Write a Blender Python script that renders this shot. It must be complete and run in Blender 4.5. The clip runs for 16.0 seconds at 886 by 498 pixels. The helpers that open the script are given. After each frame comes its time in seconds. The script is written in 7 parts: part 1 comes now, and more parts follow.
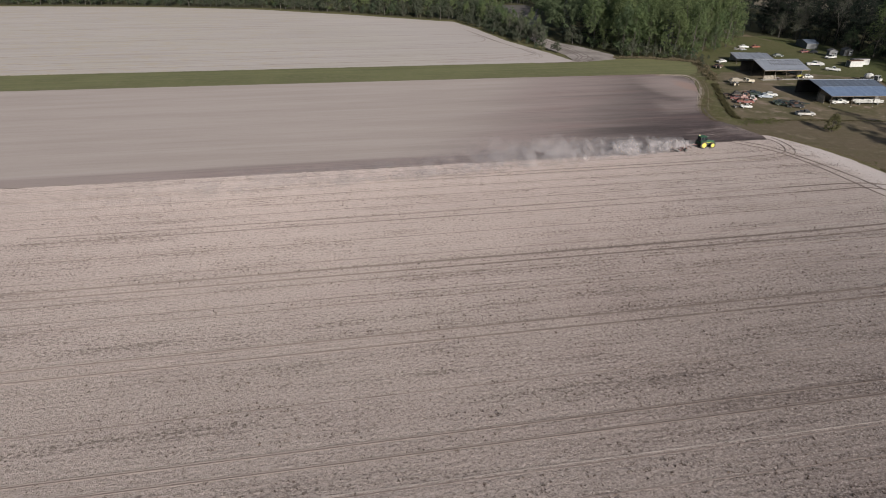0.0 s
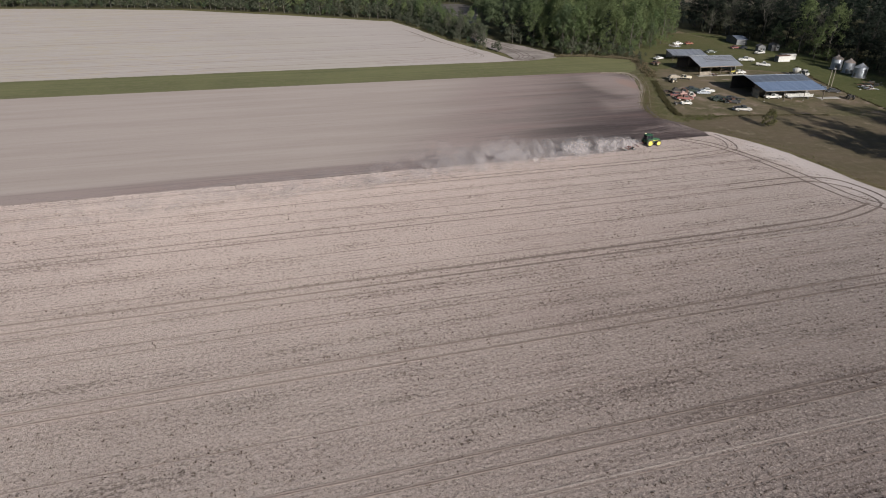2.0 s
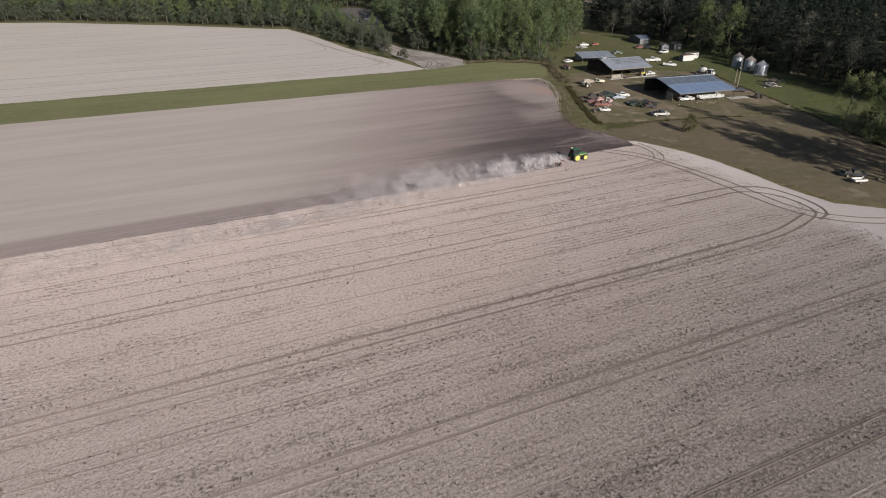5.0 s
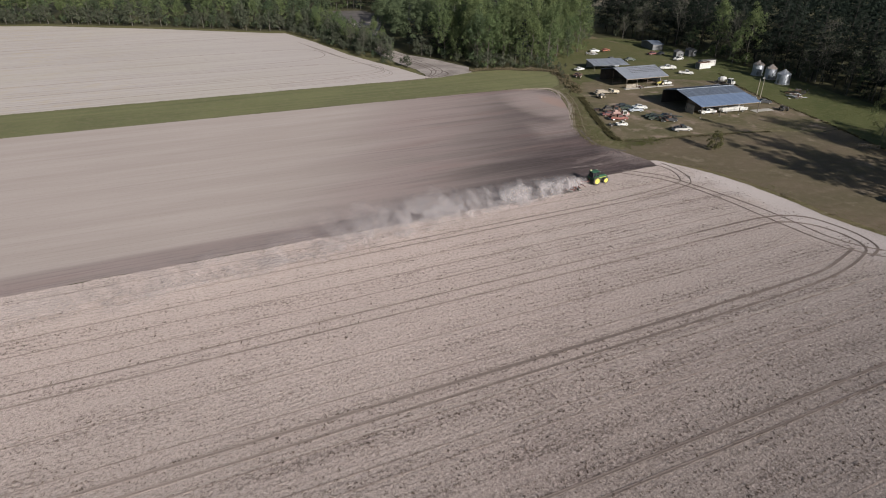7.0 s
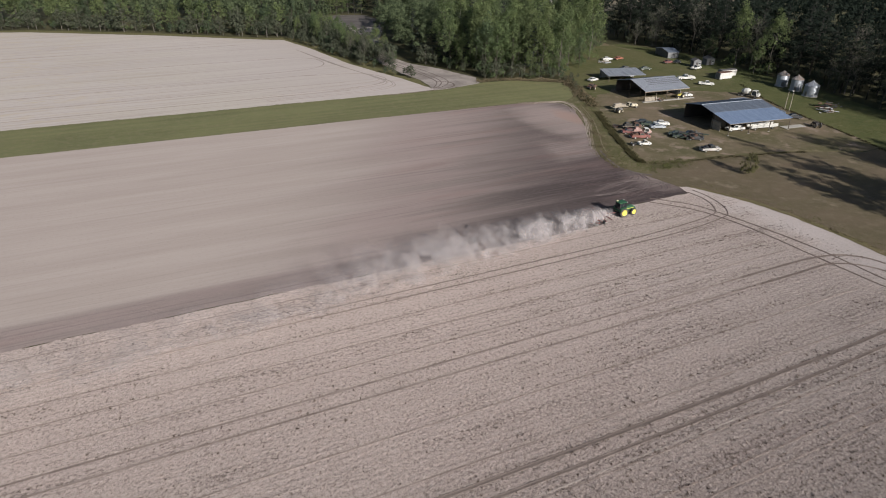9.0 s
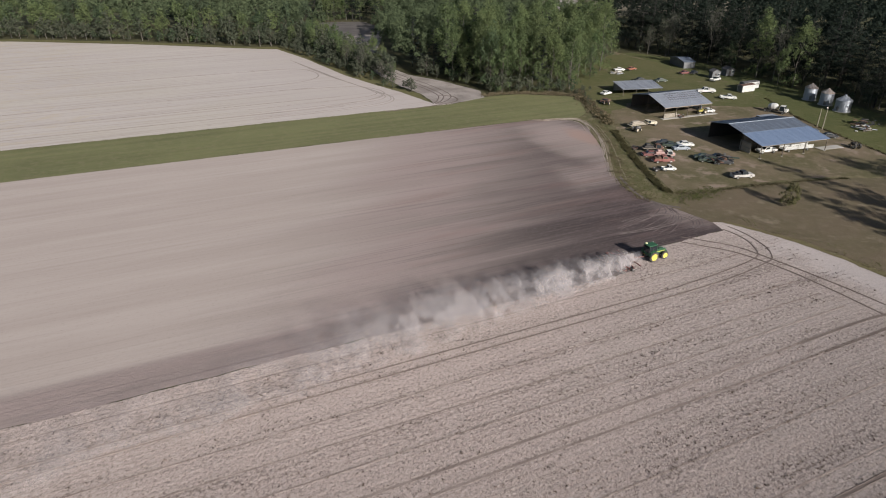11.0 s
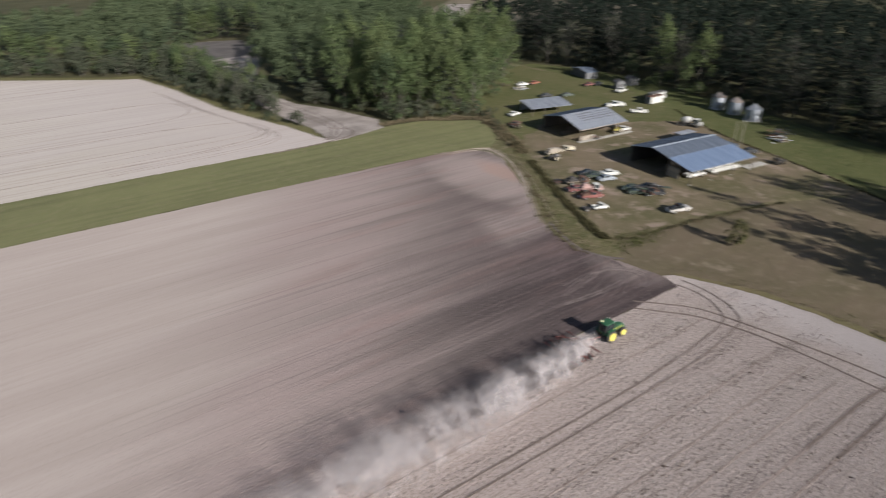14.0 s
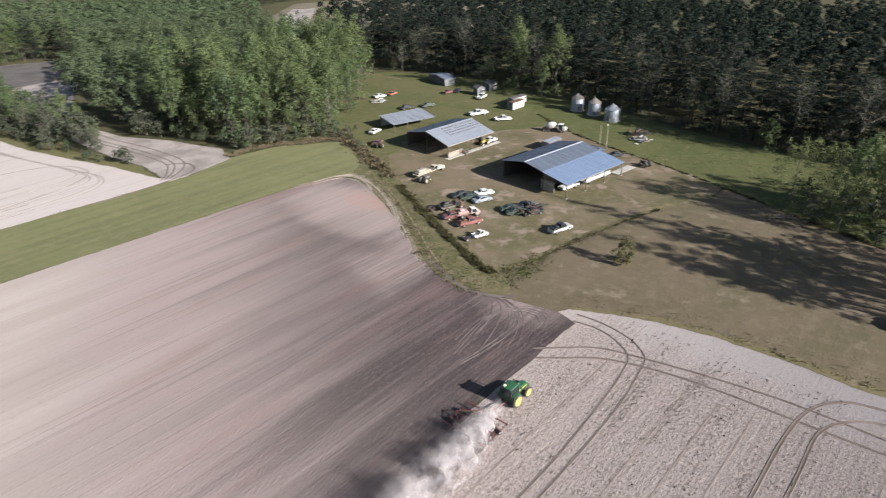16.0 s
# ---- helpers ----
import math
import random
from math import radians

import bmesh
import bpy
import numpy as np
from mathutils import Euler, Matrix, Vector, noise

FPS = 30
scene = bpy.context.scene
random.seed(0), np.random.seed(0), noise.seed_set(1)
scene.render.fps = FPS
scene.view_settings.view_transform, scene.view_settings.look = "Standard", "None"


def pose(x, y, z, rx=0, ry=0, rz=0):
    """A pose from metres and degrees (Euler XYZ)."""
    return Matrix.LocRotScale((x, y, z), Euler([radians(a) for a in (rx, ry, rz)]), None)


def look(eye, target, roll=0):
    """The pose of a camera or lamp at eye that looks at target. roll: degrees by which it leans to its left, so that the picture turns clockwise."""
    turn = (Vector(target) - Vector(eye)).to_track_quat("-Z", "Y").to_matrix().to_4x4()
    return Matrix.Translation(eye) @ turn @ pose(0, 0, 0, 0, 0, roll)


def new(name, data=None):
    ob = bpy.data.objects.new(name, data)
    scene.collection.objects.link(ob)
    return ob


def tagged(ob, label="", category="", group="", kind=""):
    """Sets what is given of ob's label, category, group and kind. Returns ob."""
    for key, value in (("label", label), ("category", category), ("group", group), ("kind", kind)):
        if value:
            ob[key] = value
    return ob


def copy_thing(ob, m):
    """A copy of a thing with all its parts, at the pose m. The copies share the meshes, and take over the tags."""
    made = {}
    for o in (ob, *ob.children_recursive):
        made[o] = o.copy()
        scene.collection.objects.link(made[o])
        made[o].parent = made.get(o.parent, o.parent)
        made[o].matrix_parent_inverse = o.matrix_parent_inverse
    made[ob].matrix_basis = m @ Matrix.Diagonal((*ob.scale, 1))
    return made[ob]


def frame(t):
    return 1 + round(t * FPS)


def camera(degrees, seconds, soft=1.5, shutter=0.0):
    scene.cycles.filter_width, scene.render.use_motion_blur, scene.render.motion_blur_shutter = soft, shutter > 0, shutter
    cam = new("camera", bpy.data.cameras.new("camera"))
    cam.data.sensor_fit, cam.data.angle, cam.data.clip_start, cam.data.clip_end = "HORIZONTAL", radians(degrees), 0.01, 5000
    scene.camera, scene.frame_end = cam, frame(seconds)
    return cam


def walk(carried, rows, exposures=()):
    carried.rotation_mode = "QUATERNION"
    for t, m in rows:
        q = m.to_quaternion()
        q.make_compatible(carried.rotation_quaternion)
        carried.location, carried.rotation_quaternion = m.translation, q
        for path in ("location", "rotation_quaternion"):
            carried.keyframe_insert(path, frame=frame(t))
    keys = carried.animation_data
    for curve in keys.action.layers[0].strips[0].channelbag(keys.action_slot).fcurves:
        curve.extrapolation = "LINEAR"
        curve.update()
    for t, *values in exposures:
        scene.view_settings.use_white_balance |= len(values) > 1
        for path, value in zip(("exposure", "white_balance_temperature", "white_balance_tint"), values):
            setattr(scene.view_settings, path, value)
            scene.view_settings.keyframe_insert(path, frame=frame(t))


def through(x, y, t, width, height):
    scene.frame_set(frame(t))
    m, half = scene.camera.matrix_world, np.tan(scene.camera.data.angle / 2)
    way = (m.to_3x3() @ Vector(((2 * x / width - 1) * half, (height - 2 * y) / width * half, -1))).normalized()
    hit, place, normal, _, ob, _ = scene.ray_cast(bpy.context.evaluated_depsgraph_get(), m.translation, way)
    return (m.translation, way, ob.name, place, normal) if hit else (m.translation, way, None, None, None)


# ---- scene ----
# ---------------------------------------------------------------- camera
cam = camera(71.04, 16.0, 1.0, 0.5)
PATH = [
    (0, (-4.123, -4.005, 50.295), (-3.806, -2.259, 49.372), 0.36),
    (0.5, (-4.196, -3.383, 50.226), (-3.858, -1.642, 49.302), 0.58),
    (1, (-4.411, -2.321, 50.233), (-3.936, -0.612, 49.308), 0.61),
    (1.5, (-4.731, -0.749, 50.294), (-4.241, 0.955, 49.368), 0.62),
    (2, (-4.801, 1.159, 50.341), (-4.312, 2.863, 49.415), 0.59),
    (2.5, (-4.489, 3.369, 50.411), (-3.833, 5.017, 49.487), 0.29),
    (3, (-4.053, 5.881, 50.429), (-3.359, 7.513, 49.506), 0.28),
    (3.5, (-3.570, 8.674, 50.465), (-2.825, 10.284, 49.540), 0.33),
    (4, (-3.055, 11.579, 50.555), (-2.310, 13.189, 49.632), 0.30),
    (6.5, (2.198, 27.765, 51.540), (2.941, 29.374, 50.612), 0.46),
    (7, (3.200, 31.265, 51.622), (3.942, 32.874, 50.695), 0.41),
    (7.5, (4.269, 34.816, 51.814), (5.011, 36.426, 50.889), 0.40),
    (8, (5.368, 38.501, 52.019), (6.109, 40.112, 51.093), 0.42),
    (8.5, (6.553, 42.383, 52.152), (7.295, 43.993, 51.227), 0.39),
    (9, (7.882, 46.345, 52.294), (8.623, 47.956, 51.367), 0.35),
    (11.5, (16.850, 66.880, 52.348), (17.586, 68.497, 51.429), 0.14),
    (12, (18.494, 70.895, 52.721), (19.228, 72.513, 51.802), 0.08),
    (12.5, (20.153, 74.965, 53.154), (20.885, 76.584, 52.236), -0.02),
    (13, (21.836, 79.206, 53.621), (22.568, 80.826, 52.704), -0.07),
    (13.5, (23.697, 83.366, 54.162), (24.425, 84.988, 53.246), -0.21),
    (14, (26.233, 86.888, 54.486), (27.233, 88.358, 53.570), -0.77),
    (14.5, (28.786, 90.432, 54.985), (29.982, 91.744, 54.063), -0.99),
    (15, (31.326, 93.977, 55.174), (32.552, 95.259, 54.251), -0.92),
    (15.5, (34.155, 96.778, 55.405), (35.380, 98.062, 54.483), -1.14),
    (16, (37.126, 99.711, 55.725), (38.427, 100.915, 54.799), -1.30),
]
walk(cam, [(t, look(e, g, r)) for t, e, g, r in PATH], [(0.0, 0.35, 6500, 10), (2.0, 0.41, 6500, 10), (3.5, 0.49, 6500, 10), (9.0, 0.56, 6500, 10), (12.5, 0.65, 6490, 10), (13.5, 0.69, 6450, 10), (14.0, 0.77, 6400, 10), (14.5, 1.03, 6340, 10), (15.0, 1.17, 6330, 10), (16.0, 1.37, 6330, 10)])

# ---------------------------------------------------------------- world, sun
SUN_TO = Vector((0.13, -0.90, 0.415)).normalized()
world = bpy.data.worlds.new("sky")
scene.world = world
world.use_nodes = True
wn = world.node_tree.nodes
sky = wn.new("ShaderNodeTexSky")
sky.sky_type = "NISHITA"
sky.sun_disc = False
sky.sun_elevation = math.asin(SUN_TO.z)
sky.sun_rotation = math.atan2(SUN_TO.x, SUN_TO.y)
sky.dust_density = 1.2
wn["Background"].inputs["Strength"].default_value = 0.050
world.node_tree.links.new(sky.outputs["Color"], wn["Background"].inputs["Color"])
sun_data = bpy.data.lights.new("sun", "SUN")
sun_data.energy = 5.0
sun_data.angle = radians(0.6)
sun_data.color = (1.0, 0.952, 0.892)
sun = new("sun", sun_data)
sun.matrix_world = look(SUN_TO * 300, (0, 0, 0))


# ---------------------------------------------------------------- materials
class Nodes:
    """A small node builder for one material."""

    def __init__(self, name, rough=0.9, metal=0.0, spec=0.3):
        self.m = bpy.data.materials.new(name)
        self.m.use_nodes = True
        self.t = self.m.node_tree
        self.b = self.t.nodes["Principled BSDF"]
        self.out = self.t.nodes["Material Output"]
        self.b.inputs["Roughness"].default_value = rough
        self.b.inputs["Metallic"].default_value = metal
        self.b.inputs["Specular IOR Level"].default_value = spec

    def add(self, kind, **props):
        n = self.t.nodes.new(kind)
        for k, v in props.items():
            setattr(n, k, v)
        return n

    def link(self, a, b):
        self.t.links.new(a, b)

    def put(self, sock, v):
        if hasattr(v, "links"):
            self.link(v, sock)
        else:
            sock.default_value = v

    def pos(self, scale=(1, 1, 1), turn=0.0):
        g = self.add("ShaderNodeNewGeometry")
        mp = self.add("ShaderNodeMapping")
        mp.inputs["Scale"].default_value = scale
        mp.inputs["Rotation"].default_value = (0, 0, turn)
        self.link(g.outputs["Position"], mp.inputs["Vector"])
        return mp.outputs["Vector"]

    def obj(self, scale=(1, 1, 1)):
        g = self.add("ShaderNodeTexCoord")
        mp = self.add("ShaderNodeMapping")
        mp.inputs["Scale"].default_value = scale
        self.link(g.outputs["Object"], mp.inputs["Vector"])
        return mp.outputs["Vector"]

    def noise(self, vec, scale=1.0, detail=3.0, rough=0.55):
        n = self.add("ShaderNodeTexNoise")
        self.link(vec, n.inputs["Vector"])
        n.inputs["Scale"].default_value = scale
        n.inputs["Detail"].default_value = detail
        n.inputs["Roughness"].default_value = rough
        return n.outputs["Fac"]

    def cells(self, vec, scale=1.0):
        n = self.add("ShaderNodeTexVoronoi")
        self.link(vec, n.inputs["Vector"])
        n.inputs["Scale"].default_value = scale
        return n.outputs["Distance"]

    def math(self, op, a, b=0.0, c=0.0):
        n = self.add("ShaderNodeMath", operation=op)
        for i, v in enumerate((a, b, c)):
            self.put(n.inputs[i], v)
        return n.outputs[0]

    def ramp(self, v, lo, hi, to0=0.0, to1=1.0, smooth=True):
        n = self.add("ShaderNodeMapRange", interpolation_type="SMOOTHSTEP" if smooth else "LINEAR")
        self.put(n.inputs["Value"], v)
        for k, q in (("From Min", lo), ("From Max", hi), ("To Min", to0), ("To Max", to1)):
            n.inputs[k].default_value = q
        return n.outputs["Result"]

    def mix(self, fac, a, b, blend="MIX"):
        n = self.add("ShaderNodeMix", data_type="RGBA", blend_type=blend)
        self.put(n.inputs["Factor"], fac)
        for key, v in (("A", a), ("B", b)):
            s = [i for i in n.inputs if i.name == key and i.type == "RGBA"][0]
            self.put(s, v if hasattr(v, "links") else (*v, 1.0))
        return [o for o in n.outputs if o.type == "RGBA"][0]

    def sep(self):
        g = self.add("ShaderNodeNewGeometry")
        s = self.add("ShaderNodeSeparateXYZ")
        self.link(g.outputs["Position"], s.inputs[0])
        return s.outputs

    def random(self):
        return self.add("ShaderNodeObjectInfo").outputs["Random"]

    def island(self):
        return self.add("ShaderNodeNewGeometry").outputs["Random Per Island"]

    def color(self, c):
        self.put(self.b.inputs["Base Color"], c if hasattr(c, "links") else (*c, 1.0))

    def bump(self, h, dist=0.05, strength=0.6):
        n = self.add("ShaderNodeBump")
        n.inputs["Distance"].default_value = dist
        n.inputs["Strength"].default_value = strength
        self.link(h, n.inputs["Height"])
        self.link(n.outputs["Normal"], self.b.inputs["Normal"])


def soil_stubble():
    n = Nodes("stubble_soil", 0.95)
    n.b.inputs["Diffuse Roughness"].default_value = 1.0
    x, y, z = n.sep()
    wide = n.noise(n.pos((0.010, 0.05, 1)), 1.0, 4)
    band = n.noise(n.pos((0.004, 0.55, 1)), 1.0, 2)
    thick = n.noise(n.pos((0.012, 0.30, 1)), 1.0, 4, 0.65)
    c = n.mix(n.ramp(wide, 0.35, 0.68), (0.277, 0.221, 0.202), (0.344, 0.282, 0.260))
    c = n.mix(n.math("MULTIPLY", n.ramp(band, 0.42, 0.62), 0.5), c, (0.314, 0.261, 0.240))
    # faint patches of olive and of pink in the soil
    hue = n.noise(n.pos((0.05, 0.11, 1)), 1.0, 4, 0.6)
    c = n.mix(n.math("MULTIPLY", n.ramp(hue, 0.54, 0.68), 0.30), c, (0.240, 0.214, 0.183))
    c = n.mix(n.math("MULTIPLY", n.ramp(hue, 0.46, 0.34), 0.36), c, (0.270, 0.199, 0.188))
    # pale ground towards the west, lightened further for the haze of drifting dust
    west = n.ramp(n.math("ADD", x, n.math("MULTIPLY", n.noise(n.pos((0.02, 0.06, 1)), 1.0), 70)), 105, 5)
    c = n.mix(n.math("MULTIPLY", west, 0.55), c, (0.377, 0.323, 0.292))
    # browner and more specked towards the south-east
    south = n.math("MULTIPLY", n.ramp(n.math("ADD", y, n.math("MULTIPLY", thick, 40.0)), 140.0, 70.0), n.ramp(x, -10.0, 65.0))
    c = n.mix(n.math("MULTIPLY", south, 0.75), c, (0.214, 0.177, 0.160))
    # drier, pinker ground towards the last passes
    north = n.math("MULTIPLY", n.ramp(n.math("ADD", y, n.math("MULTIPLY", thick, 26.0)), 70.0, 128.0), n.ramp(x, 108.0, 62.0, 0.75, 1.0))
    c = n.mix(n.math("MULTIPLY", north, 0.50), c, (0.414, 0.339, 0.318))
    # greyer towards the east end
    grey = n.ramp(n.math("ADD", x, n.math("MULTIPLY", wide, 60.0)), 70.0, 125.0)
    c = n.mix(n.math("MULTIPLY", grey, 0.45), c, (0.273, 0.241, 0.228))
    # headland, driven smooth and paler
    head = n.ramp(n.math("ADD", x, n.math("MULTIPLY", n.noise(n.pos((0.13, 0.13, 1)), 1.0, 5), 14)), 116, 124)
    c = n.mix(n.math("MULTIPLY", head, 0.85), c, (0.284, 0.256, 0.253))
    rough = n.math("SUBTRACT", 1.0, n.math("MULTIPLY", head, 0.72))
    # clods, with hollow shade and lit tops painted in; dark crumbs thicker along some rows than others
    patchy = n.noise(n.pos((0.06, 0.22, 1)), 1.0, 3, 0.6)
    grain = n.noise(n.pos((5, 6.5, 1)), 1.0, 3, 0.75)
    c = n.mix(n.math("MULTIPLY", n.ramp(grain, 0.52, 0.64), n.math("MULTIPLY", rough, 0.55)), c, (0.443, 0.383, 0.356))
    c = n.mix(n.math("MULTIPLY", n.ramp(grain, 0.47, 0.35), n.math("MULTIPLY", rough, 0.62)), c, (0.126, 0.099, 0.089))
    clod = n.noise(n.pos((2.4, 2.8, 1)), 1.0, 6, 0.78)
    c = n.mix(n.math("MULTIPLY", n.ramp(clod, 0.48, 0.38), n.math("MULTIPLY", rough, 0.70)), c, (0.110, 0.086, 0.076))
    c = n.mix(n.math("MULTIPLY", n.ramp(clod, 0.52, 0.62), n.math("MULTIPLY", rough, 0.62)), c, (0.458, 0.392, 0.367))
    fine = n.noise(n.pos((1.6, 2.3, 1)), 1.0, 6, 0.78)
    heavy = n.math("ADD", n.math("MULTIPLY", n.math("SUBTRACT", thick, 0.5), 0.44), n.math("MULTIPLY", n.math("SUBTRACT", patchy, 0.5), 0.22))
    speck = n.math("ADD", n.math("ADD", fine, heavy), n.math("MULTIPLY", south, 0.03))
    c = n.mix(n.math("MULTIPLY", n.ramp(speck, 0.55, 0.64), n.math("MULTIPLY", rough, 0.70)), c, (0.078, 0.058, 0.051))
    # drilled rows
    rowp = n.math("SINE", n.math("MULTIPLY", y, 6.5449847))
    rowm = n.ramp(n.noise(n.pos((0.03, 0.10, 1)), 1.0, 3), 0.35, 0.65)
    dash = n.noise(n.pos((0.5, 0.05, 1)), 1.0, 3)
    line = n.math("MULTIPLY", n.ramp(rowp, 0.75, 1.0), n.math("MULTIPLY", rowm, n.ramp(dash, 0.35, 0.6)))
    c = n.mix(n.math("MULTIPLY", line, n.math("MULTIPLY", rough, 0.50)), c, (0.103, 0.077, 0.068))
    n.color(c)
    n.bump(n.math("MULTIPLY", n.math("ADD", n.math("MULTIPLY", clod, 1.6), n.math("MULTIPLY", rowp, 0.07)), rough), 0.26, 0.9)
    return n.m


def soil_tilled():
    n = Nodes("tilled_soil", 0.95)
    x, y, z = n.sep()
    streak = n.noise(n.pos((0.012, 0.16, 1)), 1.0, 5, 0.68)
    line = n.noise(n.pos((0.045, 1.1, 1), 0.012), 1.0, 6, 0.72)
    fine = n.noise(n.pos((1.5, 3.0, 1)), 1.0, 5, 0.7)
    dry = n.mix(n.ramp(streak, 0.35, 0.65), (0.338, 0.284, 0.257), (0.378, 0.322, 0.294))
    dry = n.mix(n.math("MULTIPLY", n.ramp(line, 0.5, 0.7), 0.20), dry, (0.260, 0.207, 0.184))
    moist = n.mix(n.ramp(streak, 0.3, 0.7), (0.040, 0.027, 0.028), (0.102, 0.072, 0.071))
    moist = n.mix(n.math("MULTIPLY", n.ramp(line, 0.46, 0.66), 0.42), moist, (0.138, 0.100, 0.099))
    # the low, moist end of the field, drawn out along the passes
    drawn = n.noise(n.pos((0.007, 0.09, 1), 0.01), 1.0, 5, 0.6)
    wob = n.math("MULTIPLY", n.math("SUBTRACT", drawn, 0.5), 48.0)
    down = n.math("MULTIPLY", n.math("SUBTRACT", y, 150.0), -0.55)
    fac = n.ramp(n.math("ADD", x, n.math("ADD", wob, down)), 0.0, 116.0)
    # a paler, crusted corner
    ex = n.math("MULTIPLY", n.math("SUBTRACT", x, 117.0), 0.09)
    ey = n.math("MULTIPLY", n.math("SUBTRACT", y, 199.0), 0.045)
    blot = n.noise(n.pos((0.09, 0.16, 1)), 1.0, 4)
    r = n.math("ADD", n.math("ADD", n.math("MULTIPLY", ex, ex), n.math("MULTIPLY", ey, ey)), n.math("MULTIPLY", blot, 0.9))
    fac = n.math("MULTIPLY", fac, n.ramp(r, 0.5, 1.9, 0.50, 1.0))
    # drier soil where the machine turns
    tx_ = n.math("MULTIPLY", n.math("SUBTRACT", x, 110.0), 0.11)
    ty_ = n.math("MULTIPLY", n.math("SUBTRACT", y, 149.0), 0.10)
    r2 = n.math("ADD", n.math("ADD", n.math("MULTIPLY", tx_, tx_), n.math("MULTIPLY", ty_, ty_)), n.math("MULTIPLY", blot, 0.8))
    fac = n.math("MULTIPLY", fac, n.ramp(r2, 0.3, 1.4, 0.55, 1.0))
    # a crusted stretch left between the turns, and washed soil above it
    wig = n.math("MULTIPLY", n.math("SUBTRACT", blot, 0.5), 7.0)
    px_, py_ = n.math("ADD", n.math("SUBTRACT", x, n.math("MULTIPLY", y, 0.25)), wig), n.math("ADD", y, wig)
    crust = n.math("MULTIPLY", n.ramp(px_, 50.0, 57.0), n.math("MULTIPLY", n.ramp(py_, 166.5, 170.0), n.ramp(py_, 187.0, 180.0)))
    fac = n.math("MULTIPLY", fac, n.math("SUBTRACT", 1.0, n.math("MULTIPLY", crust, n.ramp(line, 0.70, 0.36, 0.08, 0.42))))
    wash = n.math("MULTIPLY", n.ramp(py_, 186.0, 192.0), n.ramp(px_, 60.0, 70.0))
    fac = n.math("MULTIPLY", fac, n.math("SUBTRACT", 1.0, n.math("MULTIPLY", wash, n.ramp(line, 0.70, 0.35, 0.05, 0.28))))
    # fresh passes behind the harrow, darkened further for the dust plume's shade
    fresh = n.math("MULTIPLY", n.ramp(n.math("ADD", y, n.math("MULTIPLY", streak, 3.0)), 143.5, 140.0), 0.6)
    fresh = n.math("MULTIPLY", fresh, n.ramp(n.math("ADD", x, n.math("MULTIPLY", streak, 60.0)), -40.0, 95.0, 0.35, 1.0))
    fac = n.math("MAXIMUM", fac, fresh)
    c = n.mix(fac, dry, moist)
    # reddish subsoil turned up in places, and single furrows
    c = n.mix(n.math("MULTIPLY", n.math("MULTIPLY", n.ramp(fac, 0.05, 0.30), n.ramp(fac, 0.75, 0.40)), n.ramp(streak, 0.30, 0.60, 0.15, 0.60)), c, (0.285, 0.218, 0.206))
    red = n.math("MULTIPLY", n.ramp(n.noise(n.pos((0.022, 0.12, 1), 0.01), 1.0, 4, 0.6), 0.50, 0.66), n.ramp(fac, 0.12, 0.45))
    c = n.mix(n.math("MULTIPLY", red, 0.38), c, (0.215, 0.138, 0.124))
    furrow = n.noise(n.pos((0.02, 1.9, 1), 0.008), 1.0, 3, 0.6)
    c = n.mix(n.math("MULTIPLY", n.ramp(furrow, 0.54, 0.66), n.ramp(fac, 0.0, 0.5, 0.10, 0.34)), c, (0.085, 0.062, 0.060))
    # the wettest ground, beside the last passes
    wet = n.math("MULTIPLY", n.ramp(n.math("ADD", y, n.math("MULTIPLY", streak, 46.0)), 200.0, 168.0), n.ramp(n.math("ADD", x, n.math("MULTIPLY", line, 50.0)), 62.0, 118.0))
    c = n.mix(n.math("MULTIPLY", n.math("MULTIPLY", wet, n.ramp(line, 0.78, 0.32)), n.ramp(r2, 0.3, 1.4, 0.35, 0.85)), c, (0.036, 0.027, 0.027))
    rx_, ry_ = n.math("MULTIPLY", n.math("SUBTRACT", x, 122.0), 0.22), n.math("MULTIPLY", n.math("SUBTRACT", y, 201.0), 0.085)
    rr = n.math("ADD", n.math("ADD", n.math("MULTIPLY", rx_, rx_), n.math("MULTIPLY", ry_, ry_)), blot)
    c = n.mix(n.ramp(rr, 1.5, 0.5, 0.0, 0.6), c, (0.300, 0.196, 0.160))
    c = n.mix(n.math("MULTIPLY", n.ramp(fine, 0.52, 0.75), 0.3), c, (0.12, 0.095, 0.085))
    lump = n.noise(n.pos((1.1, 2.0, 1)), 1.0, 4, 0.7)
    c = n.mix(n.math("MULTIPLY", n.ramp(lump, 0.52, 0.68), n.math("MULTIPLY", fac, 0.35)), c, (0.190, 0.153, 0.150))
    n.color(c)
    n.bump(n.math("MULTIPLY", n.math("ADD", n.math("MULTIPLY", fine, 1.6), n.math("MULTIPLY", line, 0.7)), n.math("ADD", 0.15, fac)), 0.18, 0.65)
    return n.m


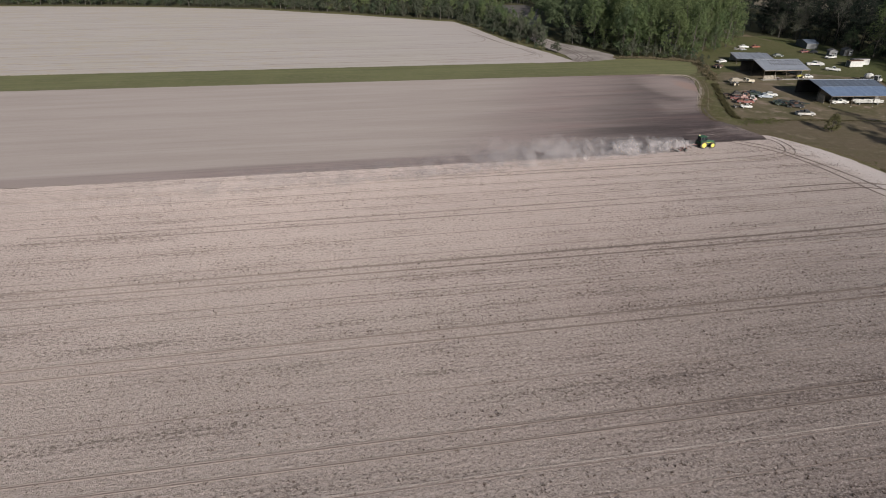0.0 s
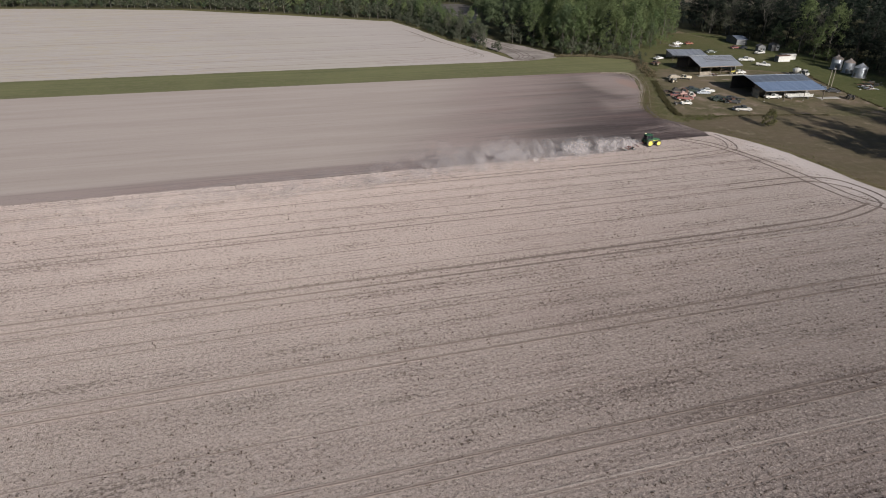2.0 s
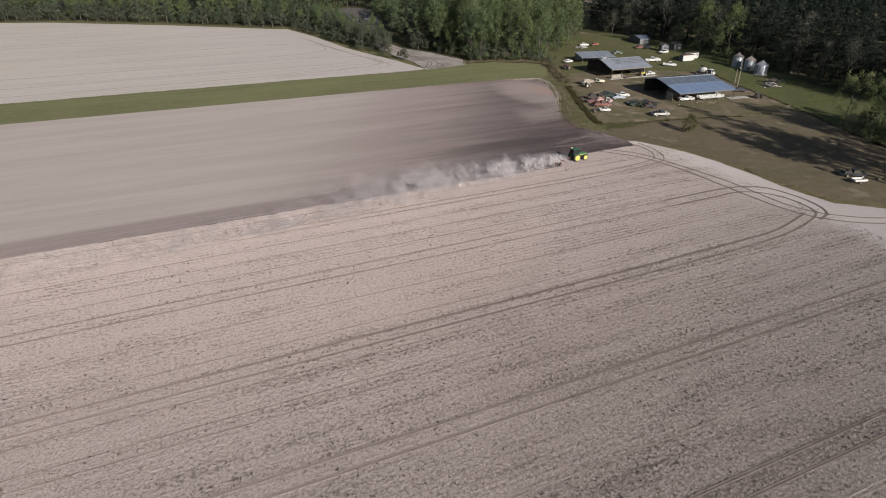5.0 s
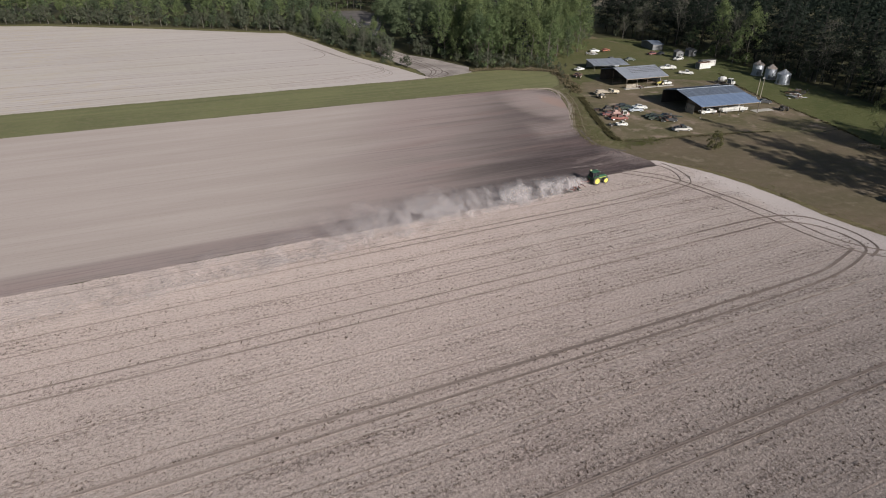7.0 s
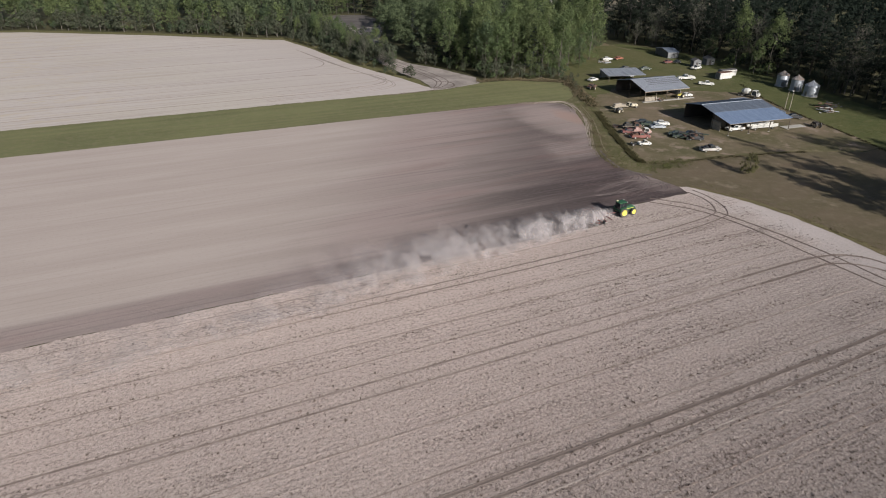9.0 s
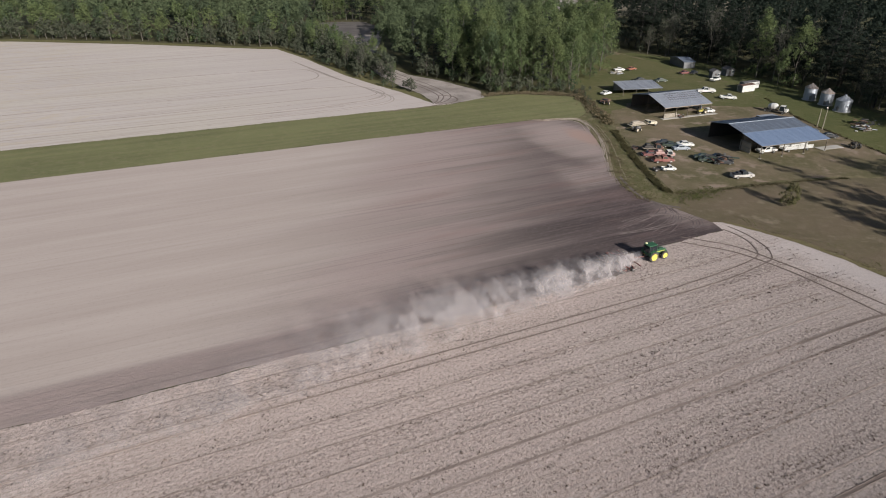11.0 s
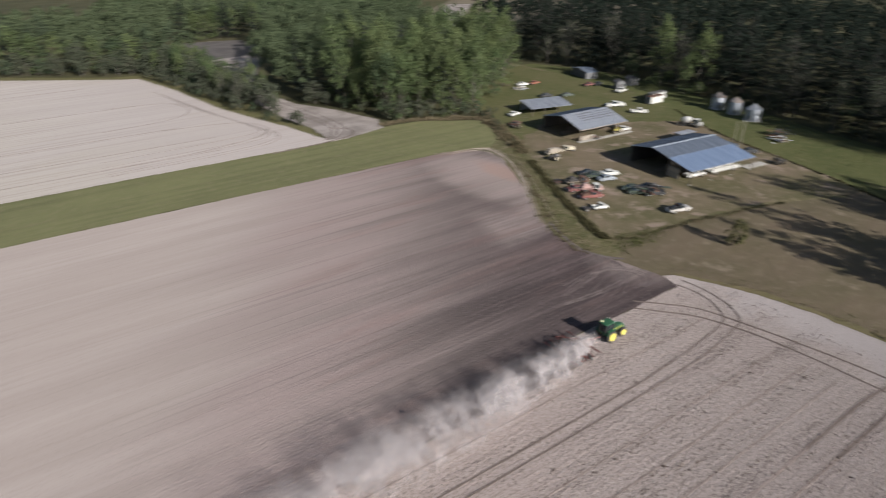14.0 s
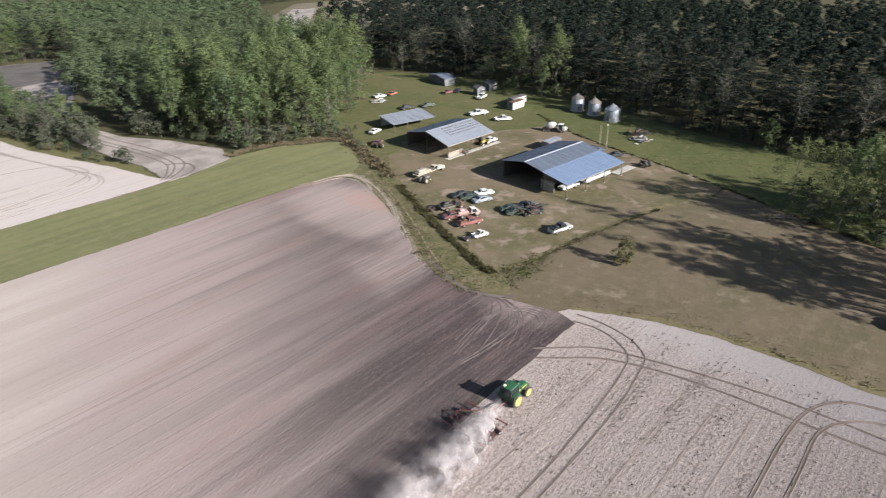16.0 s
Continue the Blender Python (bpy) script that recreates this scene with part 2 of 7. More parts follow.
def soil_pale():
    n = Nodes("pale_soil", 0.95)
    x, y, z = n.sep()
    streak = n.noise(n.pos((0.008, 0.16, 1), 0.03), 1.0, 4, 0.6)
    line = n.noise(n.pos((0.015, 0.7, 1), 0.03), 1.0, 3, 0.6)
    fine = n.noise(n.pos((0.5, 1.2, 1)), 1.0, 4, 0.7)
    tone = n.noise(n.pos((0.015, 0.03, 1)), 1.0, 4)
    c = n.mix(n.ramp(streak, 0.3, 0.7), (0.388, 0.344, 0.318), (0.430, 0.384, 0.358))
    c = n.mix(n.math("MULTIPLY", n.ramp(tone, 0.45, 0.65), 0.5), c, (0.405, 0.362, 0.312))
    c = n.mix(n.math("MULTIPLY", n.ramp(line, 0.48, 0.66), 0.45), c, (0.275, 0.232, 0.208))
    c = n.mix(n.math("MULTIPLY", n.ramp(fine, 0.53, 0.72), 0.45), c, (0.235, 0.195, 0.178))
    # straw left in bands towards the west, bare and pinkish towards the east
    straw = n.noise(n.pos((0.11, 0.30, 1), 0.03), 1.0, 4, 0.65)
    band = n.math("MULTIPLY", n.ramp(n.math("ADD", x, n.math("MULTIPLY", tone, 120.0)), 110.0, -20.0), n.ramp(straw, 0.48, 0.64))
    c = n.mix(n.math("MULTIPLY", band, 0.6), c, (0.395, 0.330, 0.245))
    c = n.mix(n.math("MULTIPLY", n.ramp(n.math("ADD", x, n.math("MULTIPLY", straw, 40.0)), 40.0, 110.0), 0.5), c, (0.370, 0.322, 0.308))
    n.color(c)
    n.bump(fine, 0.06, 0.4)
    return n.m


def grass(name, cols, blot=0.06, dirt=None, dirt_at=0.6, mow=0.0):
    """Turf: two greens in patches, a third in tufts, bare earth where given."""
    n = Nodes(name, 0.95, spec=0.15)
    big = n.noise(n.pos((blot, blot, 1)), 1.0, 4)
    mid = n.noise(n.pos((0.45, 0.45, 1)), 1.0, 4, 0.65)
    fine = n.noise(n.pos((4, 4, 1)), 1.0, 4, 0.7)
    c = n.mix(n.ramp(big, 0.35, 0.65), cols[0], cols[1])
    c = n.mix(n.math("MULTIPLY", n.ramp(mid, 0.45, 0.7), 0.7), c, cols[2])
    c = n.mix(n.math("MULTIPLY", n.ramp(fine, 0.5, 0.75), 0.55), c, tuple(v * 0.5 for v in cols[0]))
    if dirt:
        spot = n.noise(n.pos((blot * 2.2, blot * 2.2, 1)), 1.0, 5, 0.6)
        c = n.mix(n.ramp(spot, dirt_at, dirt_at + 0.12), c, dirt)
    if mow:
        st = n.noise(n.pos((0.01, 0.4, 1)), 1.0, 2)
        c = n.mix(n.math("MULTIPLY", n.ramp(st, 0.4, 0.6), mow), c, tuple(v * 1.35 for v in cols[1]))
    n.color(c)
    n.bump(n.math("ADD", fine, n.math("MULTIPLY", mid, 2.0)), 0.12, 0.6)
    return n.m


def earth(name, lo, hi, spots, scale=1.0, rough=0.95):
    n = Nodes(name, rough)
    a = n.noise(n.pos((0.12 * scale, 0.12 * scale, 1)), 1.0, 4)
    b = n.noise(n.pos((1.6 * scale, 1.6 * scale, 1)), 1.0, 5, 0.7)
    c = n.mix(n.ramp(a, 0.35, 0.65), lo, hi)
    c = n.mix(n.math("MULTIPLY", n.ramp(b, 0.5, 0.72), 0.6), c, spots)
    n.color(c)
    n.bump(b, 0.06, 0.5)
    return n.m


def soil_track():
    """Pressed soil, drier and paler towards the west."""
    n = Nodes("track_soil", 0.95)
    x, y, z = n.sep()
    a = n.noise(n.pos((0.3, 0.3, 1)), 1.0, 4)
    b = n.noise(n.pos((4, 4, 1)), 1.0, 5, 0.7)
    c = n.mix(n.ramp(n.math("ADD", x, n.math("MULTIPLY", a, 50.0)), -10.0, 95.0), (0.232, 0.187, 0.167), (0.118, 0.093, 0.083))
    c = n.mix(n.math("MULTIPLY", n.ramp(b, 0.5, 0.7), 0.5), c, (0.075, 0.058, 0.051))
    c = n.mix(n.math("MULTIPLY", n.ramp(a, 0.5, 0.7), 0.35), c, (0.215, 0.176, 0.160))
    n.color(c)
    n.bump(b, 0.08, 0.6)
    return n.m


def foliage(name, dark, light, hue=(0.10, 0.10, 0.03), through=0.25):
    n = Nodes(name, 0.8, spec=0.1)
    c = n.mix(n.island(), dark, light)
    c = n.mix(n.math("MULTIPLY", n.random(), 0.55), c, hue)
    n.color(c)
    tr = n.add("ShaderNodeBsdfTranslucent")
    n.link(c, tr.inputs["Color"])
    mx = n.add("ShaderNodeMixShader")
    mx.inputs[0].default_value = through
    n.link(n.b.outputs[0], mx.inputs[1])
    n.link(tr.outputs[0], mx.inputs[2])
    n.link(mx.outputs[0], n.out.inputs["Surface"])
    return n.m


def plain(name, c, rough=0.6, metal=0.0, wear=None, amount=0.5, spec=0.4, scale=1.0, bump=0.0):
    """Paint, metal, rubber, wood: a colour with large stains and fine wear."""
    n = Nodes(name, rough, metal, spec)
    a = n.noise(n.obj((0.7 * scale,) * 3), 1.0, 4)
    b = n.noise(n.obj((6 * scale,) * 3), 1.0, 4, 0.7)
    k = n.mix(n.ramp(a, 0.3, 0.7), tuple(v * 0.85 for v in c), tuple(min(1, v * 1.1) for v in c))
    k = n.mix(n.math("MULTIPLY", n.ramp(b, 0.52, 0.75), amount), k, wear or tuple(v * 0.5 for v in c))
    n.color(k)
    n.put(n.b.inputs["Roughness"], n.ramp(b, 0.2, 0.8, rough * 0.8, min(1, rough * 1.2)))
    if bump:
        n.bump(b, bump, 0.5)
    return n.m


def sheet_metal(name, c, stain, rust, rust_at=0.68, rough=0.45, metal=0.55):
    """Ribbed roofing: streaks down the slope, dull patches, rust at the laps."""
    n = Nodes(name, rough, metal, 0.5)
    a = n.noise(n.obj((1.2, 0.12, 0.12)), 1.0, 4)
    b = n.noise(n.obj((0.25, 0.25, 0.25)), 1.0, 4)
    d = n.noise(n.obj((2.5, 1.2, 1.2)), 1.0, 5, 0.7)
    k = n.mix(n.ramp(a, 0.35, 0.65), c, stain)
    k = n.mix(n.math("MULTIPLY", n.random(), 0.35), k, stain)
    k = n.mix(n.ramp(n.math("ADD", n.math("MULTIPLY", b, 0.5), n.math("MULTIPLY", d, 0.5)), rust_at - 0.08, rust_at + 0.08), k, rust)
    n.color(k)
    n.put(n.b.inputs["Roughness"], n.ramp(a, 0.3, 0.7, rough * 0.8, rough * 1.3))
    return n.m


def dust_material():
    """Thin airborne dust: each sheet's density lies in its map, torn by noise."""
    n = Nodes("dust", 1.0, spec=0.0)
    uv = n.add("ShaderNodeUVMap", uv_map="density")
    s = n.add("ShaderNodeSeparateXYZ")
    n.link(uv.outputs[0], s.inputs[0])
    tear = n.noise(n.pos((0.27, 0.24, 0.30)), 1.0, 5, 0.58)
    wisp = n.noise(n.pos((0.9, 0.8, 1.0)), 1.0, 4, 0.6)
    torn = n.math("ADD", n.math("MULTIPLY", tear, 0.72), n.math("MULTIPLY", wisp, 0.28))
    a = n.math("MULTIPLY", n.math("MULTIPLY", s.outputs[0], s.outputs[1]), n.ramp(torn, 0.38, 0.60, 0.06, 1.0))
    df = n.add("ShaderNodeBsdfDiffuse")
    df.inputs[0].default_value = (0.505, 0.472, 0.480, 1)
    tl = n.add("ShaderNodeBsdfTranslucent")
    tl.inputs[0].default_value = (0.505, 0.472, 0.480, 1)
    both = n.add("ShaderNodeMixShader")
    both.inputs[0].default_value = 0.5
    n.link(df.outputs[0], both.inputs[1])
    n.link(tl.outputs[0], both.inputs[2])
    tp = n.add("ShaderNodeBsdfTransparent")
    mx = n.add("ShaderNodeMixShader")
    n.link(a, mx.inputs[0])
    n.link(tp.outputs[0], mx.inputs[1])
    n.link(both.outputs[0], mx.inputs[2])
    n.link(mx.outputs[0], n.out.inputs["Surface"])
    return n.m


STUBBLE = soil_stubble()
TILLED = soil_tilled()
PALE = soil_pale()
STRIP = grass("strip_grass", ((0.112, 0.114, 0.055), (0.134, 0.134, 0.064), (0.162, 0.145, 0.083)), 0.05, mow=0.3)
YARD = grass("yard_grass", ((0.146, 0.114, 0.077), (0.090, 0.082, 0.042), (0.162, 0.130, 0.087)), 0.07, (0.214, 0.166, 0.130), 0.55)
YARD_GREEN = grass("yard_green_grass", ((0.071, 0.078, 0.029), (0.092, 0.089, 0.039), (0.112, 0.100, 0.052)), 0.07, (0.145, 0.119, 0.080), 0.60)
LAWN = grass("dormant_grass", ((0.121, 0.093, 0.064), (0.094, 0.079, 0.048), (0.146, 0.115, 0.081)), 0.07, (0.176, 0.141, 0.103), 0.58, mow=0.2)
MEADOW = grass("meadow_grass", ((0.063, 0.073, 0.026), (0.081, 0.086, 0.033), (0.107, 0.100, 0.048)), 0.06, (0.138, 0.120, 0.066), 0.62)
BANK = grass("bank_grass", ((0.122, 0.104, 0.058), (0.080, 0.079, 0.036), (0.178, 0.147, 0.092)), 0.25, (0.195, 0.160, 0.112), 0.60)
FLOOR = grass("forest_floor", ((0.050, 0.048, 0.024), (0.075, 0.068, 0.036), (0.045, 0.050, 0.020)), 0.04)
DRIVE = earth("drive_dirt", (0.190, 0.164, 0.150), (0.300, 0.264, 0.246), (0.110, 0.094, 0.083))
ASPHALT = earth("asphalt", (0.075, 0.066, 0.063), (0.108, 0.096, 0.091), (0.052, 0.046, 0.044))
VERGE = grass("verge_grass", ((0.112, 0.102, 0.047), (0.096, 0.094, 0.040), (0.142, 0.122, 0.066)), 0.2, (0.150, 0.126, 0.080), 0.64)
SAND = grass("sandy_edge", ((0.245, 0.200, 0.156), (0.165, 0.140, 0.094), (0.290, 0.240, 0.190)), 0.45, (0.118, 0.104, 0.060), 0.50)
RIM = earth("rim_soil", (0.262, 0.216, 0.180), (0.335, 0.283, 0.244), (0.165, 0.135, 0.098), 1.4)
BROWNFIELD = earth("far_field", (0.105, 0.088, 0.060), (0.145, 0.120, 0.084), (0.085, 0.075, 0.043), 0.3)
TRACK_PALE = earth("pale_track_soil", (0.225, 0.192, 0.174), (0.285, 0.246, 0.226), (0.20, 0.167, 0.149), 2.0)
TRACK_FAINT = earth("faint_track_soil", (0.165, 0.130, 0.117), (0.225, 0.182, 0.164), (0.110, 0.085, 0.075), 3.0)
TRACK_CRUST = earth("crusted_track_soil", (0.094, 0.076, 0.073), (0.142, 0.117, 0.112), (0.070, 0.055, 0.053), 3.0)
TRACK = soil_track()
TRACK_MOIST = earth("moist_track_soil", (0.075, 0.058, 0.057), (0.125, 0.098, 0.095), (0.05, 0.038, 0.037), 3.0)
CONCRETE = earth("concrete", (0.30, 0.285, 0.26), (0.36, 0.34, 0.31), (0.23, 0.215, 0.19), 2.0, 0.85)
LEAF_A = foliage("leaf_spring", (0.0504, 0.0800, 0.0362), (0.1086, 0.1460, 0.0633), (0.1145, 0.1280, 0.0610), 0.3)
LEAF_C = foliage("leaf_pale", (0.0718, 0.0980, 0.0429), (0.1377, 0.1680, 0.0723), (0.1086, 0.1320, 0.0610), 0.3)
LEAF_B = foliage("leaf_deep", (0.0313, 0.0486, 0.0291), (0.0607, 0.0846, 0.0468), (0.0570, 0.0684, 0.0437))
LEAF_Y = foliage("leaf_yellow", (0.1018, 0.1280, 0.0475), (0.1727, 0.1960, 0.0814), (0.1455, 0.1550, 0.0723))
LEAF_M = foliage("leaf_mixed", (0.0466, 0.0700, 0.0384), (0.0912, 0.1220, 0.0633), (0.0854, 0.0960, 0.0542), 0.3)
NEEDLE_GREY = foliage("needle_grey", (0.0174, 0.0241, 0.0199), (0.0286, 0.0364, 0.0282), (0.0280, 0.0314, 0.0260), 0.2)
NEEDLE = foliage("needle", (0.0110, 0.0170, 0.0134), (0.0190, 0.0269, 0.0193), (0.0224, 0.0255, 0.0193), 0.2)
WEED = foliage("weed", (0.026, 0.027, 0.013), (0.074, 0.066, 0.032), (0.055, 0.046, 0.024), 0.12)
WEED_GREEN = foliage("green_weed", (0.045, 0.048, 0.020), (0.110, 0.104, 0.050), (0.09, 0.08, 0.04), 0.12)
LEAF_G = foliage("leaf_grey_green", (0.0368, 0.0468, 0.0291), (0.0773, 0.0873, 0.0603), (0.0736, 0.0774, 0.0541), 0.2)
GALV_RUSTY = sheet_metal("rusty_silo_roof", (0.24, 0.22, 0.21), (0.20, 0.165, 0.145), (0.15, 0.10, 0.075), 0.52, 0.6, 0.3)
DRYWEED = foliage("dry_weed", (0.080, 0.066, 0.040), (0.190, 0.155, 0.100), (0.12, 0.10, 0.065), 0.12)
RESIDUE = foliage("crop_residue", (0.036, 0.027, 0.022), (0.140, 0.106, 0.088), (0.080, 0.060, 0.050), 0.05)
BARK = plain("bark", (0.050, 0.041, 0.034), 0.95, scale=2, bump=0.05)
PINEBARK = plain("pine_bark", (0.026, 0.023, 0.021), 0.95, scale=2, bump=0.05)
GREYBARK = plain("grey_bark", (0.095, 0.086, 0.074), 0.95, scale=2, bump=0.04)
TYRE = plain("rubber", (0.022, 0.021, 0.020), 0.85, wear=(0.12, 0.10, 0.085), amount=0.5)
DUSTY_TYRE = plain("dusty_rubber", (0.070, 0.062, 0.055), 0.9, wear=(0.16, 0.135, 0.115), amount=0.6)
GLASS = plain("tinted_glass", (0.020, 0.026, 0.030), 0.08, spec=0.7, amount=0.05)
CHROME = plain("bright_metal", (0.496, 0.496, 0.480), 0.3, 0.9, (0.240, 0.224, 0.208))
STEEL = plain("dull_steel", (0.20, 0.195, 0.19), 0.6, 0.6, (0.16, 0.09, 0.05))
DARKSTEEL = plain("dark_steel", (0.060, 0.056, 0.054), 0.6, 0.4, (0.10, 0.055, 0.03))
RUST = plain("rusty_iron", (0.105, 0.058, 0.042), 0.9, 0.1, (0.055, 0.032, 0.024))
DIRTYWHITE = plain("dirty_white_paint", (0.36, 0.345, 0.33), 0.6, wear=(0.12, 0.10, 0.085), amount=0.8)
VERGE_DRY = grass("dry_verge_grass", ((0.128, 0.106, 0.058), (0.110, 0.098, 0.048), (0.150, 0.124, 0.074)), 0.2, (0.180, 0.150, 0.110), 0.58)
BRIGHTRED = plain("faded_red_paint", (0.170, 0.062, 0.053), 0.65, wear=(0.28, 0.19, 0.17), amount=0.7)
SALMON = plain("salmon_paint", (0.330, 0.215, 0.195), 0.65, wear=(0.48, 0.42, 0.39), amount=0.6)
REDPAINT = plain("red_paint", (0.135, 0.048, 0.044), 0.65, wear=(0.15, 0.10, 0.09))
GREENPAINT = plain("green_paint", (0.020, 0.080, 0.038), 0.5, wear=(0.13, 0.12, 0.09), amount=0.5)
GREYPAINT = plain("grey_paint", (0.135, 0.138, 0.145), 0.7, wear=(0.08, 0.07, 0.06), amount=0.6)
PALEYELLOW = plain("pale_yellow_plastic", (0.52, 0.50, 0.30), 0.5, wear=(0.36, 0.34, 0.24))
DULLYELLOW = plain("faded_yellow_paint", (0.30, 0.26, 0.06), 0.6, wear=(0.16, 0.13, 0.08), amount=0.6)
YELLOWPAINT = plain("yellow_paint", (0.60, 0.53, 0.10), 0.5, wear=(0.40, 0.34, 0.16), amount=0.5)
WHITEPAINT = plain("white_paint", (0.50, 0.495, 0.475), 0.45, wear=(0.20, 0.175, 0.15), amount=0.6)
CREAMPAINT = plain("cream_paint", (0.432, 0.384, 0.296), 0.5, wear=(0.288, 0.216, 0.144))
SILVERPAINT = plain("silver_blue_paint", (0.235, 0.258, 0.290), 0.45, 0.3, (0.13, 0.12, 0.12))
SLATEPAINT = plain("slate_blue_paint", (0.075, 0.095, 0.130), 0.45, 0.2, (0.10, 0.10, 0.10))
TUFT = foliage("grass_tuft", (0.094, 0.082, 0.044), (0.150, 0.124, 0.078), (0.12, 0.10, 0.06), 0.25)
TUFT_GREEN = foliage("green_tuft", (0.066, 0.078, 0.028), (0.120, 0.124, 0.050), (0.10, 0.105, 0.045), 0.25)
DARKPAINT = plain("dark_green_paint", (0.040, 0.055, 0.042), 0.5, wear=(0.11, 0.085, 0.05))
BLACKPAINT = plain("black_paint", (0.022, 0.023, 0.026), 0.4, wear=(0.07, 0.06, 0.05))
ORANGEPAINT = plain("orange_paint", (0.22, 0.085, 0.055), 0.5, wear=(0.26, 0.12, 0.06))
POSTWOOD = plain("treated_post", (0.085, 0.070, 0.055), 0.9, bump=0.01)
WOOD = plain("grey_wood", (0.235, 0.195, 0.155), 0.9, wear=(0.12, 0.095, 0.07), bump=0.01)
PALEWOOD = plain("pale_wood", (0.264, 0.232, 0.192), 0.85, wear=(0.200, 0.160, 0.120))
LAMPGLASS = plain("lamp_glass", (0.75, 0.75, 0.72), 0.2, spec=0.6, amount=0.1)
ROOF_LIGHT = sheet_metal("roof_pale_blue", (0.178, 0.235, 0.345), (0.160, 0.212, 0.312), (0.15, 0.18, 0.24), 0.82, 0.5, 0.2)
ROOF_SLATE = sheet_metal("roof_slate_blue", (0.132, 0.156, 0.200), (0.108, 0.128, 0.164), (0.088, 0.096, 0.112), 0.80, 0.55, 0.2)
ROOF_CAP = plain("roof_cap", (0.400, 0.440, 0.496), 0.45, 0.3)
GALV = sheet_metal("galvanised_roof", (0.36, 0.38, 0.425), (0.265, 0.28, 0.315), (0.17, 0.15, 0.135), 0.66, 0.5, 0.35)
GALV_DARK = sheet_metal("weathered_patch", (0.115, 0.110, 0.110), (0.085, 0.080, 0.080), (0.10, 0.07, 0.05), 0.60, 0.7, 0.2)
GALV_SILO = sheet_metal("galvanised_wall", (0.33, 0.35, 0.39), (0.24, 0.258, 0.29), (0.25, 0.225, 0.20), 0.75, 0.4, 0.45)
DUST = dust_material()


# ---------------------------------------------------------------- mesh building
class Shape:
    """Vertices and faces, gathered and then linked as one mesh."""

    def __init__(self):
        self.v, self.f = [], []

    def add(self, verts, faces, m=None):
        o = len(self.v)
        self.v += [tuple(m @ Vector(p)) for p in verts] if m is not None else [tuple(p) for p in verts]
        self.f += [tuple(i + o for i in f) for f in faces]
        return self

    def box(self, x0, x1, y0, y1, z0, z1, c=0.0, m=None):
        """A box with chamfered edges of width c."""
        if c <= 0:
            vs = [(x, y, z) for x in (x0, x1) for y in (y0, y1) for z in (z0, z1)]
            return self.add(vs, [(0, 1, 3, 2), (4, 6, 7, 5), (0, 4, 5, 1), (2, 3, 7, 6), (0, 2, 6, 4), (1, 5, 7, 3)], m)
        cs = ((x0 + x1) / 2, (y0 + y1) / 2, (z0 + z1) / 2)
        hs = ((x1 - x0) / 2, (y1 - y0) / 2, (z1 - z0) / 2)
        bm = bmesh.new()
        vs = []
        for sx in (-1, 1):
            for sy in (-1, 1):
                for sz in (-1, 1):
                    s = (sx, sy, sz)
                    for k in range(3):
                        vs.append(bm.verts.new([cs[i] + s[i] * (hs[i] - (0 if i == k else c)) for i in range(3)]))
        bmesh.ops.convex_hull(bm, input=vs)
        bm.verts.index_update()
        self.add([v.co for v in bm.verts], [[v.index for v in f.verts] for f in bm.faces], m)
        bm.free()
        return self

    def prism(self, outline, y0, y1, m=None, inset=0.0):
        """An x-z outline drawn out from y0 to y1; inset narrows the upper points to the middle."""
        k = len(outline)
        z0, z1 = min(p[1] for p in outline), max(p[1] for p in outline)
        def sh(z):
            return inset * (z - z0) / max(1e-6, z1 - z0)
        vs = [(x, y0 + sh(z), z) for x, z in outline] + [(x, y1 - sh(z), z) for x, z in outline]
        fs = [tuple(range(k)), tuple(range(2 * k - 1, k - 1, -1))]
        fs += [(i, i + k, (i + 1) % k + k, (i + 1) % k) for i in range(k)]
        return self.add(vs, fs, m)

    def lathe(self, profile, n=16, m=None, axis="z", caps=True):
        """A turned form: (radius, height) pairs."""
        vs, fs = [], []
        for r, h in profile:
            for i in range(n):
                a = 2 * math.pi * i / n
                p = (r * math.cos(a), r * math.sin(a), h)
                vs.append(p if axis == "z" else (p[0], p[2], p[1]))
        for j in range(len(profile) - 1):
            for i in range(n):
                a, b = j * n + i, j * n + (i + 1) % n
                fs.append((a, b, b + n, a + n))
        if caps:
            fs.append(tuple(range(n - 1, -1, -1)))
            fs.append(tuple(range((len(profile) - 1) * n, len(profile) * n)))
        return self.add(vs, fs, m)

    def tube(self, pts, radii, n=6):
        """A tapered limb through the points."""
        vs, fs = [], []
        for j, p in enumerate(pts):
            p = Vector(p)
            d = (Vector(pts[min(j + 1, len(pts) - 1)]) - Vector(pts[max(j - 1, 0)])).normalized()
            u = d.cross(Vector((0.31, 0.17, 0.93)) if abs(d.z) < 0.9 else Vector((1, 0, 0))).normalized()
            w = d.cross(u)
            for i in range(n):
                a = 2 * math.pi * i / n
                vs.append(p + (u * math.cos(a) + w * math.sin(a)) * radii[j])
        for j in range(len(pts) - 1):
            for i in range(n):
                a, b = j * n + i, j * n + (i + 1) % n
                fs.append((a, b, b + n, a + n))
        fs.append(tuple(range((len(pts) - 1) * n, len(pts) * n)))
        return self.add(vs, fs)

    def mesh(self, name, material, smooth=False):
        me = bpy.data.meshes.new(name)
        me.from_pydata(self.v, [], self.f)
        me.materials.append(material)
        if smooth:
            me.polygons.foreach_set("use_smooth", [True] * len(me.polygons))
        me.update()
        return me


def part(name, shape, material, parent, label="", smooth=False):
    me = shape if isinstance(shape, bpy.types.Mesh) else shape.mesh(name, material, smooth)
    ob = new(name, me)
    ob.parent = parent
    if label:
        tagged(ob, label)
    return ob


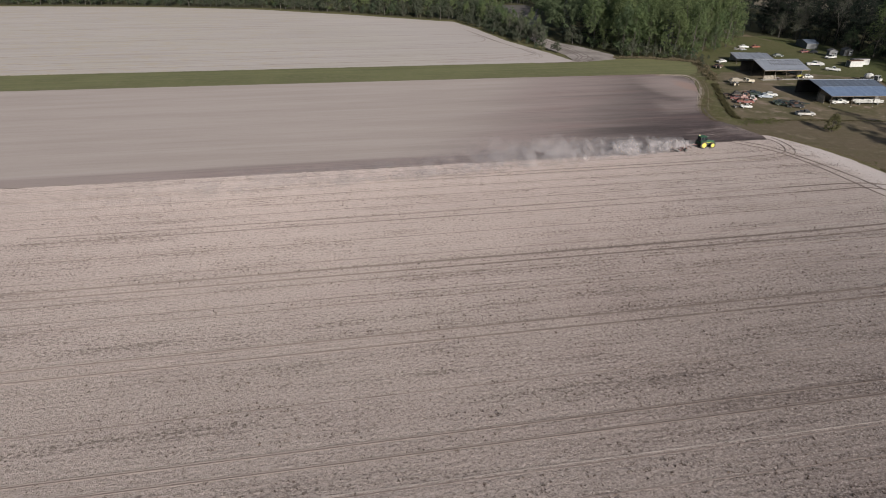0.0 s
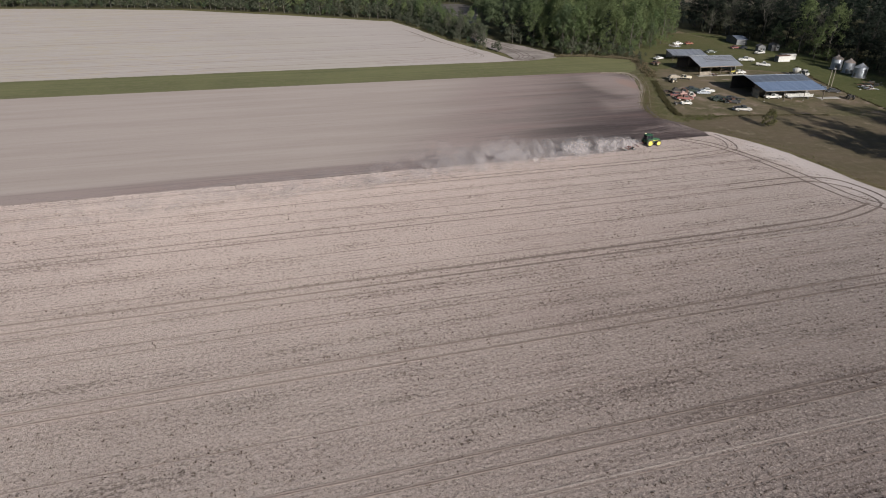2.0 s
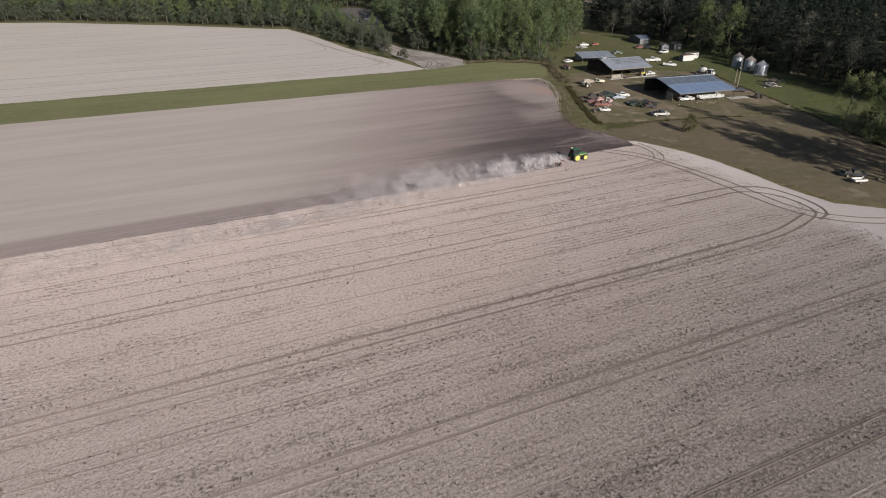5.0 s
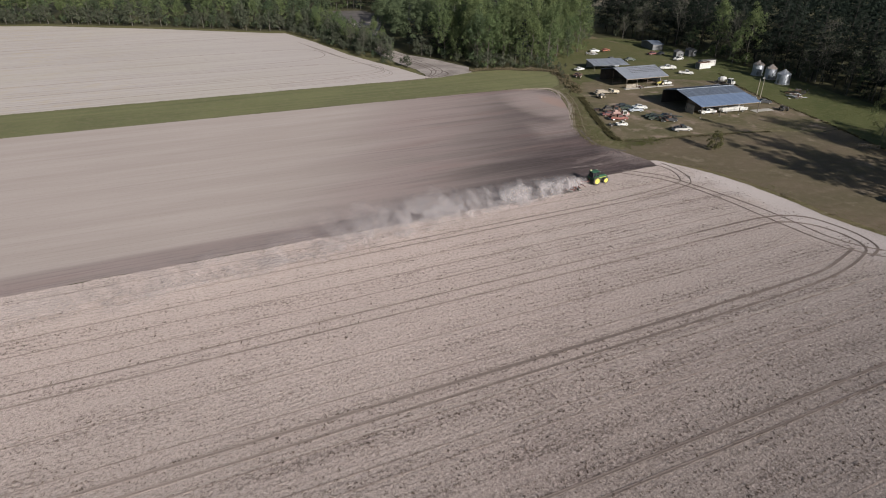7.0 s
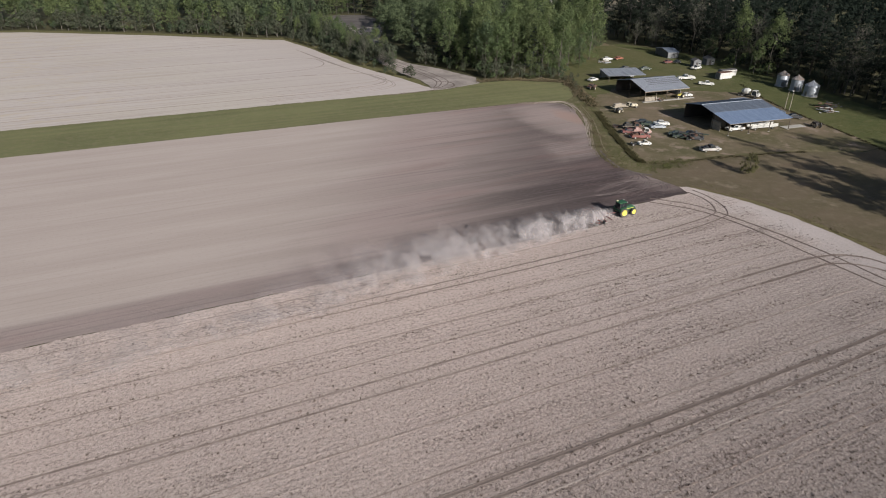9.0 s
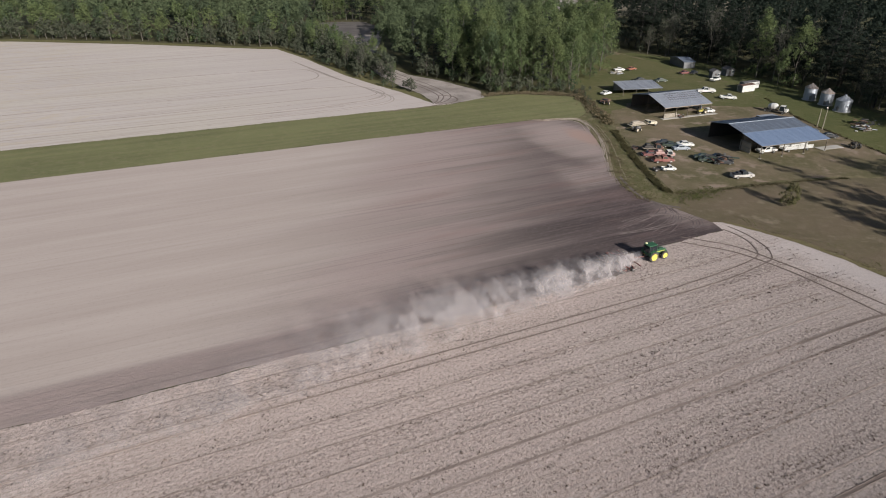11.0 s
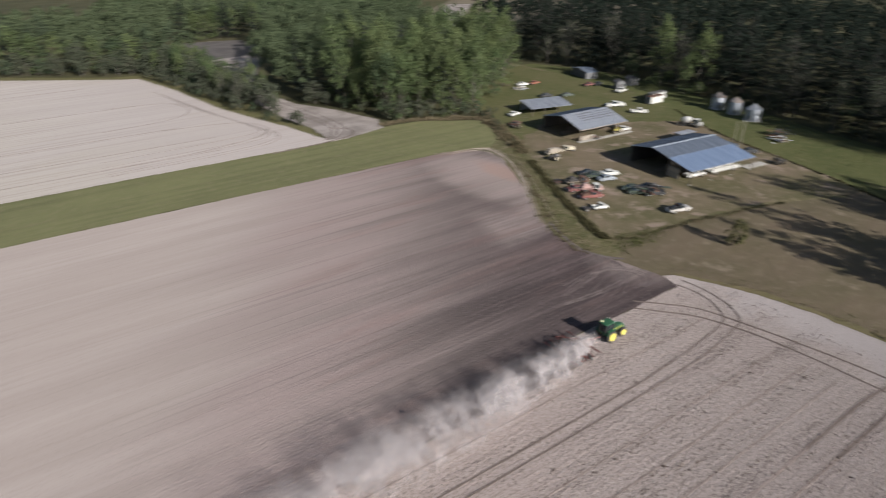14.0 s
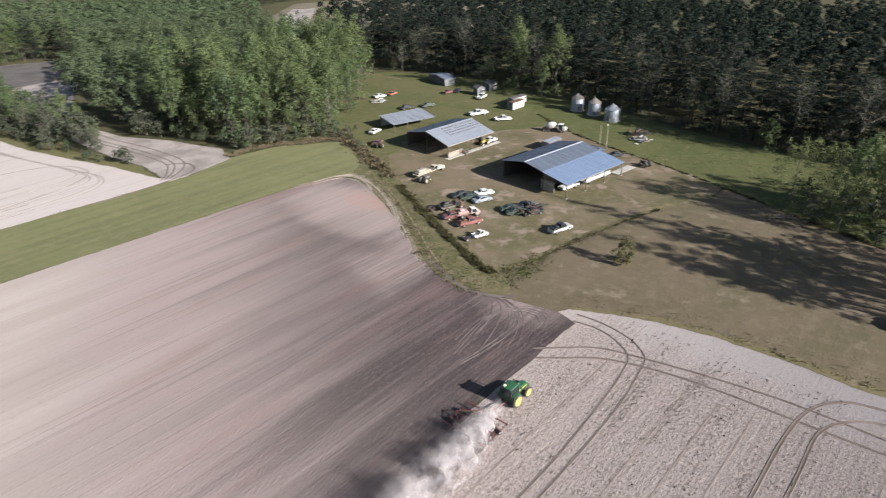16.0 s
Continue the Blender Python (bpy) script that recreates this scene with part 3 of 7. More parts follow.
def thing(name, label, category, x, y, z=0.0, rz=0.0, group="", kind=""):
    ob = new(name)
    ob.matrix_world = pose(x, y, z, 0, 0, rz)
    return tagged(ob, label, category, group, kind)


def solo(name, shape, material, label, category, group="", kind="", smooth=False):
    ob = new(name, shape if isinstance(shape, bpy.types.Mesh) else shape.mesh(name, material, smooth))
    return tagged(ob, label, category, group, kind)


def inside(p, poly):
    x, y = p
    hit = False
    for (ax, ay), (bx, by) in zip(poly, poly[1:] + poly[:1]):
        if (ay > y) != (by > y) and x < (bx - ax) * (y - ay) / (by - ay) + ax:
            hit = not hit
    return hit


def curve(pts, step=1.0):
    """A smooth line through the points, cut into even steps."""
    out = []
    q = [pts[0]] + list(pts) + [pts[-1]]
    for i in range(1, len(q) - 2):
        a, b, c, d = (Vector(p) for p in q[i - 1:i + 3])
        k = max(1, int((c - b).length / step))
        for j in range(k):
            t = j / k
            out.append(0.5 * ((2 * b) + (c - a) * t + (2 * a - 5 * b + 4 * c - d) * t * t + (3 * b - a - 3 * c + d) * t ** 3))
    out.append(Vector(pts[-1]))
    return out


def ragged(poly, step, amp, seed=0.0):
    """A closed outline with an uneven edge."""
    out = []
    for a, b in zip(poly, poly[1:] + poly[:1]):
        a, b = Vector(a), Vector(b)
        k = max(1, int((b - a).length / step))
        nrm = Vector((-(b - a).y, (b - a).x)).normalized()
        for j in range(k):
            p = a.lerp(b, j / k)
            w = noise.noise((p.x * 0.22, p.y * 0.22, seed)) + 0.6 * noise.noise((p.x * 0.9, p.y * 0.9, seed + 7))
            out.append(p + nrm * w * amp)
    return out


def patch(name, poly, z, material, label, category, step=2.0, amp=0.5):
    s = Shape()
    edge = ragged(poly, step, amp, len(name))
    s.add([(p.x, p.y, z) for p in edge], [tuple(range(len(edge)))])
    me = s.mesh(name, material)
    if me.polygons[0].normal.z < 0:
        me.flip_normals()
    return solo(name, me, material, label, category, kind="structure")

# ---------------------------------------------------------------- the ground
def strip_low(x):
    return 225.7 - 0.0293 * x


def strip_high(x):
    return 252.1 - 0.0258 * x


WEST = -420.0
TRACTOR_X = 88.8
EDGE_OLD, EDGE_NEW = 139.2, 133.9

g = Shape()
span = [-2600, -900, -450, -200, -100, 0, 100, 200, 300, 450, 900, 2600]
g.add([(x, y + 200, 0.0) for y in span for x in span],
      [(j * 12 + i, j * 12 + i + 1, j * 12 + i + 13, j * 12 + i + 12) for j in range(11) for i in range(11)])
solo("ground", g, FLOOR, "leaf-strewn forest and farm ground reaching the horizon", "ground", kind="structure")

EAST_HEAD = [(110.0, 139.4), (111.0, 143.4), (113.5, 142.0), (115.4, 137.6), (119.0, 130.1), (120.8, 120.0), (121.6, 110.0),
             (121.4, 102.0), (123.2, 92.0), (130.0, 86.2), (137.0, 81.8), (152.0, 74.0), (175.0, 64.0), (210.0, 50.0)]
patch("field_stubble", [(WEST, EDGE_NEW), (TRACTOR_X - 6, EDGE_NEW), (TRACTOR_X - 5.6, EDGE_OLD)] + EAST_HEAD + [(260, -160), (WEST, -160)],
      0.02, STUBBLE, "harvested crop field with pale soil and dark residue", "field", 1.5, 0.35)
EAST_TILL = [(111.0, 143.4), (109.6, 150.6), (107.6, 156.2), (106.4, 160.0), (107.3, 166.5), (111.1, 174.9), (121.1, 192.4), (128.3, 208.8), (129.0, 214.5), (126.0, 219.3), (118.0, 221.6)]
patch("field_tilled", [(WEST, EDGE_NEW), (TRACTOR_X - 6, EDGE_NEW), (TRACTOR_X - 5.6, EDGE_OLD), (110.0, 139.4)] + EAST_TILL +
      [(60, strip_low(60)), (WEST, strip_low(WEST))], 0.028, TILLED, "freshly harrowed field, dry pale soil turning dark and moist", "field", 1.5, 0.3)
patch("grass_strip", [(WEST, strip_low(WEST)), (60, strip_low(60)), (118, 221.6), (126, 219.6), (131, 217.5), (137.5, 221.5), (147.6, 240.2),
                      (131, 252.0), (119, 253.5), (104, 249.2), (60, strip_high(60)), (WEST, strip_high(WEST))],
      0.040, STRIP, "long mown green grass strip between two fields", "grass", 1.5, 0.3)
patch("field_pale", [(WEST, strip_high(WEST)), (60, strip_high(60)), (104, 249.0), (97.5, 253.5), (93.5, 272), (88.0, 290), (83.0, 310), (77.5, 348), (70.5, 378),
                     (64, 381), (12, 418), (-48, 454), (-100, 472), (-147, 483), (-222, 495), (-300, 502), (WEST, 510)],
      0.034, PALE, "wide pale tilled field with faint cultivation lines", "field", 2.0, 0.4)
patch("dirt_drive", [(98.5, 251), (104, 249.6), (117.5, 252.8), (120.5, 262), (114.3, 283), (107, 298), (104.6, 318), (107.5, 342), (126, 385),
                     (141, 423), (139, 455), (122, 461), (108, 463), (104, 440), (100, 400), (95.5, 362), (95.5, 315), (96.8, 280), (99.0, 266)],
      0.046, DRIVE, "grey-brown dirt drive widening into a yard", "drive", 1.5, 0.5)
patch("asphalt_lot", [(108, 402), (134, 404), (141, 424), (139, 455), (121, 461), (107, 463), (104, 440)], 0.056, ASPHALT,
      "worn dark asphalt lot behind the hedge", "road", 3.0, 0.6)
patch("far_field", [(262, 430), (292, 418), (340, 408), (398, 396), (450, 420), (440, 540), (360, 560), (300, 505)], 0.03, BROWNFIELD, "far brown clearing beyond the woods", "field", 6, 2)
patch("far_track", [(244, 402), (258, 398), (300, 460), (352, 520), (336, 530), (284, 474)], 0.05, DRIVE, "pale sandy track through the far clearing", "drive", 3, 1.2)
patch("verge_hedge", [(97.5, 253.5), (98.4, 266), (96.6, 280), (95.0, 315), (95.0, 362), (80, 382), (70.5, 386), (62, 388), (12, 426), (-48, 462), (-147, 490),
                      (-222, 502), (-300, 509), (WEST, 517), (WEST, 508), (-300, 500), (-222, 493), (-147, 481), (-48, 452), (12, 416), (64, 379), (70.5, 376),
                      (77, 348), (82.6, 310), (87.6, 290), (93.0, 272)],
      0.030, VERGE, "grassy verge along the pale field", "grass", 2.0, 0.7)

DITCH_W = [(114.6, 159.5), (114.8, 162.5), (121.5, 178.4), (132.7, 201.7), (140.5, 219.0), (148.4, 239.5)]
DITCH_S = [(114.6, 158.6), (117.5, 156.8), (123.2, 155.7), (133.3, 154.6), (139.5, 153.1), (150.0, 151.2), (161.0, 148.3), (172, 143)]
FENCE_E = [(206, 212), (197, 196), (191.0, 180), (185.6, 159.5), (180.0, 142.0), (174.0, 126.0), (168.5, 109.0), (163, 92)]
patch("field_bank", [(110.4, 152.0), (109.2, 153.4), (107.6, 156.2), (106.4, 160.0), (107.3, 166.5), (111.1, 174.9), (121.1, 192.4), (128.3, 208.8), (129.0, 214.5),
                     (131, 217.3), (137.5, 221.5), (147.6, 240.2), (149.6, 239.6), (141.8, 218.5), (134.0, 201.0), (122.8, 177.6), (116.2, 161.6), (116.2, 158.0)],
      0.050, BANK, "sloping bank of yellow-green grass beside the ditch", "grass", 1.2, 0.5)
patch("ditch_floor", [(113.4, 160.0), (116.0, 155.0), (123.0, 153.6), (133.0, 152.6), (139.5, 151.2), (150.0, 149.2), (161.0, 146.6), (173, 141.5), (175, 145), (161.5, 150.6), (151, 153.4), (140, 155.6), (134, 157.0), (124, 158.0), (117.5, 160.5)],
      0.033, BANK, "weedy floor of the shallow yard ditch", "grass", 1.2, 0.4)
patch("yard_lawn", [(116.0, 158.4), (124, 157.0), (134, 156.0), (140, 154.6), (151, 152.4), (161.5, 149.6), (174, 143), (180.6, 143), (186.2, 160), (191.4, 180), (197, 196),
                    (204, 212), (214, 232), (216, 262), (216, 308), (208, 304), (188, 290), (174, 277), (160, 263), (150, 247), (149.4, 239), (141.6, 218), (133.8, 200.8), (122.6, 177.4), (116.0, 161.4)],
      0.036, YARD, "worn farmyard grass with bare sandy patches", "grass", 1.5, 0.9)
patch("lawn_dormant", [(111.0, 143.6), (113.5, 142.0), (115.4, 137.6), (119.0, 130.1), (120.8, 120.0), (121.6, 110.0), (121.4, 102.0), (123.2, 92.0), (130.0, 86.2),
                       (137.0, 81.8), (152.0, 74.0), (175.0, 64.0), (178, 90), (168.5, 109.0), (174.0, 126.0), (180.4, 142.6), (173, 142.2), (161, 148), (150, 150.8), (139.5, 152.8),
                       (133.3, 154.2), (123.2, 155.2), (116.0, 157.6), (107.2, 157.4), (109.3, 150.6)],
      0.044, LAWN, "dormant brown lawn between the field and the ditch", "grass", 1.2, 0.5)
patch("headland_verge", [(112.5, 143.2), (114.6, 141.8), (116.6, 137.9), (120.2, 130.3), (122.1, 120.2), (123.0, 110.0), (122.9, 102.4), (124.6, 93.2), (131.0, 87.6), (138.0, 83.3), (152.8, 75.6),
                         (151.8, 73.6), (136.8, 81.5), (129.8, 85.9), (122.9, 91.8), (121.1, 101.9), (121.3, 110.0), (120.5, 119.8), (118.7, 129.9), (115.1, 137.4), (113.2, 141.8)],
      0.052, VERGE_DRY, "yellow-green grass verge along the field", "grass", 0.9, 0.45)
patch("meadow", [(163, 92), (168.5, 109.0), (174.0, 126.0), (180.6, 142.4), (186.2, 160), (191.4, 180), (197, 196), (204, 212), (214, 232), (216, 262), (212, 285), (214, 303),
                 (222, 301), (233, 276), (232, 245), (229, 222), (226, 195), (219, 171), (215.5, 146), (214, 123), (214, 92)],
      0.032, MEADOW, "green meadow grass below the pine wood", "grass", 1.8, 0.6)
patch("yard_grass", [(143.5, 218), (160, 226), (178, 214), (190, 207), (199, 200), (206, 214), (214, 232), (216, 262), (215, 300), (206, 302), (188, 289), (174, 276), (160, 262), (150.5, 246)],
      0.042, YARD_GREEN, "greener rough grass between the far sheds", "grass", 1.0, 1.8)
patch("bare_earth", [(150.5, 160.5), (163, 158.5), (176, 160), (178, 166), (160, 168.5), (150.5, 168.0)], 0.048, YARD, "trodden earth before the blue shed", "ground", 1.0, 0.7)


# tyre tracks: two raised lips and a pressed bed between them
def track(pts, width=0.55, z=0.03, soil=None, label="pressed tyre track in the field soil"):
    line = curve(pts, 1.2)
    s = Shape()
    lip = 0.06 if soil is None else 0.03
    prof = [(-0.75, 0.0), (-0.52, lip), (-0.34, 0.012), (0.34, 0.012), (0.52, lip), (0.75, 0.0)]
    vs = []
    for i, p in enumerate(line):
        d = (line[min(i + 1, len(line) - 1)] - line[max(i - 1, 0)])
        nrm = Vector((-d.y, d.x)).normalized()
        wob = 1 + 0.25 * noise.noise((p.x * 0.6, p.y * 0.6, 3))
        for o, h in prof:
            q = p + nrm * o * width * wob
            vs.append((q.x, q.y, z + h * (0.7 + 0.6 * abs(noise.noise((q.x, q.y, 5))))))
    fs = [(i * 6 + k, i * 6 + k + 1, i * 6 + k + 7, i * 6 + k + 6) for i in range(len(line) - 1) for k in range(5)]
    s.add(vs, fs)
    return solo("tyre_track", s, soil or TRACK, label, "track", kind="structure")


for y0, gap in ((47.1, 2.4), (67.0, 2.4)):
    for k in (0, gap):
        track([(-80, y0 - k + 0.1), (0, y0 - k), (60, y0 - k - 0.1), (150, y0 - k - 0.2)], 0.30)
track([(-80, 84.9), (0, 84.7), (54, 84.7), (80, 84.8), (95, 85.2), (104, 86.3), (111, 88.2), (115.0, 90.2), (116.3, 94), (115.8, 98.6), (113.6, 102.2), (109, 104.6), (100, 104.6), (92, 104.6)], 0.34)
track([(92.5, 104.6), (60, 104.5), (-60, 104.7)], 0.24, 0.03, TRACK_FAINT)
track([(-80, 87.1), (0, 87.0), (54, 86.9), (80, 87.0), (92, 87.2), (100, 87.6), (106, 89.0), (112.8, 91.0)], 0.40)
track([(112.7, 87.6), (117.2, 89.4), (119.0, 94.5), (118.4, 100.2), (116.8, 104.0), (112.6, 106.6), (105.8, 107.5), (95.7, 107.5), (91, 107.45)], 0.36)
track([(91.5, 107.45), (60, 107.2), (-60, 107.2)], 0.25, 0.03, TRACK_FAINT)
track([(-80, 124.6), (40, 124.6), (78, 124.7), (91, 124.9), (99, 125.4), (105.5, 126.4), (109.2, 127.4), (111.8, 131), (112.8, 136.5), (112.4, 140.5)], 0.18)
track([(-80, 126.5), (40, 126.4), (80, 126.4), (88.5, 126.7), (98, 127.4), (104.7, 128.3), (108.0, 129.4), (110.3, 133), (111.0, 136.6), (110.4, 140.0)], 0.18)
track([(100.5, 140.6), (103.5, 137.4), (107, 133.0), (109.4, 124.8), (111.1, 117.1), (112.3, 109.7), (112.7, 102.8), (113.0, 96.0), (115.5, 90.0), (121, 85), (128, 81.5), (138, 76.5)], 0.26)
track([(98.8, 139.2), (101.6, 135.9), (105, 131.6), (107.6, 124.1), (108.8, 116.1), (109.3, 108.6), (109.8, 101.7), (110.6, 95), (113, 88.6), (118.5, 83.4), (126, 79.6), (136, 74.6)], 0.26)
for y0 in (40.5, 83.0):
    track([(-80, y0 - 0.1), (0, y0 + 0.1), (60, y0), (104, y0 - 0.1)], 0.09, 0.03, TRACK_PALE)
for y0 in (40.1, 54.4, 75.8, 77.8, 82.6, 89.8, 97.1, 111.4, 115.7, 119.9, 131.0, 36.0, 30.0):
    track([(-80, y0 - 0.1), (0, y0 + 0.1), (60, y0 - 0.1), (106, y0)], 0.13, 0.03, TRACK_FAINT)
for y0, x0, x1 in ((262, -180, 70), (275, -200, 72), (292, -220, 66), (330, -240, 62), (372, -260, 48)):
    track([(x0, y0 + 4), (-60, y0 + 1), (20, y0), (x1, y0 - 1)], 0.35, 0.044, TRACK_PALE)
track([(60, 262), (80, 266), (88, 274), (82, 286), (60, 291)], 0.35, 0.044, TRACK_PALE)
track([(45, 300), (66, 303), (74, 312), (70, 326), (50, 331)], 0.35, 0.044, TRACK_PALE)
for o in (0.0, 1.9, 6.0, 8.2, 13.0):
    track([(40, 256 + o), (70, 256.5 + o), (84, 259 + o), (88.5 - 0.3 * o, 266 + o), (86 - 0.3 * o, 277 + o), (80 - 0.3 * o, 300 + o), (73 - 0.2 * o, 335 + o)], 0.22, 0.044, TRACK_PALE)
for o in (0.0, 1.8, 4.5):
    track([(97 + o * 0.6, 251.5), (101 + o, 256), (104 + o, 264), (102.5 + o, 282), (99.5 + o, 300), (99 + o, 330), (103 + o, 365)], 0.3, 0.056, TRACK)
track([(104, 262), (108, 258), (106, 252), (96, 249.6), (80, 249.0)], 0.4, 0.056)

# sandy washes where the bank meets the tilled soil
WASH = "pale sandy wash between bank and field"
RIM_LINE = [(116.0, 222.4), (122, 221.0), (127.5, 219.6), (131.0, 217.4), (131.6, 213.0), (129.4, 205.4), (123.9, 194.9), (117.7, 184.9), (112.8, 177.4), (109.0, 171.8)]
for i, (o, first, last, w) in enumerate(((0.0, 0, 10, 0.26), (0.55, 1, 9, 0.20), (0.95, 2, 8, 0.24), (1.5, 0, 7, 0.16), (2.0, 2, 6, 0.22), (2.7, 1, 5, 0.14), (-0.5, 3, 10, 0.15), (1.2, 4, 10, 0.13), (3.3, 3, 6, 0.12))):
    line = []
    for k, (x, y) in enumerate(RIM_LINE[first:last]):
        d = Vector((106.0 - x, 207.0 - y)).normalized() * (o + 0.35 * math.sin(i * 2.1 + k * 1.7))
        line.append((x + d.x, y + d.y))
    track(line, w, 0.050 + 0.0006 * i, RIM if i % 3 else SAND, WASH)
track([(132.6, 209.6), (127.5, 197.9), (122.5, 188.8), (117.8, 181.0), (114.4, 175.5), (111.0, 169.5)], 0.26, 0.053, SAND, WASH)
track([(110.6, 171.5), (108.2, 164.8), (106.9, 159.0), (108.2, 154.2), (110.5, 151.4)], 0.45, 0.053, TRACK_CRUST, WASH)
# furrow marks in the tilled soil where the machine turned
for i, o in enumerate((0.0, 0.7, 1.9, 2.5, 3.8, 5.4, 6.2)):
    track([(98.5 - 1.1 * o, 142.4 + o + 0.5 * (i % 2)), (103.2 - 0.4 * o, 144.6 + o), (107.2 - 0.15 * o, 147.6 + o), (108.6 - 0.2 * o, 152.0 + o * 0.7)], 0.10 + 0.03 * (i % 3), 0.036, TRACK_MOIST)

for i, o in enumerate((0.0, 0.8, 1.5, 2.4)):
    track([(94.5, 148.6 + 0.9 * o), (100.7, 150.0 + 0.6 * o), (106.0 - 0.3 * o, 150.2 - 0.1 * o), (109.4 - 0.7 * o, 147.6 - 0.2 * o), (110.0 - 0.9 * o, 145.2), (108.7 - 0.8 * o, 143.2 + 0.3 * o), (105.8 - 0.5 * o, 142.4 + 0.4 * o)], 0.13 + 0.05 * (i % 2), 0.037, TRACK_MOIST if i % 2 else TRACK_CRUST)
for k in (0.0, 0.7):
    track([(106.6, 148.6 - 0.2 * k), (104.0, 146.6 - k), (100.0, 146.2 - k), (95.0, 146.3 - 0.8 * k), (90.5, 146.8 - 0.5 * k)], 0.14, 0.038, TRACK_CRUST)

rng = np.random.default_rng(7)


def stuff(name, verts, faces, material, label, category):
    me = bpy.data.meshes.new(name)
    me.from_pydata(verts.tolist(), [], faces.tolist())
    me.materials.append(material)
    me.update()
    return solo(name, me, material, label, category, kind="stuff")


def tufts(xy, size, height, blades=3, lean=0.5, z=0.02):
    """Little upright blades, a few to a tuft."""
    n = len(xy)
    k = n * blades
    base = np.repeat(np.c_[xy, np.full(n, z)], blades, 0) + np.c_[rng.normal(0, 1, (k, 2)) * np.repeat(size, blades)[:, None] * 0.5, np.zeros(k)]
    a = rng.uniform(0, math.pi, k)
    w = np.repeat(size, blades) * rng.uniform(0.35, 0.7, k)
    h = np.repeat(height, blades) * rng.uniform(0.5, 1.1, k)
    d = np.c_[np.cos(a), np.sin(a), np.zeros(k)] * w[:, None]
    tip = np.c_[rng.normal(0, lean, (k, 2)) * h[:, None], h]
    v = np.stack([base - d, base + d, base + tip + d * 0.55, base + tip - d * 0.55], 1).reshape(-1, 3)
    return v, np.arange(4 * k).reshape(-1, 4)


# crop residue standing along the rows
def field_noise(x, y):
    return 0.9 * noise.noise((x * 0.022, y * 0.33, 11)) + 0.5 * noise.noise((x * 0.09, y * 0.5, 4)) + 0.35 * noise.noise((x * 0.5, y * 0.7, 8))


pts = []
while len(pts) < 62000:
    x, y = rng.uniform(-60, 117), rng.uniform(26, 133.6)
    y = round(y / 0.96) * 0.96 + rng.normal(0, 0.13)
    if x < -34 and rng.random() < 0.5:
        continue
    if rng.random() < 0.22 + 1.15 * field_noise(x, y) + (0.26 if y < 88 and x > 6 else 0.0):
        pts.append((x, y))
pts = np.array(pts)
sz = 0.05 + 0.06 * rng.random(len(pts)) ** 2
big = rng.random(len(pts)) < np.where((pts[:, 1] < 88) & (pts[:, 0] > 6), 0.18, 0.13)
sz[big] = rng.uniform(0.11, 0.23, big.sum())
v, f = tufts(pts, sz, sz * 0.7, 2, 0.9)
stuff("crop_residue", v, f, RESIDUE, "scattered brown crop stubble and residue on the soil", "stubble")


# weeds and brush along the ditches and edges
def along(line, count, spread):
    c = curve(line, 0.5)
    out = []
    for _ in range(count):
        p = c[rng.integers(0, len(c))]
        out.append((p.x + rng.normal(0, spread), p.y + rng.normal(0, spread)))
    return np.array(out)


def brush(name, line, count, spread, lo, hi, material, label):
    p = along(line, count, spread)
    h = rng.uniform(lo, hi, len(p)) * (0.5 + np.array([abs(noise.noise((a * 0.25, b * 0.25, 2))) for a, b in p]) * 1.6)
    v, f = tufts(p, h * 0.38, h, 6, 0.55, 0.04)
    return stuff(name, v, f, material, label, "weeds")


# the ground has no trench; its shade is put into this brush's dark colour
brush("ditch_brush", DITCH_W[:3] + [(132.9, 202.2)], 3200, 0.42, 0.16, 0.52, WEED, "tangled brush along the ditch, darkened for the trench's shade")
HEDGEROW = [(136.2, 208.8), (140.5, 219.0), (144.8, 230.0), (149.0, 241.0), (152.5, 247.0)]
brush("ditch_brush", HEDGEROW, 1900, 0.7, 0.20, 0.80, WEED, "tall dark brush along the upper ditch")
brush("dry_weeds", HEDGEROW, 1500, 1.0, 0.25, 0.85, DRYWEED, "tall dry weeds along the upper ditch")
brush("ditch_brush", DITCH_S[:-2] + [(159.0, 148.6)], 2400, 0.34, 0.05, 0.17, WEED, "low weedy brush along the yard ditch")
brush("dry_weeds", DITCH_S[:-2], 2200, 0.8, 0.05, 0.18, DRYWEED, "dry grass along the yard ditch")
brush("ditch_brush", [(113.6, 157.4), (117.0, 155.6), (121.5, 155.2), (125.0, 155.8)], 900, 1.3, 0.08, 0.30, TUFT_GREEN, "lush green grass at the ditch corner")
brush("ditch_brush", FENCE_E, 1300, 0.25, 0.15, 0.45, WEED, "thin line of weeds along the meadow edge")
brush("dry_weeds", [(119, 254.5), (124, 255.5), (131, 253.4), (142, 247), (149, 242), (152, 246)], 1700, 0.9, 0.15, 0.6, DRYWEED, "dry brown weeds below the trees")
brush("dry_weeds", [(107, 158), (109.0, 167), (113.5, 175), (124.0, 192.5), (131.5, 208.5)], 2600, 1.3, 0.06, 0.24, DRYWEED, "dry grass on the field bank")
brush("dry_weeds", [(113.5, 143), (116.5, 137.6), (120.1, 130.1), (121.9, 120.0), (122.6, 110.0), (122.6, 102.0), (124.2, 92.5), (131, 87), (138, 82.6), (152, 75)], 1500, 0.5, 0.05, 0.18, DRYWEED, "ragged dry grass at the field edge")
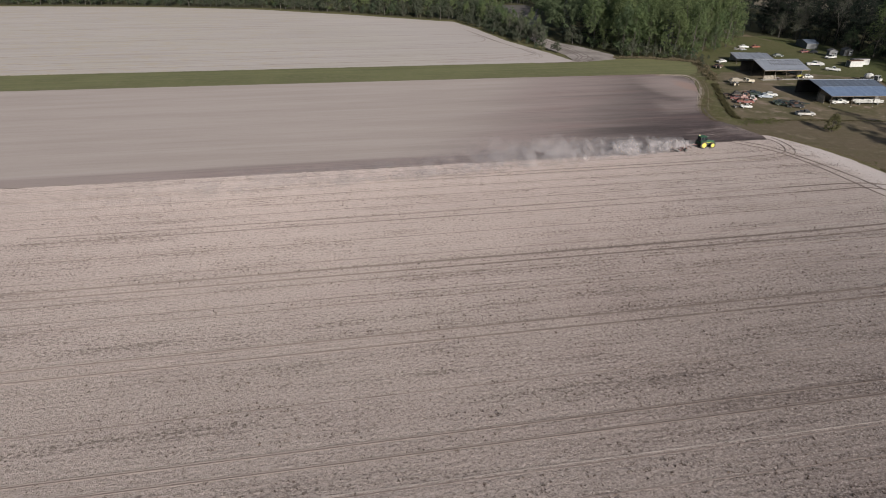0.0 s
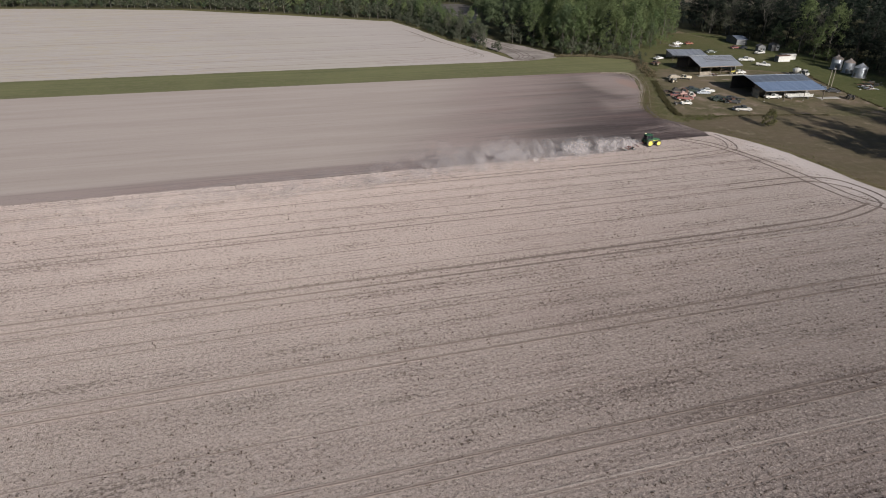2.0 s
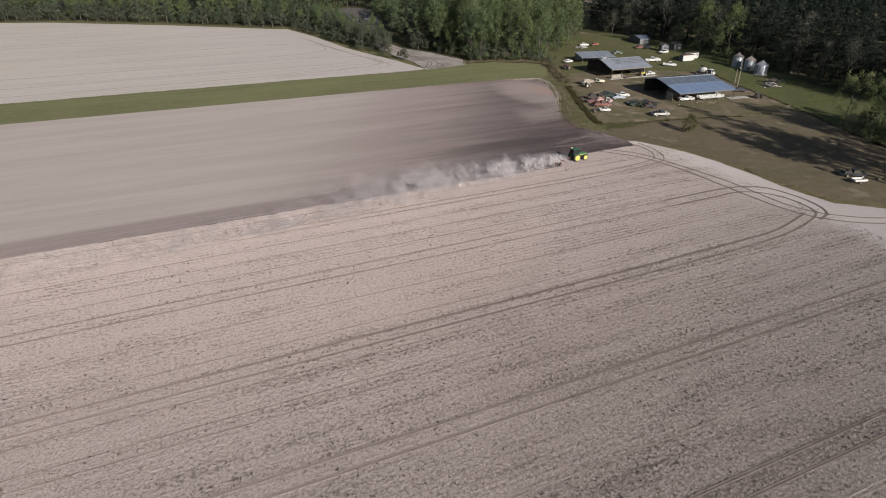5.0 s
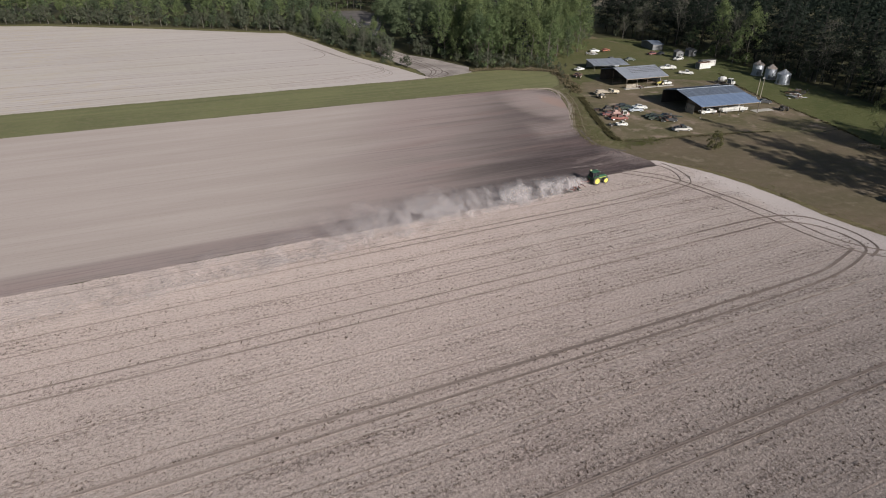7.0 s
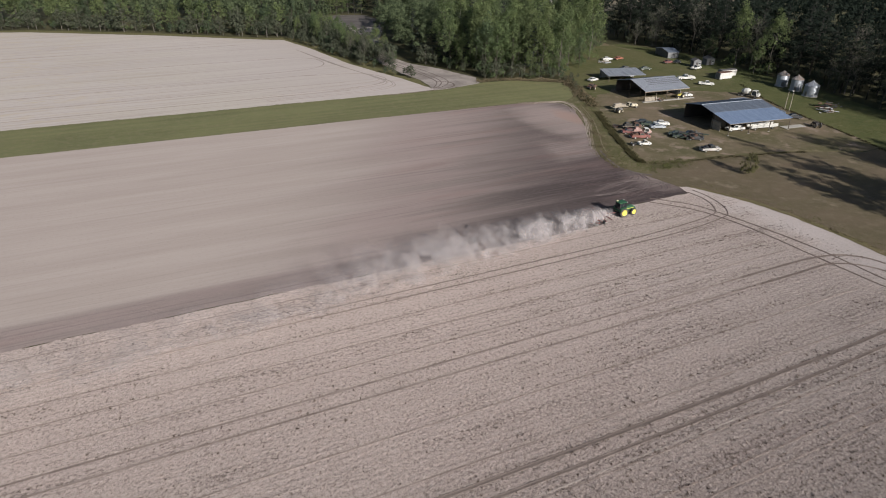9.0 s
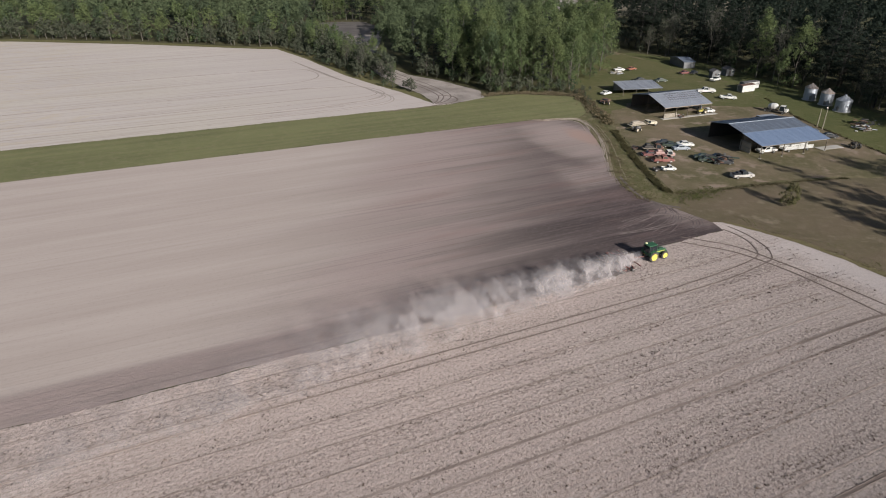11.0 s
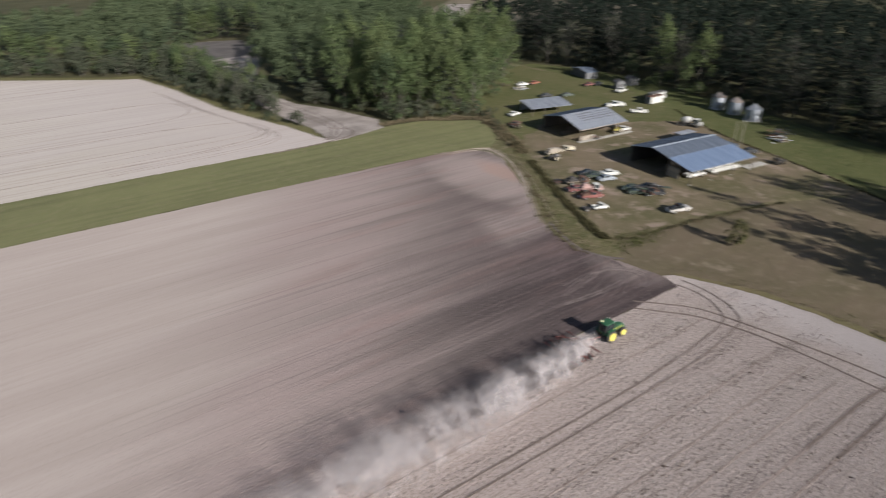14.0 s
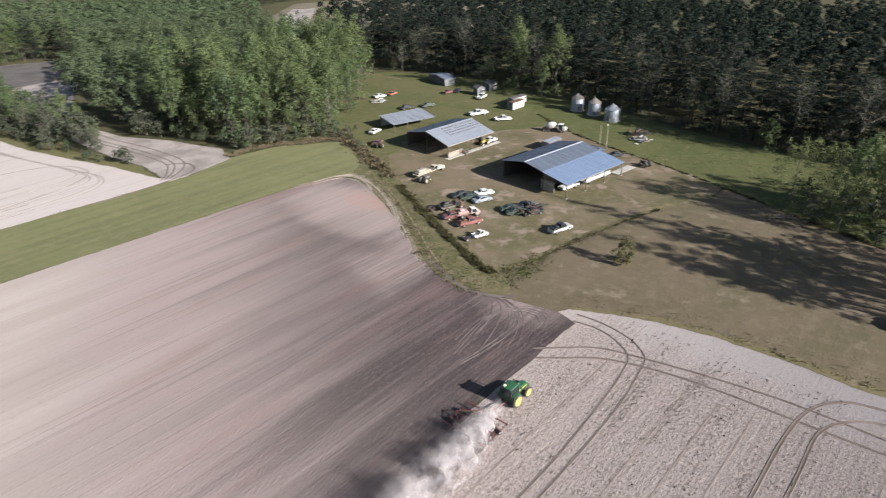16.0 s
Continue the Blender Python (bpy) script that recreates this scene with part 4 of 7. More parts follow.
brush("verge_grass", [(115.5, 144.5), (118.6, 138.4), (122.0, 130.8), (124.0, 120.2), (125.0, 110.2), (125.2, 102.5), (127.0, 93.8), (133, 88.6), (140, 84.2), (154, 76.5)], 2200, 1.2, 0.04, 0.11, TUFT_GREEN, "yellow-green grass along the field edge")
brush("strip_weeds", [(-200, strip_low(-200)), (0, strip_low(0)), (60, strip_low(60)), (118, 221.8)], 1400, 0.25, 0.05, 0.18, WEED_GREEN, "uneven grass at the strip's edge")
brush("strip_weeds", [(-200, strip_high(-200)), (0, strip_high(0)), (60, strip_high(60)), (104, 249.2)], 1400, 0.25, 0.05, 0.18, WEED_GREEN, "uneven grass at the strip's edge")


# tufts standing over the turf
def scatter(name, poly, count, lo, hi, material, label):
    xs, ys = [p[0] for p in poly], [p[1] for p in poly]
    spots = []
    while len(spots) < count:
        p = (rng.uniform(min(xs), max(xs)), rng.uniform(min(ys), max(ys)))
        if inside(p, poly) and rng.random() < 0.45 + 0.9 * noise.noise((p[0] * 0.12, p[1] * 0.12, 9)):
            spots.append(p)
    h = rng.uniform(lo, hi, count)
    v, f = tufts(np.array(spots), h * 0.9, h, 3, 0.7, 0.04)
    return stuff(name, v, f, material, label, "grass")


scatter("yard_tufts", [(119, 159), (150, 154), (174, 146), (186, 164), (196, 196), (206, 216), (214, 240), (214, 300), (176, 276), (152, 246), (134, 199)], 4200, 0.03, 0.10, TUFT,
        "scattered rough grass tufts in the yard")
scatter("bank_tufts", [(131.5, 213), (124.5, 195), (113, 177), (108.5, 168), (107.5, 158), (113, 151), (114, 158), (115.5, 163), (122, 178), (133, 201.5), (139, 216)], 2600, 0.05, 0.16, TUFT_GREEN,
        "uneven green and dry tufts on the field bank")
scatter("lawn_tufts", [(113, 145), (117, 138), (121, 126), (123, 110), (125, 94), (152, 76), (166, 104), (178, 140), (152, 149), (118, 156)], 3600, 0.03, 0.08, TUFT,
        "scattered dry grass tufts on the lawn")
scatter("meadow_tufts", [(172, 118), (184, 150), (194, 182), (206, 212), (216, 238), (217, 296), (230, 276), (226, 200), (215, 150), (213, 118)], 5200, 0.04, 0.15, TUFT_GREEN,
        "uneven green tufts over the meadow")

# ---------------------------------------------------------------- trees
def leaf_quads(centres, outward, size, r):
    """Small leaf sprays, one pointed blade each, facing roughly outward."""
    n = len(centres)
    d = outward + r.normal(0, 0.48, (n, 3))
    d /= np.linalg.norm(d, axis=1)[:, None] + 1e-9
    up = r.normal(0, 1, (n, 3))
    u = np.cross(d, up)
    u /= np.linalg.norm(u, axis=1)[:, None] + 1e-9
    w = np.cross(d, u)
    s = (size * r.uniform(0.5, 1.3, n))[:, None]
    a = r.uniform(0.6, 1.1, n)[:, None]
    bend = d * s * r.uniform(-0.35, 0.35, n)[:, None]
    v = np.stack([centres - u * s * 0.8 - w * s * a * 0.5, centres + u * s * 0.8 - w * s * a * 0.5, centres + w * s * a * 1.1 + bend], 1).reshape(-1, 3)
    return v, np.arange(3 * n).reshape(-1, 3)


def lobes_cloud(lobes, per, size, r, flat=1.0):
    cs, os_ = [], []
    for c, rad in lobes:
        k = max(6, int(per * rad * rad))
        d = r.normal(0, 1, (k, 3))
        d /= np.linalg.norm(d, axis=1)[:, None]
        d[:, 2] = np.where(d[:, 2] < -0.35, -d[:, 2], d[:, 2])
        q = d * rad * r.uniform(0.55, 1.08, k)[:, None]
        q[:, 2] *= flat
        cs.append(np.array(c) + q)
        os_.append(d + np.array((0, 0, 0.35)))
    return leaf_quads(np.concatenate(cs), np.concatenate(os_), size, r)


def limb_set(h, r, n, lo, hi, reach, rise, trunk_r, wander=0.03):
    """A trunk and its limbs; returns the shape and the limb ends."""
    s = Shape()
    k = 5
    tp = [(r.normal(0, wander) * h * i / k, r.normal(0, wander) * h * i / k, h * i / k) for i in range(k + 1)]
    tp[0] = (0, 0, -0.3)
    s.tube(tp, [trunk_r * (1 - 0.88 * i / k) for i in range(k + 1)], 6)
    ends = []
    for i in range(n):
        t = lo + (hi - lo) * (i + r.uniform(0, 0.8)) / n
        j = min(k - 1, int(t * k))
        b = Vector(tp[j]).lerp(Vector(tp[j + 1]), t * k - j)
        a = i * 2.4 + r.uniform(-0.5, 0.5)
        ln = reach * h * (1.05 - 0.75 * max(0, (t - lo) / (hi - lo)) ** 1.3) * r.uniform(0.7, 1.15)
        e = b + Vector((math.cos(a) * ln, math.sin(a) * ln, ln * rise * r.uniform(0.5, 1.3)))
        mid = b.lerp(e, 0.5) + Vector((0, 0, ln * 0.08))
        s.tube([b, e], [trunk_r * 0.30, trunk_r * 0.07], 3)
        ends.append((e, mid, ln))
    ends.append((Vector(tp[k]), Vector(tp[k - 1]), reach * h * 0.4))
    return s, ends


def pydata(name, v, f, material):
    me = bpy.data.meshes.new(name)
    me.from_pydata(v.tolist(), [], f.tolist())
    me.materials.append(material)
    me.update()
    return me


def broadleaf(seed, h, material, per=40, size=0.27, gaps=0.06, wide=0.24):
    """Rising limbs that end in rounded plumes, with a leafy skirt below."""
    r = np.random.default_rng(seed)
    s, ends = limb_set(h, r, 13, 0.16, 0.90, wide, 1.15, h * 0.010)
    lobes = []
    for e, mid, ln in ends:
        if r.random() < gaps:
            continue
        big = h * r.uniform(0.066, 0.112)
        lobes.append((e, big))
        lobes.append((e + Vector((r.normal(0, 0.8), r.normal(0, 0.8), big * 1.3)), big * 0.66))
        if r.random() < 0.55:
            lobes.append((mid + Vector(r.normal(0, 0.5, 3)), h * r.uniform(0.055, 0.085)))
    for i in range(3):
        a = r.uniform(0, 6.28)
        lobes.append(((math.cos(a) * h * 0.045, math.sin(a) * h * 0.045, h * r.uniform(0.86, 1.0)), h * r.uniform(0.04, 0.062)))
    for i in range(7):
        a = i * 0.9 + r.uniform(-0.4, 0.4)
        w = h * wide * r.uniform(0.35, 0.9)
        lobes.append(((math.cos(a) * w, math.sin(a) * w, h * r.uniform(0.05, 0.26)), h * r.uniform(0.05, 0.08)))
    v, f = lobes_cloud(lobes, per, size, r, 1.25)
    return s.mesh("trunk", BARK if seed % 2 else GREYBARK, True), pydata("crown", v, f, material)


def pine(seed, h, per=32, size=0.29, material=None):
    """A bare lower trunk under uneven tiers of upswept needle sprays."""
    r = np.random.default_rng(seed)
    s, ends = limb_set(h, r, 25, 0.13, 0.97, 0.165, 0.30, h * 0.009, 0.008)
    lobes = []
    for e, mid, ln in ends:
        if r.random() < 0.10:
            continue
        lobes.append((e, max(0.8, ln * r.uniform(0.34, 0.58))))
        lobes.append((mid, max(0.7, ln * r.uniform(0.28, 0.46))))
    v, f = lobes_cloud(lobes, per, size, r, 0.62)
    return s.mesh("trunk", PINEBARK, True), pydata("crown", v, f, material or NEEDLE)


def bare_tree(seed, h, material, leaf=None, many=6, size=0.17):
    """A tree not yet in leaf: forking twigs, with a thin haze of buds."""
    r = np.random.default_rng(seed)
    s, ends = limb_set(h, r, 15, 0.25, 0.95, 0.26, 1.1, h * 0.013)
    tips = []
    for e, mid, ln in ends:
        for b in (e, mid):
            for _ in range(5):
                q = b + Vector(r.normal(0, 1, 3)) * ln * 0.36 + Vector((0, 0, ln * 0.25))
                s.tube([b, b.lerp(q, 0.55) + Vector(r.normal(0, 0.08, 3)) * ln, q], [h * 0.0032, h * 0.002, h * 0.0009], 3)
                tips.append(q)
    c = np.array([tuple(t) for t in tips])
    c = np.repeat(c, many, 0) + r.normal(0, 0.5, (len(c) * many, 3))
    v, f = leaf_quads(c, r.normal(0, 1, c.shape), size, r)
    return s.mesh("trunk", material, True), pydata("crown", v, f, leaf or LEAF_G)


def tall_tree(seed, h):
    """A straight bare trunk, its limbs and thin foliage all in the upper half."""
    r = np.random.default_rng(seed)
    s, ends = limb_set(h, r, 16, 0.52, 0.96, 0.15, 0.7, h * 0.012, 0.012)
    lobes = []
    for e, mid, ln in ends:
        lobes.append((e, h * r.uniform(0.026, 0.045)))
        if r.random() < 0.5:
            lobes.append((mid, h * r.uniform(0.022, 0.038)))
    v, f = lobes_cloud(lobes, 52, 0.26, r, 0.9)
    return s.mesh("trunk", BARK, True), pydata("crown", v, f, LEAF_G)


def shrub(seed, h, material, per=36, size=0.25):
    r = np.random.default_rng(seed)
    s, ends = limb_set(h, r, 9, 0.10, 0.9, 0.36, 0.8, h * 0.02)
    lobes = [(e, max(0.5, ln * r.uniform(0.5, 0.7))) for e, mid, ln in ends] + [(mid, max(0.5, ln * 0.5)) for e, mid, ln in ends]
    v, f = lobes_cloud(lobes, per, size, r, 0.95)
    return s.mesh("trunk", GREYBARK, True), pydata("crown", v, f, material)


def bush(seed, h, material):
    """A dense evergreen bush, leafy down to the ground."""
    r = np.random.default_rng(seed)
    s, ends = limb_set(h, r, 12, 0.05, 0.9, 0.25, 0.7, h * 0.02)
    lobes = []
    for i in range(46):
        t = r.uniform(0.06, 0.92)
        a = i * 2.4 + r.uniform(-0.4, 0.4)
        w = h * 0.36 * math.sin(math.pi * min(1.0, 0.30 + 0.70 * t)) ** 0.6 * r.uniform(0.55, 1.0)
        lobes.append(((math.cos(a) * w, math.sin(a) * w, h * t * 0.9), r.uniform(0.45, 0.8)))
    v, f = lobes_cloud(lobes, 95, 0.17, r, 0.95)
    return s.mesh("trunk", BARK, True), pydata("crown", v, f, material)


KINDS = {
    "broad": [broadleaf(10 + i, h, (LEAF_A, LEAF_M, LEAF_C, LEAF_A, LEAF_C)[i], wide=w) for i, (h, w) in enumerate(((21, .23), (18, .26), (22, .21), (16, .28), (20, .24)))],
    "pine": [pine(30 + i, h, material=NEEDLE_GREY if i % 2 else NEEDLE) for i, h in enumerate((25, 22, 27, 20, 24))],
    "bare": [bare_tree(50 + i, h, GREYBARK) for i, h in enumerate((14, 11, 17))],
    "shrub": [shrub(60 + i, h, (LEAF_G, LEAF_B, LEAF_G)[i % 3]) for i, h in enumerate((4.0, 3.2, 5.0, 6.5))],
    "far": [broadleaf(80 + i, h, (LEAF_A, LEAF_B, LEAF_M, LEAF_C)[i % 4], per=15, size=0.46, wide=w) for i, (h, w) in enumerate(((19, .22), (22, .2), (16, .26), (18, .24)))],
    "tall": [tall_tree(120 + i, h) for i, h in enumerate((25, 27, 22))],
    "cedar": [bush(95, 5.2, WEED_GREEN)],
    "yellow": [broadleaf(70 + i, h, LEAF_Y, per=70, size=0.17, gaps=0.1, wide=0.38) for i, h in enumerate((14.5, 17.5))],
}
LABELS = {
    "broad": ("deciduous_tree", "tall deciduous tree in fresh green spring leaf", "tree"),
    "pine": ("pine_tree", "tall dark green pine with a bare lower trunk", "tree"),
    "bare": ("bare_tree", "thin grey tree with bare twigs and buds", "tree"),
    "shrub": ("shrub", "leafy wild shrub at the edge of the wood", "shrub"),
    "far": ("deciduous_tree", "tall green deciduous tree beyond the pale field", "tree"),
    "tall": ("tall_tree", "tall straight tree with a bare trunk and open crown", "tree"),
    "cedar": ("evergreen_bush", "dense dark evergreen bush alone on the lawn", "bush"),
    "yellow": ("young_tree", "open tree in yellow-green new leaf", "tree"),
}
FIRST = {}


def plant(kind, which, x, y, scale, turn, group):
    name, label, cat = LABELS[kind]
    key = (kind, which)
    m = pose(x, y, 0, 0, 0, turn) @ Matrix.Diagonal((scale, scale, scale * rng.uniform(0.9, 1.1), 1))
    if key not in FIRST:
        t = thing(name, label, cat, 0, 0, group=group)
        trunk, crown = KINDS[kind][which]
        part("trunk", trunk, BARK, t)
        part("crown", crown, LEAF_A, t)
        t.matrix_basis = m
        FIRST[key] = t
        return t
    src = FIRST[key]
    made = copy_thing(src, m)
    made.matrix_basis = m
    tagged(made, group=group)
    return made


def grow(poly, gap, kinds, group, scale=(0.8, 1.15), keep=1.0, limit=999, near=None):
    """Trees on a loose grid inside an outline; near: only those that it allows."""
    xs, ys = [p[0] for p in poly], [p[1] for p in poly]
    n = 0
    spots = []
    y = min(ys)
    while y < max(ys):
        x = min(xs)
        while x < max(xs):
            p = (x + rng.uniform(-0.42, 0.42) * gap, y + rng.uniform(-0.42, 0.42) * gap)
            if inside(p, poly) and rng.random() < keep and (near is None or near(p)):
                spots.append(p)
            x += gap
        y += gap
    names = [k for k, w in kinds for _ in range(w)]
    for p in spots[:limit]:
        k = names[rng.integers(0, len(names))]
        plant(k, int(rng.integers(0, len(KINDS[k]))), p[0], p[1], rng.uniform(*scale), rng.uniform(0, 360), group)
    return len(spots)


def mass(name, poly, gap, kind, label, hs, per=11, size=0.8, hole=None):
    """Woodland behind the front rows, as one mesh of trunks and crowns."""
    r = np.random.default_rng(len(name) + int(abs(poly[0][0])))
    vs, fs, o = [], [], 0
    tr = Shape()
    xs, ys = [p[0] for p in poly], [p[1] for p in poly]
    y = min(ys)
    while y < max(ys):
        x = min(xs)
        while x < max(xs):
            p = (x + r.uniform(-0.45, 0.45) * gap, y + r.uniform(-0.45, 0.45) * gap)
            x += gap
            if not inside(p, poly) or (hole and inside(p, hole)):
                continue
            h = r.uniform(*hs)
            lob = []
            if kind == "pine":
                for i in range(8):
                    t = 0.52 + 0.46 * i / 8
                    a = r.uniform(0, 6.28)
                    w = h * 0.15 * (1.15 - t * 0.9)
                    lob.append(((p[0] + math.cos(a) * w, p[1] + math.sin(a) * w, h * t), max(0.9, w * 0.85)))
            else:
                for i in range(9):
                    t = 0.42 + 0.55 * i / 9
                    a = r.uniform(0, 6.28)
                    w = h * 0.2 * math.sin(math.pi * min(0.95, t * 0.95)) * r.uniform(0.5, 1)
                    lob.append(((p[0] + math.cos(a) * w, p[1] + math.sin(a) * w, h * t), max(1.2, h * r.uniform(0.06, 0.1))))
            v, f = lobes_cloud(lob, per, size, r, 0.7 if kind == "pine" else 1.15)
            vs.append(v)
            fs.append(f + o)
            o += len(v)
        y += gap
    if not vs:
        return
    stuff(name, np.concatenate(vs), np.concatenate(fs), NEEDLE if kind == "pine" else LEAF_M, label, "woodland")


# the stand of broadleaf trees beside the yard
CLUMP = [(121.5, 257), (131, 255), (143, 249), (151, 244), (165, 258), (182, 271), (196, 286), (213, 305), (226, 330), (222, 395), (205, 425), (146, 428),
         (128, 384), (109, 342), (107, 318), (109, 300), (116.5, 285), (122.5, 266)]
grow(CLUMP, 6.4, (("broad", 9), ("pine", 1)), "trees beside the yard", (0.52, 1.16), near=lambda p: p[1] - 0.45 * p[0] < 244)
for x, y, s in ((113.5, 303, 0.72), (117.5, 297, 0.80), (114.5, 312, 0.85), (121, 290, 0.70), (126, 284, 0.66)):
    plant("pine", 1, x, y, s, x * 31 % 360, "trees beside the yard")
mass("far_broadleaf_wood", CLUMP, 6.2, "broad", "dense green broadleaf wood", (14, 22), 38, 0.36,
     hole=[(100, 200), (100, 289), (115, 296), (230, 347.5), (260, 340), (240, 250)])
grow([(108, 300), (116, 286), (122, 264), (121, 256.5), (131, 254.5), (142, 248.5), (150.5, 243.5), (152.5, 245.5), (143, 251.5), (131, 258), (124.5, 260), (124, 268), (117.5, 289), (110, 303)],
     2.6, (("shrub", 1),), "shrubs at the wood's edge", (0.7, 1.35), 0.75)

# the pine wood behind the yard
PINES = [(217, 40), (216, 123), (217.5, 146), (221, 170), (229, 193), (232, 222), (234.5, 245), (236, 276), (226, 302), (238, 345), (256, 392), (330, 398), (400, 385), (400, 60)]
EDGE = [(217, 40), (216, 123), (217.5, 146), (221, 170), (229, 193), (232, 222), (234.5, 245), (236, 276), (226, 302), (236, 340),
        (262, 332), (252, 302), (262, 276), (260, 240), (256, 215), (252, 188), (246, 165), (242, 140), (242, 40)]
grow(EDGE, 6.2, (("pine", 16), ("bare", 1)), "pines behind the yard", (0.68, 1.2), 0.92)
mass("far_pine_wood", PINES, 8.2, "pine", "dense dark pine wood", (18, 29), 19, 0.52, hole=EDGE)
grow([(215, 90), (214.5, 123), (216, 146), (219.5, 171), (227, 194), (231, 222), (233.5, 245), (235, 276), (225, 301), (227, 303), (238, 276), (236, 245), (233.5, 222), (230, 193), (222.5, 170), (219, 146), (217.5, 123), (218, 90)],
     3.0, (("shrub", 4), ("bare", 1)), "undergrowth below the pines", (0.7, 1.5), 0.8)
for x, y, s, w in ((228.5, 220.0, 0.92, 2), (230.5, 238.0, 1.12, 4), (226.0, 224.5, 0.6, 0), (221, 165, 0.6, 1), (228, 250, 0.6, 1), (212, 143, 0.5, 3)):
    plant("broad", w, x, y, s, x * 40 % 360, "trees before the pines")

# young growth along the upper ditch
for i, (x, y, k) in enumerate(((140.0, 217.4, 0.30), (142.6, 224.2, 0.36), (143.6, 228.6, 0.28), (146.0, 232.4, 0.42), (147.2, 236.0, 0.34), (149.6, 239.0, 0.5),
                               (148.4, 242.6, 0.45), (151.6, 243.0, 0.4), (153.8, 246.8, 0.6), (151.0, 248.0, 0.55), (156.2, 245.4, 0.38))):
    plant("shrub", i % 4, x, y, k, i * 77 % 360, "young growth by the ditch")
# woods and hedge round the pale field
LEFT_FRONT = [(88, 386), (70, 391), (62, 393), (12, 430), (-48, 466), (-147, 494), (-222, 506), (-300, 513), (-300, 526), (-222, 519), (-147, 507), (-48, 480), (12, 446), (64, 408), (92, 396)]
LEFT_WOOD = [(100, 396), (92, 398), (64, 409), (12, 447), (-48, 481), (-147, 508), (-222, 520), (-330, 528), (-330, 570), (-150, 560), (0, 530), (150, 560), (175, 500), (142, 466), (106, 468), (101, 440)]
grow(LEFT_FRONT, 7.0, (("far", 8), ("pine", 1)), "trees round the pale field", (0.62, 0.95), 0.95)
grow([(88, 384), (70, 388), (62, 390), (12, 427), (-48, 463), (-147, 491), (-222, 503), (-222, 509), (-147, 497), (-48, 469), (12, 433), (64, 396), (90, 391)],
     4.4, (("shrub", 1),), "undergrowth round the pale field", (1.1, 2.3), 0.95)
mass("far_back_wood", [(142, 468), (178, 442), (214, 432), (240, 420), (268, 475), (325, 555), (420, 580), (420, 640), (90, 640), (90, 565), (150, 560), (176, 500)], 9.0, "broad",
     "green wood behind the asphalt lot", (13, 21), 11, 0.66)
mass("far_mixed_wood", LEFT_WOOD, 8.4, "broad", "mixed green wood beyond the pale field", (13, 21), 14, 0.62)
grow([(108, 466), (124, 464), (142, 459), (146, 432), (152, 436), (150, 466), (128, 474), (108, 476)], 5.5, (("broad", 4), ("pine", 3)), "trees round the lot", (0.7, 0.95))
HEDGE = [(96.5, 284), (94.5, 300), (90.0, 312), (85.0, 345), (80, 368), (73, 386), (98, 394), (97, 362), (97.5, 315), (98.5, 288)]
grow(HEDGE, 5.6, (("broad", 1),), "hedge along the drive", (0.36, 0.62), 0.9)
grow(HEDGE, 3.4, (("shrub", 1),), "hedge along the drive", (1.0, 1.8), 0.95)
grow([(91, 282), (88, 296), (84, 312), (79, 346), (73, 378), (76, 382), (83, 350), (88, 314), (93, 296), (97, 284), (98, 270), (95.5, 270)], 3.0, (("shrub", 1),), "hedge shrubs", (0.5, 1.0), 0.75)
for x, y, s in ((94.5, 283, 0.55), (96, 288, 0.5), (93, 291, 0.6), (90.5, 306, 0.75), (88.0, 318, 0.7)):
    plant("bare", 0, x, y, s, x * 70 % 360, "hedge along the drive")

# trees at the east end of the lawn and beyond it
BY_LAWN = (
    ("yellow", 0, 175.0, 127.5, 0.92), ("yellow", 1, 181.5, 121.0, 0.80), ("broad", 3, 176.5, 115.5, 0.98), ("broad", 4, 183.0, 113.5, 0.88),
    ("broad", 1, 173.0, 108.0, 0.85), ("yellow", 1, 179.5, 105.5, 0.86), ("broad", 0, 187.5, 104.0, 0.90), ("broad", 3, 190.0, 117.0, 0.85), ("yellow", 0, 171.5, 117.0, 0.72),
    ("shrub", 2, 172, 121, 0.8), ("shrub", 1, 169.5, 110, 1.0), ("shrub", 3, 177, 124, 0.8), ("shrub", 0, 168, 105.5, 0.8), ("shrub", 3, 184, 126, 0.9),
    ("tall", 2, 167.0, 95.5, 0.62), ("tall", 0, 168.5, 89.5, 0.66), ("tall", 1, 171.5, 92.0, 0.58), ("tall", 2, 170.0, 83.0, 0.82), ("pine", 1, 182.0, 99.0, 0.72), ("pine", 3, 187.5, 101.5, 0.76), ("pine", 0, 192.5, 98.0, 0.66), ("pine", 3, 177.0, 101.0, 0.74), ("pine", 1, 172.5, 99.0, 0.60), ("pine", 0, 196.0, 104.0, 0.66),
    ("shrub", 1, 190.5, 113.5, 1.5), ("shrub", 3, 182.0, 117.5, 1.0), ("shrub", 1, 190.0, 121.0, 1.4), ("shrub", 3, 179.0, 112.0, 1.0),
    ("bare", 1, 170.0, 122.5, 0.55), ("bare", 0, 186, 122, 0.7), ("broad", 2, 178, 97, 1.0), ("broad", 1, 186, 94, 1.0))
ROWS = ([(158.0 + 2.6 * k, 93.5 + 0.5 * k) for k in range(3)] + [(146.5 + 3.0 * k, 87.0) for k in range(6)] + [(145.5 + 3.3 * k, 80.5) for k in range(6)]
        + [(147.0 + 3.5 * k, 74.0) for k in range(6)] + [(149.0 + 3.8 * k, 67.0) for k in range(5)])
